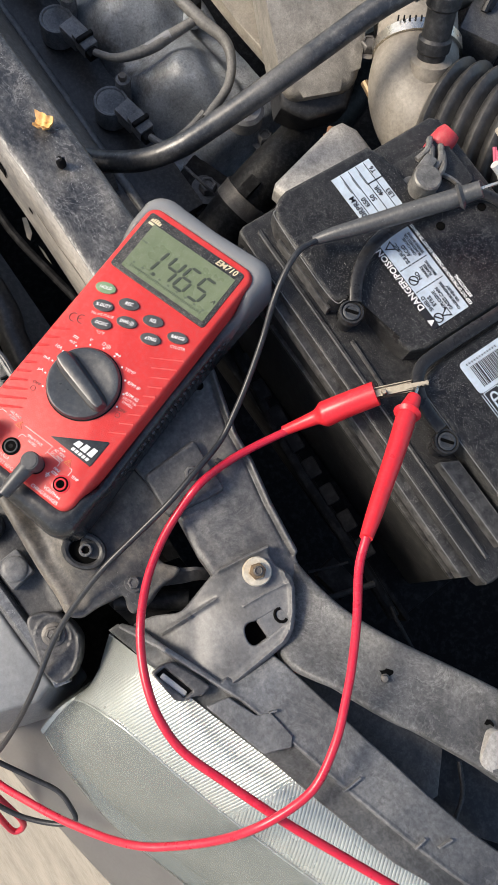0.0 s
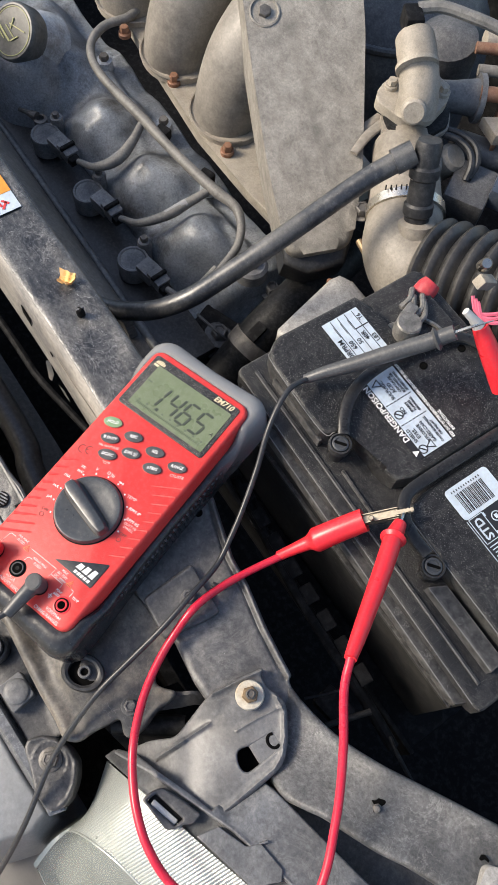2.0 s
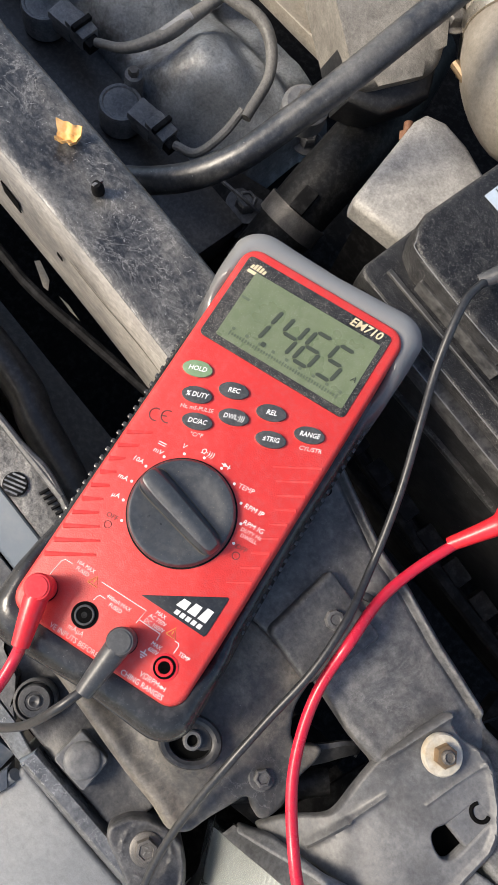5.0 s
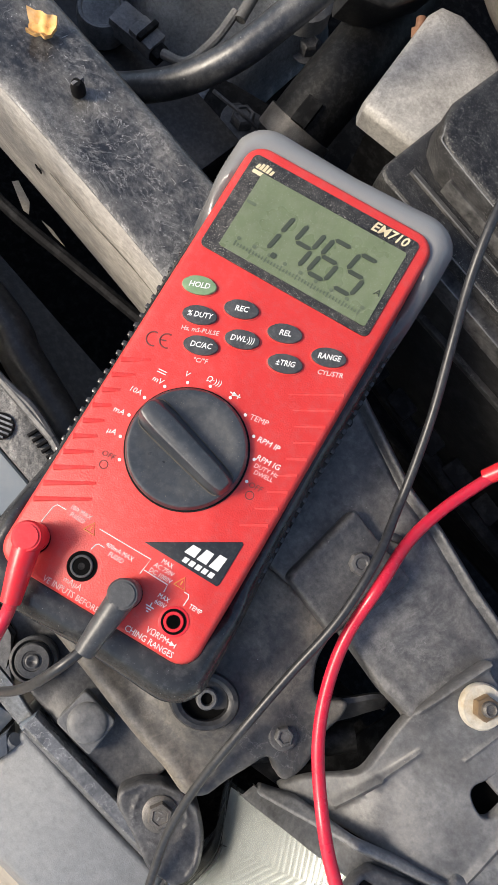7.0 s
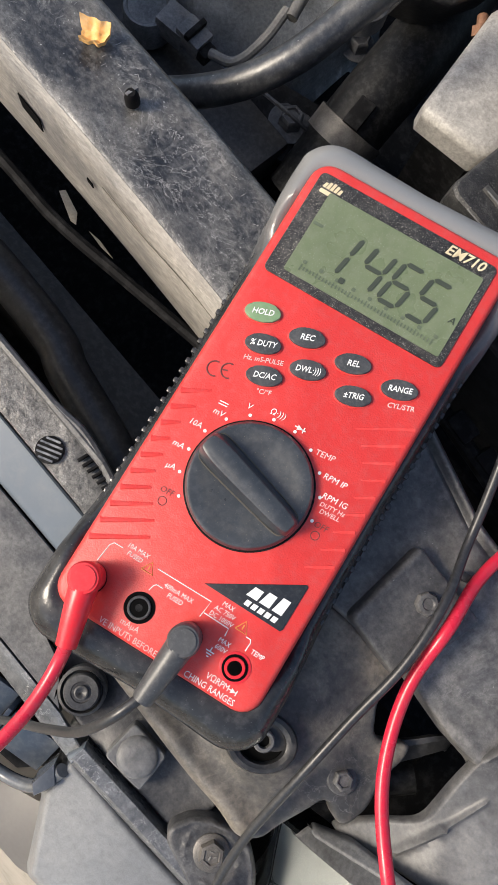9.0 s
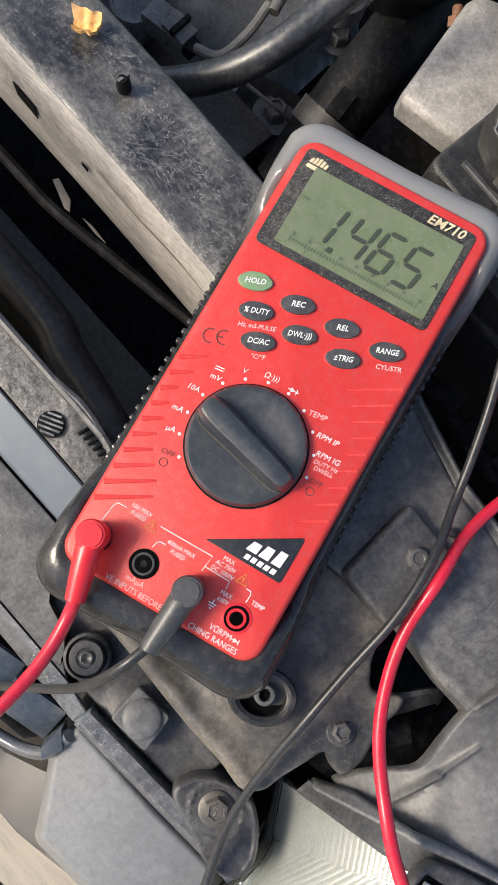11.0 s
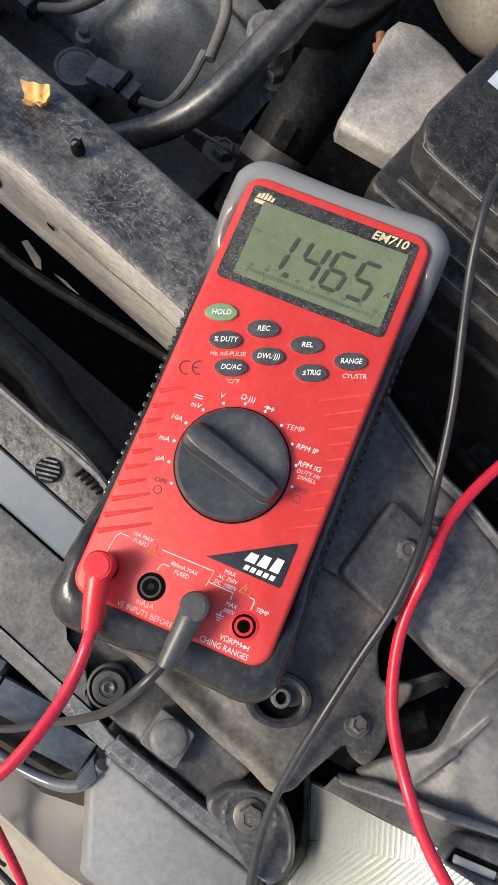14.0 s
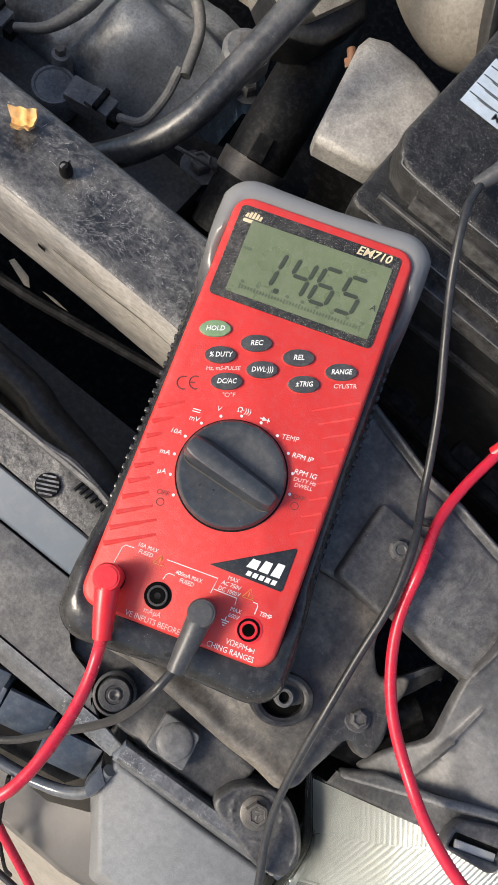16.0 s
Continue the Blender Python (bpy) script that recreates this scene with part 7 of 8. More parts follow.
    for U, V in ((-21.5, 83.6), (-16.8, 85.4)):
        P("mark_arc", tube_bm([at(U + 2.7 * math.cos(radians(a)), V + 2.7 * math.sin(radians(a)), 0.05) for a in range(85, 316, 20)], 0.00028, 6, 2), ink_grey)
    P("mark_bar", box_bm((0.0020, 0.0005, 0.0003), m=pose(*at(-18.0, 85.0, 0.1), 0, 0, 20)), ink_grey)
    # dial
    c = (10.4, 54.6)
    dial = P("dial", lathe_bm([(0.0222, 0.0), (0.0221, 0.0024), (0.0212, 0.0038), (0.0202, 0.0040), (0.0160, 0.0030), (0.0, 0.0026)], 64, Matrix.Translation(at(*c))), dial_mat, label="slate black rotary dial")
    P("dial_groove", lathe_bm([(0.0229, -0.0002), (0.0229, 0.0003), (0.0222, 0.0004)], 64, Matrix.Translation(at(*c))), shade_black, dial)
    ang = 164.4
    ptr = pointer_bm()
    bmesh.ops.transform(ptr, verts=ptr.verts, matrix=Matrix.Translation(at(*c)) @ Matrix.Rotation(radians(ang - 180), 4, 'Z'))
    P("pointer", ptr, dial_mat, dial, "raised pointer grip")
    turn_m = Matrix.Translation(at(*c)) @ Matrix.Rotation(radians(ang - 180), 4, 'Z')
    for s in (1, -1):
        P("seam_dirt", tube_bm([turn_m @ Vector(q) for q in ((-0.0195, s * 0.0050, 0.0041), (-0.0165, s * 0.0064, 0.0036), (0.0, s * 0.0060, 0.0031), (0.0170, s * 0.0052, 0.0036), (0.0198, s * 0.0040, 0.0041))], 0.00022, 6, 3), dirt_line, dial)
    for k in range(12):
        a = radians(219.4 - 19.77 * k)
        P("dial_dot", lathe_bm([(0.00062, 0.0), (0.00062, 0.0002), (0.0004, 0.00022)], 12, Matrix.Translation(at(c[0] + 24.6 * math.cos(a), c[1] + 24.6 * math.sin(a)))), ink_white)
    for text, U, V, mat, turn in (("OFF", -13.0, 38.3, ink_grey, 4), ("µA", -16.6, 46.4, ink_white, 10), ("mA", -18.2, 54.2, ink_white, 4), ("10A", -17.0, 63.6, ink_white, 4), ("mV", -12.0, 71.0, ink_white, 2), ("V", -3.9, 78.4, ink_white, 4), ("Ω·)))", 6.0, 81.2, ink_white, 8),
                                  ("TEMP", 27.4, 77.0, ink_pale, 8), ("RPM IP", 34.8, 71.2, ink_white, 4), ("RPM IG", 38.2, 65.2, ink_white, 4), ("OFF", 38.6, 55.2, ink_grey, 4)):
        lettering("lettering", text, 0.0021, at(U, V, 0.1), mat, t, turn, 0.15, 0.0)
    P("diode_sign", prism_bm(mm([(14.2, 79.8), (16.4, 80.7), (14.2, 81.6)]), 0.0, 0.0002), ink_white)
    P("diode_sign", box_bm((0.0042, 0.0004, 0.0002), at(15.3, 80.7, 0.1)), ink_white)
    P("diode_sign", box_bm((0.0004, 0.0020, 0.0002), at(16.6, 80.7, 0.1)), ink_white)
    for V in (74.6, 75.6):
        P("direct_current_sign", box_bm((0.0034, 0.00035, 0.0002), m=pose(*at(-12.2, V - 0.6, 0.1), 0, 0, 5)), ink_white)
    lettering("lettering", "DUTY Hz\nDWELL", 0.0016, at(39.0, 61.2, 0.1), ink_pale, t, 5, 0.15, 0.00002)
    for U, V in ((-12.6, 34.6), (38.4, 51.6)):
        P("off_ring", tube_bm([at(U + 1.5 * math.cos(radians(a)), V + 1.5 * math.sin(radians(a)), 0.05) for a in range(0, 361, 30)], 0.00016, 6, 2), ink_grey)
    # triangular plate with an emblem of plain shapes
    tri = P("name_plate", prism_bm(mm([(14.6, 18.4), (44.6, 18.0), (45.2, 19.0), (45.4, 35.4), (44.6, 36.0)]), -0.0004, 0.0004, 0.0002), plate_mat, label="black triangular name plate")
    for k, lo in enumerate((4.6, 4.4, 4.2)):
        u = 28.6 + 5.0 * k
        P("emblem_shape", prism_bm(mm([(u, 22.6), (u + lo - 0.4, 22.6), (u + lo + 0.2, 26.4 + 0.9 * k), (u + 1.5, 26.4 + 0.9 * k)]), 0.0004, 0.0006), ink_white, tri)
    for k in range(5):
        u = 29.4 + 2.6 * k
        P("emblem_shape", prism_bm(mm([(u, 19.4), (u + 1.9, 19.4), (u + 2.3, 21.4), (u + 0.4, 21.4)]), 0.0004, 0.0006), ink_white, tri)
    for a, b, w, h in ((41.0, -6.9, 3.4, 0.35), (42.6, -6.9, 0.35, 1.8)):
        P("diode_sign", box_bm((w / 1000, h / 1000, 0.0002), at(a, b, 0.1)), ink_white)
    P("diode_sign", prism_bm(mm([(40.6, -7.8), (42.4, -6.9), (40.6, -6.0)]), 0.0, 0.0002), ink_white)
    # input jacks
    for U, mat in ((-19.4, shade_black), (0.0, shade_black), (18.9, shade_black), (37.9, probe_red)):
        jack = P("jack", lathe_bm([(0.0054, -0.001), (0.0054, 0.0003), (0.0050, 0.0004), (0.0, 0.0004)], 28, Matrix.Translation(at(U, 0.0))), probe_red if mat is probe_red else hole_black, label="red rimmed jack" if mat is probe_red else "black jack")
        P("socket", lathe_bm([(0.0036, 0.0003), (0.0036, 0.0009), (0.0034, 0.0012), (0.0026, 0.0012), (0.0024, 0.0008), (0.0, 0.0008)] if mat is probe_red else [(0.0041, 0.0003), (0.0041, 0.0009), (0.0038, 0.0012), (0.0033, 0.0012), (0.0031, 0.0005), (0.0, 0.0005)], 24, Matrix.Translation(at(U, 0.0))), key_black if mat is shade_black else mat, jack)
        if mat is probe_red:
            P("ring", lathe_bm([(0.0045, 0.0004), (0.0045, 0.0006), (0.0, 0.0006)], 24, Matrix.Translation(at(U, 0.0))), hole_black, jack)
        P("bore", lathe_bm([(0.0024 if mat is probe_red else 0.0032, 0.0011 if mat is probe_red else 0.00085), (0.0, 0.0011 if mat is probe_red else 0.00085)] if mat is probe_red else [(0.0032, 0.0005), (0.0032, 0.00085), (0.0, 0.00085)], 20, Matrix.Translation(at(U, 0.0))), hole_black, jack)
        P("contact", lathe_bm([(0.0013, 0.00085), (0.0012, 0.0010), (0.0008, 0.0010), (0.0007, 0.0009), (0.0, 0.0009)], 16, Matrix.Translation(at(U, 0.0))), shade_black, jack)

    def line(*pts):
        P("guide_line", tube_bm([at(a, b, 0.05) for a, b in pts], 0.00020, 6, soft=False), ink_white)

    line((-20.8, 6.0), (-20.0, 12.6), (-19.0, 14.0), (-15.4, 14.1))
    line((-0.4, 6.6), (0.2, 8.8), (1.0, 9.6), (3.4, 9.6))
    line((-1.6, 14.3), (19.8, 14.4), (19.0, 8.2))
    line((19.6, 10.0), (29.4, 9.8), (29.6, 7.0))
    line((35.8, 10.6), (37.6, 10.6), (38.2, 9.6), (38.0, 6.4))
    for text, U, V, cap, mat in (("10A MAX\nFUSED", -10.4, 14.8, 0.0017, ink_white), ("400mA MAX\nFUSED", 8.8, 9.8, 0.0017, ink_white), ("MAX\nAC 750V\nDC 1000V", 25.6, 13.6, 0.0017, ink_white), ("MAX\n600V", 30.6, 4.0, 0.0017, ink_white),
                                 ("TEMP", 42.2, 7.4, 0.0017, ink_white), ("VΩRPM", 35.4, -6.9, 0.0022, ink_white), ("mAµA", 0.4, -6.7, 0.0022, ink_pale), ("VE INPUTS BEFORE", 1.8, -10.2, 0.0022, ink_pale), ("CHING RANGES", 34.0, -10.2, 0.0022, ink_white)):
        lettering("lettering", text, cap, at(U, V, 0.1), mat, t, 0, 0.1 if cap < 0.002 else 0.0, 0.0, width=0.86)
    for k, w in enumerate((3.2, 2.0, 0.9)):
        P("earth_sign", box_bm((w / 1000, 0.0004, 0.0002), at(28.0, 0.2 - 0.9 * k, 0.1)), ink_white)
    P("earth_sign", box_bm((0.0004, 0.0016, 0.0002), at(28.0, 1.0, 0.1)), ink_white)
    for U, V in ((-4.2, 13.0), (33.4, 12.8)):
        corners = [(U - 2.2, V - 1.6), (U + 2.2, V - 1.6), (U, V + 2.2), (U - 2.2, V - 1.6)]
        P("warning_sign", tube_bm([at(a, b, 0.05) for a, b in corners], 0.00022, 6, soft=False), ink_orange)
        P("warning_sign", box_bm((0.0004, 0.0016, 0.0002), at(U, V, 0.1)), ink_orange)
    return t


build_meter()


# ---- things: the engine ----
def build_engine():
    e = thing("valve_cover", "dusty black bulged valve cover with an oil filler", "engine cover", (-0.45, 0.08, 0.5))
    bm = bmesh.new()
    nx, ny = 150, 64
    x0, x1, y0, y1 = -0.74, -0.240, -0.004, 0.170

    def ramp(v, lo, hi):
        f = max(0.0, min(1.0, (v - lo) / (hi - lo)))
        return f * f * (3 - 2 * f)

    grid = []
    for j in range(ny + 1):
        row = []
        for i in range(nx + 1):
            x, y = x0 + (x1 - x0) * i / nx, y0 + (y1 - y0) * j / ny
            z = 0.522 + 0.030 * ramp(y, 0.036, 0.052) + 0.034 * ramp(y, 0.050, 0.115) - 0.010 * ramp(y, 0.132, 0.142)
            lobe = 0.0
            for cx in (-0.610, -0.515, -0.420, -0.325):
                d = ((x - cx - 0.30 * (y - 0.08)) / 0.037) ** 2
                lobe += math.exp(-d ** 1.4)
            z += 0.040 * min(1.0, lobe) * ramp(y, 0.036, 0.066) * (1 - 0.70 * ramp(y, 0.085, 0.135))
            z = max(z, 0.522 + 0.096 * math.exp(-((x + 0.665) / 0.100) ** 4 - ((y - 0.078) / 0.078) ** 4))
            z = max(z, 0.540 + 0.094 * math.exp(-(((x + 0.620) ** 2 + (y - 0.052) ** 2) / 0.047 ** 2) ** 2))
            edge = min((y1 - y) / 0.008, (x1 - x) / 0.018, 1.0)
            z -= 0.05 * (1 - max(0.0, edge)) ** 2
            z += 0.0085 * noise.noise(Vector((x * 24, y * 24, 0))) + 0.0016 * noise.noise(Vector((x * 70, y * 70, 5)))
            row.append(bm.verts.new((x, y, z)))
        grid.append(row)
    for a, b in zip(grid, grid[1:]):
        for i in range(nx):
            bm.faces.new((a[i], a[i + 1], b[i + 1], b[i]))
    bmesh.ops.solidify(bm, geom=bm.faces[:], thickness=0.004)
    part("cover", bm, cover_mat, e, smooth=60)
    part("rail", tube_bm([(-0.74, -0.006, 0.566), (-0.50, -0.004, 0.566), (-0.24, -0.004, 0.562)], 0.005, 12), shroud_mat, e)
    part("coil_channel", box_bm((0.52, 0.076, 0.03), (-0.475, 0.012, 0.548), 0.004), rubber_black, e, "black coil channel")
    for x, y in ((-0.585, 0.133), (-0.468, 0.142), (-0.372, 0.140)):
        boss = part("boss", lathe_bm([(0.010, 0.590), (0.009, 0.604), (0.0, 0.605)], 18, Matrix.Translation((x, y, 0))), cover_mat, e)
        part("bolt", hex_bm(0.0055, 0.006, pose(x, y, 0.605)), bolt_mat, boss)
    capo = thing("oil_filler_cap", "black oil filler cap with faded yellow print", "oil cap", (-0.605, 0.05, 0.62))
    cm = along((-0.6272, 0.0620, 0.632), (-0.5957, -0.0745, 0.776)) @ Matrix.Rotation(radians(-60), 4, 'Z') @ Matrix.Diagonal((0.98, 0.98, 1.1, 1))
    part("cap", lathe_bm([(0.030, 0.0), (0.0315, 0.004), (0.0315, 0.018), (0.0306, 0.0205), (0.0290, 0.0222), (0.0270, 0.0224), (0.0264, 0.0216), (0.0, 0.0218)], 40, cm), cap_mat, capo)
    part("ring", lathe_bm([(0.0258, 0.0214), (0.0258, 0.0222), (0.0250, 0.0222), (0.0250, 0.0214)], 40, cm), ink_yellow, capo, "faded yellow ring")
    for x, y, w, h, a in ((-0.003, 0.008, 0.024, 0.0012, 25), (0.008, 0.004, 0.012, 0.0012, 70), (-0.008, 0.001, 0.012, 0.0012, -60), (0.0, -0.002, 0.018, 0.0012, 0), (0.0, -0.011, 0.026, 0.0022, 0), (0.0, -0.016, 0.018, 0.0014, 0)):
        part("print", box_bm((w, h, 0.0006), m=cm @ pose(x, y, 0.0226, 0, 0, a + 40)), ink_yellow, capo)
    part("neck", lathe_bm([(0.036, -0.03), (0.032, -0.006), (0.029, 0.0)], 32, cm), cover_mat, capo)
    lever = part("lever", tube_bm([(-0.585, 0.020, 0.585), (-0.572, 0.024, 0.590), (-0.560, 0.030, 0.590)], [0.0022, 0.0030, 0.0060], 10), bolt_mat, e, "small bare metal lever")
    part("lever_eye", lathe_bm([(0.0075, 0.580), (0.0075, 0.590), (0.0045, 0.591), (0.0040, 0.586), (0.0, 0.586)], 16, Matrix.Translation((-0.556, 0.032, 0))), bolt_mat, lever)
    # coils
    def build_coil(x, y):
        c = thing("ignition_coil", "dusty black ignition coil with plugged connector", "ignition coil", (x, y, 0.57), group="coils on the valve cover")
        part("lid", lathe_bm([(0.0168, 0.566), (0.0172, 0.585), (0.0160, 0.5885), (0.0140, 0.5885), (0.0130, 0.5875), (0.0, 0.5885)], 30, Matrix.Translation((x, y, 0))), coil_mat, c)
        part("arm", box_bm((0.022, 0.019, 0.016), bevel=0.002, m=pose(x + 0.021, y + 0.007, 0.586, 0, 4, 12)), coil_mat, c)
        con = part("connector", box_bm((0.020, 0.016, 0.014), bevel=0.0015, m=pose(x + 0.037, y + 0.009, 0.590, 0, 6, 6)), coil_mat, c)
        part("latch", box_bm((0.004, 0.018, 0.005), bevel=0.0008, m=pose(x + 0.038, y + 0.009, 0.5985, 0, 6, 6)), shade_black, con)
        part("nose", box_bm((0.010, 0.012, 0.010), bevel=0.002, m=pose(x + 0.049, y + 0.009, 0.588, 0, 6, 6)), shade_black, con)
        ear = part("ear", lathe_bm([(0.0075, 0.560), (0.0075, 0.592), (0.0068, 0.5945), (0.0, 0.595)], 18, Matrix.Translation((x - 0.010, y + 0.020, 0))), coil_mat, c)
        part("bolt", hex_bm(0.0042, 0.006, pose(x - 0.010, y + 0.020, 0.594)), bolt_mat, ear)
        return c
    for x, y in ((-0.5355, 0.027), (-0.4405, 0.028), (-0.3385, 0.0245)):
        build_coil(x, y)
    # harness
    h = thing("wiring_harness", "dusty wiring loom lying over the valve cover", "wiring loom", (-0.45, 0.12, 0.62))
    part("trunk", tube_bm([(-0.66, 0.235, 0.640), (-0.605, 0.190, 0.632), (-0.603, 0.146, 0.630), (-0.582, 0.117, 0.630), (-0.539, 0.106, 0.630), (-0.464, 0.114, 0.628), (-0.402, 0.118, 0.630), (-0.345, 0.126, 0.630), (-0.308, 0.134, 0.628), (-0.278, 0.116, 0.622), (-0.262, 0.080, 0.615)], [0.0050, 0.0052, 0.0050, 0.0047, 0.0047, 0.0060, 0.0050, 0.0062, 0.0050, 0.0042, 0.0040], 12), loom, h)
    part("branch", tube_bm([(-0.462, 0.113, 0.626), (-0.450, 0.092, 0.618), (-0.442, 0.068, 0.612), (-0.452, 0.046, 0.604), (-0.478, 0.038, 0.592)], [0.0042, 0.0048, 0.0062, 0.0058, 0.0040, 0.0034], 12), loom, h)
    part("branch", tube_bm([(-0.345, 0.126, 0.628), (-0.348, 0.100, 0.620), (-0.350, 0.074, 0.614), (-0.362, 0.048, 0.606), (-0.386, 0.038, 0.594)], [0.0042, 0.0050, 0.0056, 0.0050, 0.0038, 0.0034], 12), loom, h)
    part("branch", tube_bm([(-0.268, 0.082, 0.615), (-0.264, 0.060, 0.608), (-0.268, 0.040, 0.598), (-0.285, 0.034, 0.592)], 0.0034, 10), loom, h)
    part("tape", tube_bm([(-0.3485, 0.098, 0.620), (-0.3505, 0.072, 0.6135)], 0.0052, 12), tape_mat, h, "grey tape wrap")
    part("tape", tube_bm([(-0.445, 0.078, 0.6145), (-0.4445, 0.060, 0.6095)], 0.0050, 12), tape_mat, h, "grey tape wrap")
    for x, y in ((-0.440, 0.125), (-0.365, 0.133)):
        part("clip", box_bm((0.016, 0.012, 0.014), bevel=0.003, m=pose(x, y, 0.622, 0, 0, 20)), shade_black, h)

    # intake: lower flange, runners, cover
    i = thing("intake_manifold", "tan dusty intake manifold with rounded runners", "engine part", (-0.45, 0.22, 0.6))
    part("flange", sheet_bm([(-0.72, 0.178, 0.618), (-0.60, 0.178, 0.618), (-0.425, 0.160, 0.618), (-0.335, 0.162, 0.618), (-0.270, 0.168, 0.616), (-0.265, 0.30, 0.616), (-0.72, 0.32, 0.618)], 0.014, 0.002), tan_mat, i)
    for x in (-0.636, -0.533, -0.428):
        foot = [(x + 0.034 * math.cos(a) * 1.3, 0.200 + 0.040 * math.sin(a)) for a in (2 * math.pi * k / 28 for k in range(28))]
        lipb = part("gasket_lip", prism_bm(foot, 0.617, 0.624, 0.002), tan_mat, i)
        run = tube_bm([(x, 0.198, 0.612), (x - 0.002, 0.206, 0.650), (x - 0.004, 0.228, 0.690), (x - 0.006, 0.270, 0.722), (x - 0.008, 0.330, 0.735)], [0.036, 0.038, 0.041, 0.043, 0.044], 24, up=(0, 1, 0))
        part("runner", run, runner_mat, i, "rounded tan runner")
        part("lip_wire", tube_bm([(px, py, 0.625) for px, py in foot[14:]], 0.0016, 6, 2), duct_mat, lipb)
    for x, y in ((-0.592, 0.166), (-0.385, 0.172), (-0.500, 0.176)):
        part("bolt", joined(lathe_bm([(0.0075, 0.618), (0.0075, 0.622), (0.0065, 0.623)], 18, Matrix.Translation((x, y, 0))), hex_bm(0.0052, 0.008, pose(x, y, 0.622))), rust, i, "rusty flange bolt")
    # tapered dust-coated cover with rounded rim
    cov = thing("intake_cover", "dust coated tapered plastic intake cover", "engine cover", (-0.3, 0.2, 0.68))
    a3, w3 = Vector((-0.2735, 0.147, 0.124)).normalized(), Vector((0.53, 0.85, 0)).normalized()
    n3 = w3.cross(a3).normalized()
    w3 = a3.cross(n3).normalized() if n3.z > 0 else n3.cross(a3).normalized()
    if n3.z < 0:
        n3 = -n3
    o3 = Vector((-0.180, 0.139, 0.674))
    frame_m = Matrix((a3, w3, n3)).transposed().to_4x4()
    frame_m.translation = o3
    out = [(0.014, -0.030), (0.100, -0.043), (0.200, -0.052), (0.330, -0.060), (0.40, -0.064), (0.40, 0.056), (0.330, 0.058), (0.225, 0.058), (0.100, 0.047), (0.022, 0.032)]
    part("shell", prism_bm(soften(out, 0.016, 5), -0.060, 0.0, 0.010, 5, frame_m), plenum_mat, cov, smooth=50)
    # Same plastic as the shell; black puts its shade into the colour.
    part("end_wall", prism_bm([(0.001, -0.010), (0.012, -0.032), (0.060, -0.036), (0.060, 0.036), (0.030, 0.034), (0.009, 0.026)], -0.060, -0.012, 0.006, 3, frame_m), rubber_black, cov, "less dusty end of the cover with painted shade", smooth=50)
    part("well", lathe_bm([(0.0145, -0.001), (0.0145, 0.0012), (0.0132, 0.0016), (0.0118, -0.0004), (0.0, -0.0004)], 28, frame_m @ Matrix.Translation((0.243, -0.036, 0.0))), plenum_mat, cov)
    part("bolt", hex_bm(0.0062, 0.005, frame_m @ Matrix.Translation((0.243, -0.036, -0.001))), bolt_mat, cov)
    lug = part("lug", lathe_bm([(0.016, 0.655), (0.016, 0.668), (0.013, 0.671), (0.0, 0.671)], 22, Matrix.Translation((-0.222, 0.090, 0))), grey_panel, cov)
    part("bolt", hex_bm(0.0075, 0.006, pose(-0.222, 0.090, 0.671)), bolt_mat, lug)

    # throttle, duct and bellows
    d = thing("air_intake_duct", "dusty rubber intake duct with ribbed bellows and worm clamp", "air duct", (-0.14, 0.2, 0.7))
    part("duct", tube_bm([(-0.232, 0.268, 0.712), (-0.205, 0.248, 0.712), (-0.172, 0.222, 0.708), (-0.150, 0.206, 0.700), (-0.124, 0.201, 0.696), (-0.098, 0.209, 0.701)], [0.030, 0.031, 0.034, 0.038, 0.041, 0.038], 28), duct_mat, d, "tan dusty elbow")
    part("clamp_band", tube_bm([(-0.1760, 0.2255, 0.7090), (-0.1690, 0.2200, 0.7080)], 0.0362, 32, soft=False), steel, d, "steel worm clamp")
    for k in range(6):
        part("clamp_slot", box_bm((0.0012, 0.0050, 0.0010), m=pose(-0.1890 + 0.0030 * k, 0.2045 + 0.0030 * k, 0.7385 + 0.0014 * k, 0, 0, 45)), shade_black, d)
    c0, c1 = Vector((-0.124, 0.203, 0.694)), Vector((0.057, 0.267, 0.764))
    pts, rad = [], []
    for k in range(14 * 8 + 1):
        s = k / (14 * 8)
        pts.append(c0 + (c1 - c0) * s)
        rad.append(0.0446 + 0.0078 * abs(math.cos(math.pi * s * 14)) + 0.004 * s)
    rad = [q * (0.78 + 0.22 * min(1.0, k / 9)) for k, q in enumerate(rad)]
    part("bellows", tube_bm(pts, rad, 36, soft=False), bellows_mat, d, "black ribbed bellows")
    th = thing("throttle_body", "dusty cast throttle body with air valve on top", "engine part", (-0.23, 0.27, 0.7))
    part("body", joined(prism_bm(soften([(-0.2470, 0.2480), (-0.2500, 0.2600), (-0.2270, 0.3000), (-0.2110, 0.2990), (-0.1850, 0.2720), (-0.2150, 0.2240)], 0.008), 0.665, 0.7215, 0.005, 3), box_bm((0.014, 0.130, 0.100), bevel=0.006, m=pose(-0.225, 0.268, 0.690, 0, 0, 40))), runner_mat, th, smooth=50)
    gasket = [(-0.2600, 0.2560), (-0.2438, 0.2500), (-0.2300, 0.2560), (-0.2160, 0.2809), (-0.2170, 0.3000), (-0.2318, 0.3150), (-0.2600, 0.3000), (-0.2700, 0.2760)]
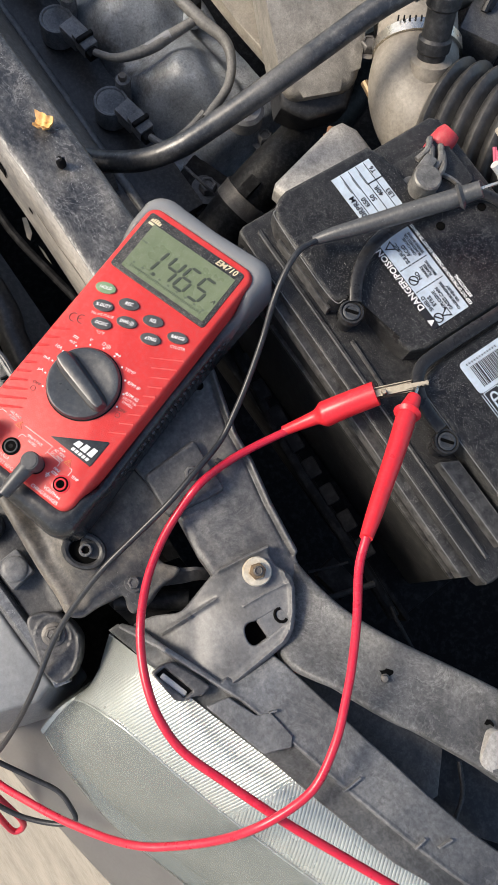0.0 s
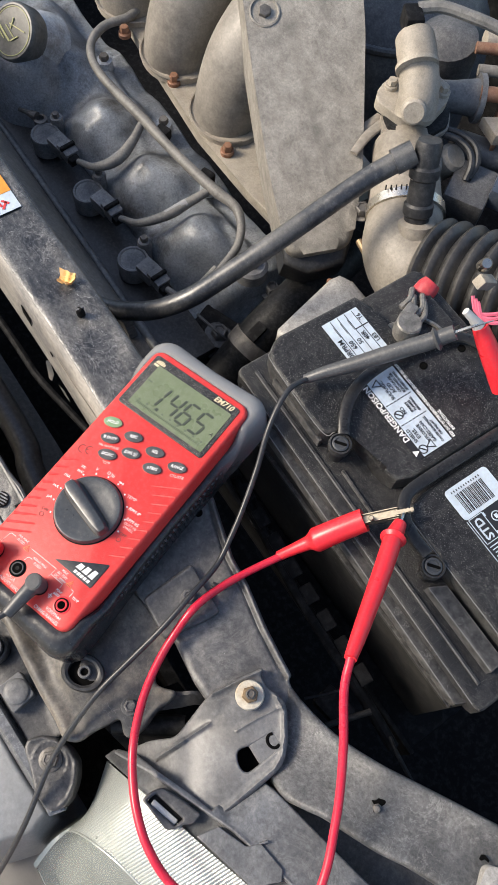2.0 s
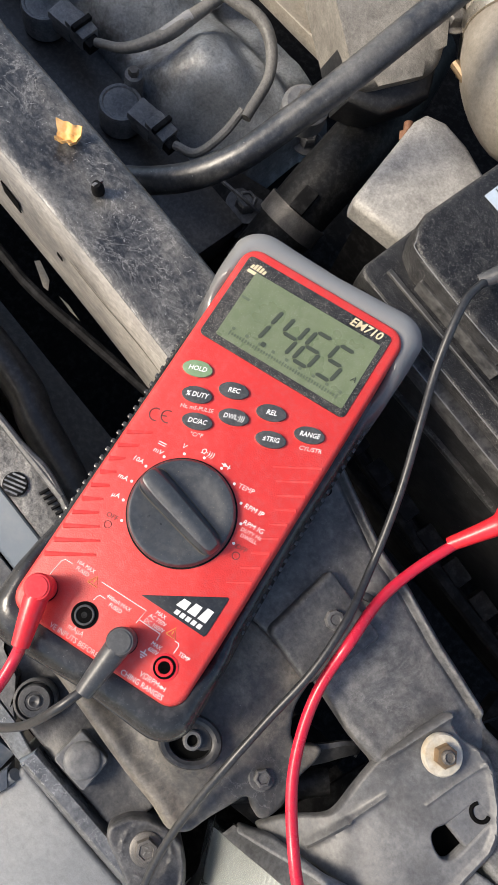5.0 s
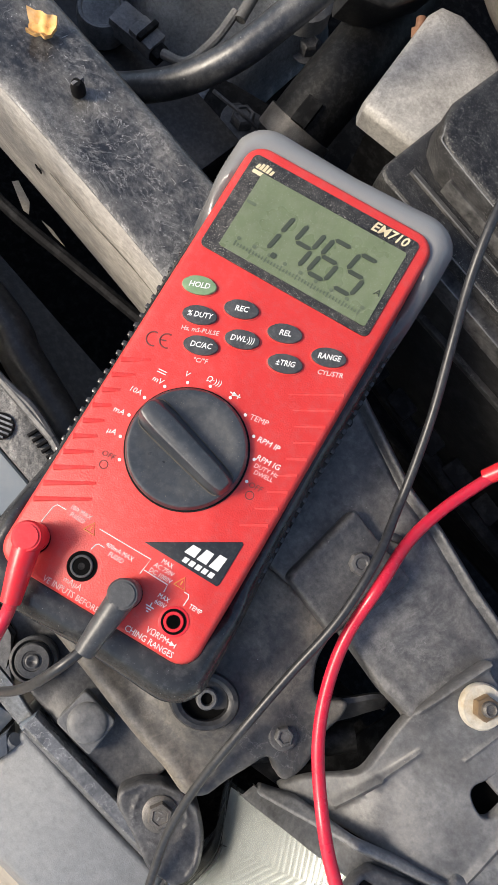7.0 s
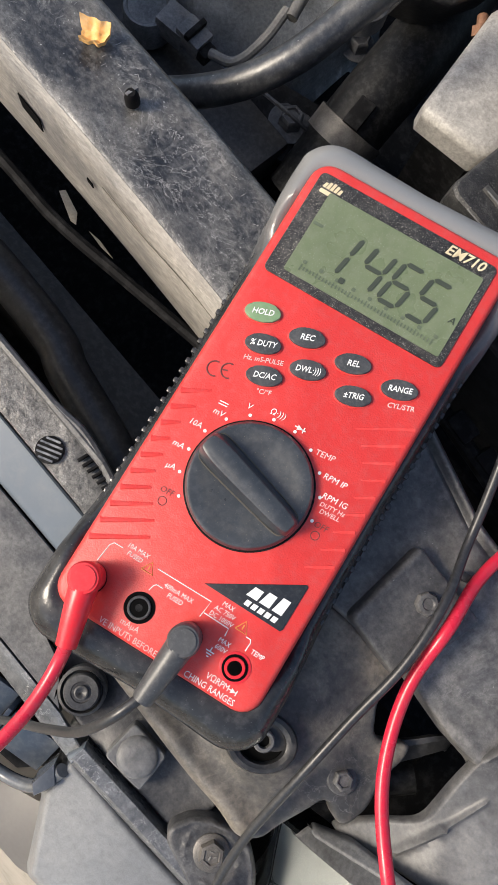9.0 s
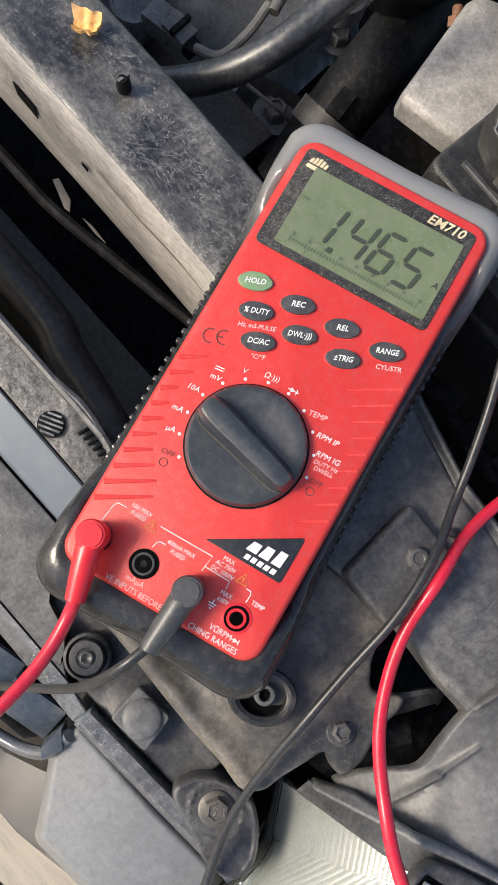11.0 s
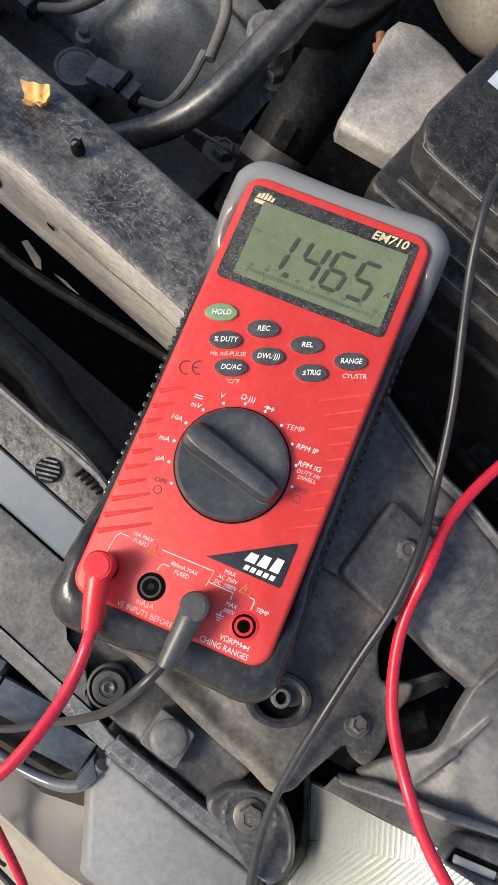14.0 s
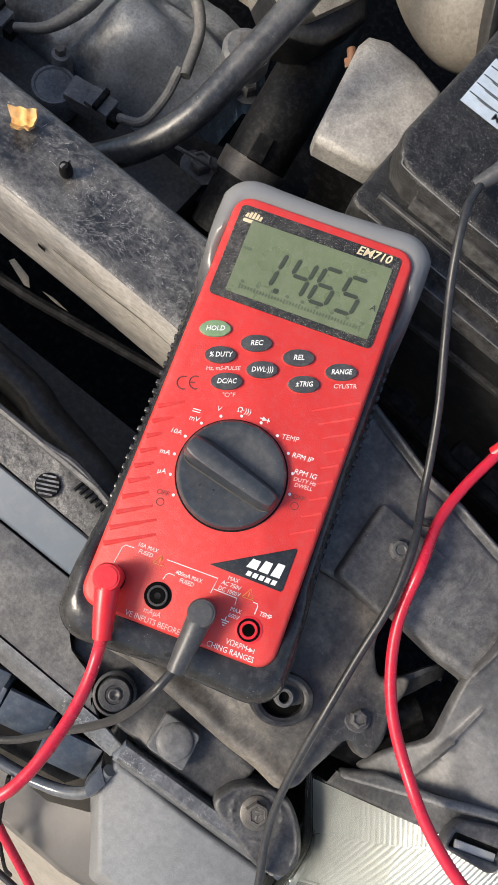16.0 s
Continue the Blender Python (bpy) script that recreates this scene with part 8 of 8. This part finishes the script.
    for z_, grow, m_ in ((0.7215, 1.04, runner_mat), (0.7262, 1.0, deep_rubber), (0.7285, 1.05, duct_mat), (0.7335, 0.99, deep_rubber)):
        part("plate", prism_bm(soften([(-0.243 + (x - -0.243) * grow, 0.281 + (y - 0.281) * grow) for x, y in gasket], 0.004), z_, z_ + 0.0046, 0.0010), m_, th)
    part("flange", prism_bm(soften([(-0.2690, 0.2520), (-0.2800, 0.2640), (-0.2838, 0.2833), (-0.2715, 0.3175), (-0.2573, 0.3250), (-0.2415, 0.3195), (-0.2335, 0.3093), (-0.2245, 0.2820), (-0.2375, 0.2590)], 0.005), 0.7372, 0.7475, 0.0025, 3), tan_mat, th, smooth=50)
    for line in ([(-0.2588, 0.2598, 0.724), (-0.2560, 0.2400, 0.722), (-0.2480, 0.2180, 0.718)], [(-0.2680, 0.2640, 0.722), (-0.2660, 0.2420, 0.718), (-0.2580, 0.2230, 0.712)]):
        part("stay", tube_bm(line, [0.0055, 0.0050, 0.0040], 10, flat=0.5), duct_mat, th)
    for k in range(2):
        part("cable", tube_bm([(-0.2230 + 0.004 * k, 0.3033 - 0.006 * k, 0.727), (-0.2070 + 0.004 * k, 0.3114 - 0.007 * k, 0.729), (-0.1898 + 0.003 * k, 0.3140 - 0.009 * k, 0.728), (-0.1760, 0.3063 - 0.008 * k, 0.724), (-0.1706, 0.2944 - 0.004 * k, 0.716)], 0.0034, 10), rubber_black, th)
    for x, y in ((-0.2740, 0.2740), (-0.2430, 0.3110)):
        part("bolt", joined(lathe_bm([(0.0065, 0.7470), (0.0065, 0.7505), (0.006, 0.7512)], 16, Matrix.Translation((x, y, 0))), hex_bm(0.0045, 0.006, pose(x, y, 0.7505))), tan_mat, th)
    part("air_valve", tube_bm([(-0.236, 0.272, 0.748), (-0.242, 0.2760, 0.762), (-0.254, 0.2830, 0.772), (-0.270, 0.2910, 0.779), (-0.284, 0.2980, 0.783), (-0.288, 0.3000, 0.784)], [0.0190, 0.0180, 0.0176, 0.0180, 0.0172, 0.0120], 24), tan_mat, th, "tan cylindrical air valve")
    part("valve_ring", tube_bm([(-0.256, 0.2800, 0.7790), (-0.259, 0.2815, 0.7802)], 0.0190, 24, soft=False), tan_mat, th)
    part("valve_end", lathe_bm([(0.011, 0), (0.011, 0.010), (0.009, 0.012), (0, 0.012)], 20, along((-0.232, 0.262, 0.762), (-0.215, 0.245, 0.775))), tan_mat, th)
    part("plug", box_bm((0.022, 0.016, 0.018), bevel=0.002, m=pose(-0.293, 0.299, 0.793, 0, 0, -28)), shade_black, th)
    part("plug_wire", tube_bm([(-0.298, 0.308, 0.798), (-0.286, 0.325, 0.801), (-0.265, 0.341, 0.800), (-0.240, 0.358, 0.797), (-0.19, 0.39, 0.785)], 0.0055, 10), loom, th)
    part("side_knob", lathe_bm([(0.014, 0), (0.014, 0.02), (0.011, 0.024), (0, 0.024)], 20, along((-0.205, 0.292, 0.70), (-0.190, 0.300, 0.730))), duct_mat, th)
    part("side_block", box_bm((0.04, 0.05, 0.03), bevel=0.004, m=pose(-0.165, 0.295, 0.700, 0, 0, 30)), black_panel, th)
    part("side_plug", box_bm((0.03, 0.03, 0.022), bevel=0.003, m=pose(-0.140, 0.318, 0.712, 0, 0, 30)), slat_mat, th)
    b2 = thing("exhaust_gas_valve", "grimy metal valve with pipes and rusty bracket", "engine part", (-0.24, 0.38, 0.66))
    part("can", lathe_bm([(0.030, 0), (0.032, 0.03), (0.030, 0.045), (0.012, 0.052), (0, 0.053)], 26, pose(-0.315, 0.395, 0.680, 10, 0, 0)), black_panel, b2)
    part("pipe", tube_bm([(-0.268, 0.315, 0.725), (-0.252, 0.337, 0.725), (-0.238, 0.357, 0.725)], [0.0135, 0.0145, 0.0175], 20), grey_panel, b2)
    part("pipe_flange", lathe_bm([(0.0225, 0), (0.0225, 0.005), (0.020, 0.006), (0, 0.006)], 24, along((-0.238, 0.357, 0.725), (-0.226, 0.372, 0.725))), grey_panel, b2)
    part("stub", tube_bm([(-0.285, 0.405, 0.735), (-0.262, 0.440, 0.735)], 0.010, 14), tan_mat, b2)
    part("rusty_plate", box_bm((0.034, 0.004, 0.05), bevel=0.001, m=pose(-0.205, 0.360, 0.706, 0, 0, -42)), rust, b2, "rusty steel plate")
    part("bracket", sheet_bm([(-0.215, 0.345, 0.728), (-0.190, 0.340, 0.728), (-0.160, 0.375, 0.735), (-0.175, 0.395, 0.735)], 0.012, 0.002), duct_mat, b2)
    part("pipe_low", tube_bm([(-0.225, 0.335, 0.690), (-0.20, 0.352, 0.690), (-0.17, 0.375, 0.69)], 0.014, 14), grey_panel, b2)
    for k, r_ in enumerate((0.0070, 0.0055, 0.0055)):
        part("rusty_pipe", tube_bm([(-0.232 - 0.024 * k, 0.352 + 0.018 * k, 0.738), (-0.214 - 0.024 * k, 0.372 + 0.018 * k, 0.739), (-0.170 - 0.024 * k, 0.415 + 0.018 * k, 0.740)], r_, 12), rust if k != 1 else duct_mat, b2, "rust stained pipe")
    dome = thing("bell_housing", "dull grey rounded engine casing behind the throttle body", "engine part", (-0.45, 0.46, 0.5))
    part("casing", lathe_bm([(0.135, 0.50), (0.135, 0.60), (0.125, 0.635), (0.100, 0.662), (0.060, 0.678), (0.0, 0.684)], 40, Matrix.Translation((-0.47, 0.455, 0))), black_panel, dome, smooth=60)
    part("rib", tube_bm([(-0.47 + 0.11 * math.cos(radians(a)), 0.455 + 0.11 * math.sin(radians(a)), 0.655) for a in range(180, 361, 20)], 0.005, 10), black_panel, dome)
    # hose with its upright tee
    z = thing("breather_hose", "long dusty black rubber hose with an upright tee", "hose", (-0.19, 0.1, 0.72))
    part("hose", tube_bm([(-0.40, -0.075, 0.630), (-0.320, -0.068, 0.640), (-0.262, -0.046, 0.655), (-0.224, -0.020, 0.678), (-0.204, 0.008, 0.700), (-0.1975, 0.040, 0.716), (-0.192, 0.079, 0.735), (-0.190, 0.124, 0.751), (-0.186, 0.168, 0.770), (-0.179, 0.200, 0.785)], 0.0088, 16), hose_mat, z)
    part("collar", tube_bm([(-0.181, 0.194, 0.782), (-0.1765, 0.209, 0.789)], 0.0106, 18, soft=False), hose_mat, z)
    part("tee", lathe_bm([(0.0108, 0.0), (0.0110, 0.010), (0.0128, 0.012), (0.0128, 0.020), (0.0110, 0.022), (0.0110, 0.042), (0.0128, 0.044), (0.0128, 0.052), (0.0106, 0.054), (0.0110, 0.070), (0.0095, 0.074), (0.0, 0.075)], 24, along((-0.146, 0.205, 0.733), (-0.172, 0.219, 0.797))), rubber_black, z, "black upright tee")
    part("foot", lathe_bm([(0.0175, 0), (0.016, 0.012), (0.012, 0.014)], 22, along((-0.142, 0.2035, 0.726), (-0.172, 0.219, 0.797))), duct_mat, z)
    bolt(th, (-0.206, 0.202, 0.690), 0.0075, 0.008, 0.011)
    # dust-covered box before the battery
    x = thing("resonator_box", "dust covered grey plastic resonator box", "engine part", (-0.125, 0.09, 0.66))
    part("box", prism_bm([(-0.1520, 0.0715), (-0.1480, 0.0675), (-0.1100, 0.0750), (-0.1020, 0.0850), (-0.1000, 0.1000), (-0.1000, 0.1400), (-0.1080, 0.1540), (-0.1340, 0.1600), (-0.1560, 0.1600), (-0.1690, 0.1530), (-0.1700, 0.1430)], 0.654, 0.6735, 0.007, 4), box_mat, x, smooth=50)
    part("base", prism_bm([(-0.145, 0.080), (-0.112, 0.082), (-0.108, 0.14), (-0.150, 0.145)], 0.54, 0.656), shade_black, x)
    part("fitting", joined(lathe_bm([(0.0035, 0), (0.0035, 0.012), (0.0028, 0.013)], 10, along((-0.168, 0.144, 0.650), (-0.178, 0.153, 0.654))), lathe_bm([(0.006, 0), (0.006, 0.006)], 6, along((-0.168, 0.144, 0.650), (-0.178, 0.153, 0.654)))), rust, x, "corroded brass fitting")
    part("pipe", tube_bm([(-0.180, 0.180, 0.690), (-0.160, 0.175, 0.692), (-0.138, 0.172, 0.690)], 0.0035, 10), brass, x)
    # dark things low down
    w = thing("radiator_hose", "black lower radiator hose with a clamp", "hose", (-0.2, 0.1, 0.58))
    part("hose", tube_bm([(-0.188, 0.038, 0.540), (-0.194, 0.090, 0.580), (-0.200, 0.135, 0.598), (-0.212, 0.190, 0.605), (-0.235, 0.250, 0.605)], 0.024, 20), deep_rubber, w)
    part("clamp", tube_bm([(-0.1920, 0.072, 0.568), (-0.1935, 0.085, 0.577)], 0.026, 22, soft=False), bolt_mat, w)
    part("clamp_ear", box_bm((0.012, 0.02, 0.006), bevel=0.001, m=pose(-0.190, 0.080, 0.602, 20, 0, 10)), shade_black, w)
    y2 = thing("engine_mount_bracket", "black engine bracket with bolts", "bracket", (-0.2, 0.08, 0.5))
    part("arm", box_bm((0.07, 0.05, 0.02), bevel=0.004, m=pose(-0.226, 0.062, 0.548, 8, 0, 20)), shade_black, y2)
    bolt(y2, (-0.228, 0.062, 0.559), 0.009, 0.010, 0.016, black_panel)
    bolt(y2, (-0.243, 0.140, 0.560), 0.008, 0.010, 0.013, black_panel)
    part("block", box_bm((0.20, 0.16, 0.06), bevel=0.01, m=pose(-0.18, 0.10, 0.47, 0, 0, 10)), shade_black, y2)
    part("wire", tube_bm([(-0.245, 0.045, 0.590), (-0.222, 0.052, 0.585), (-0.210, 0.062, 0.570)], 0.0016, 6), black_panel, y2)
    s = thing("fan_shroud", "sooty black fan shroud behind the beam", "shroud", (-0.4, -0.03, 0.55))
    part("panel", profile_bm([(-0.061, 0.665), (-0.045, 0.660), (-0.030, 0.640), (-0.018, 0.610), (-0.012, 0.560), (-0.018, 0.540), (-0.026, 0.600), (-0.040, 0.635), (-0.060, 0.650)], -1.0, -0.27, 20), shroud_mat, s)
    # conduit and rods in the gap before the battery
    g = thing("cable_conduit", "black segmented cable conduit in the gap beside the battery", "conduit", (0.05, -0.055, 0.69))
    part("core", tube_bm([(-0.08, -0.042, 0.698), (0.0, -0.052, 0.698), (0.06, -0.058, 0.697), (0.13, -0.060, 0.696), (0.18, -0.062, 0.69)], 0.0045, 10), shade_black, g)
    for k in range(9):
        xx = -0.052 + 0.0225 * k
        part("segment", box_bm((0.015, 0.010, 0.011), bevel=0.0015, m=pose(xx, -0.0455 - 0.012 * (xx + 0.05) * 5 / (1 + abs(xx) * 4), 0.699, 12, 0, -5)), shade_black, g)
    rr = thing("tray_bracket", "bent wire and stub in the gap below the battery", "bracket", (0.14, -0.08, 0.7))
    part("wire", tube_bm([(0.118, -0.100, 0.722), (0.124, -0.086, 0.722), (0.128, -0.074, 0.722)], 0.0010, 6), deep_rubber, rr)
    part("stub", tube_bm([(0.140, -0.098, 0.722), (0.1495, -0.068, 0.724)], 0.0022, 10), deep_rubber, rr)
    part("clip_block", box_bm((0.026, 0.018, 0.014), bevel=0.003, m=pose(0.134, -0.083, 0.700, 0, 0, 10)), shade_black, rr)
    part("rod", tube_bm([(0.172, -0.062, 0.70), (0.186, -0.066, 0.705), (0.222, -0.068, 0.700), (0.25, -0.06, 0.69)], 0.0016, 8), deep_rubber, rr)
    tray = thing("battery_tray", "black plastic battery tray", "tray", (0.05, 0.06, 0.6))
    part("base", box_bm((0.30, 0.21, 0.012), (0.047, 0.060, 0.614), 0.003), shade_black, tray)
    part("front_lip", box_bm((0.30, 0.004, 0.03), (0.047, -0.043, 0.63), 0.001), shade_black, tray)
    # connector and wires beside the bellows
    q = thing("sensor_connector", "tan connector with pink wires strapped to the bellows", "connector", (-0.05, 0.17, 0.79))
    part("body", box_bm((0.030, 0.018, 0.016), bevel=0.003, m=pose(-0.048, 0.172, 0.795, 0, 30, 80) @ Matrix.Diagonal((0.55, 0.5, 0.6, 1))), tan_mat, q)
    part("cap", lathe_bm([(0.0048, 0), (0.0048, 0.012), (0.0036, 0.014), (0, 0.014)], 14, pose(-0.058, 0.176, 0.800, 20, 20, 0)), steel, q)
    for k in range(3):
        part("wire", tube_bm([(-0.045 + 0.003 * k, 0.160, 0.790), (-0.034 + 0.004 * k, 0.156, 0.786), (-0.024 + 0.004 * k, 0.164, 0.790), (-0.012, 0.185, 0.80)], 0.0016, 6), pink_wire, q)


build_engine()
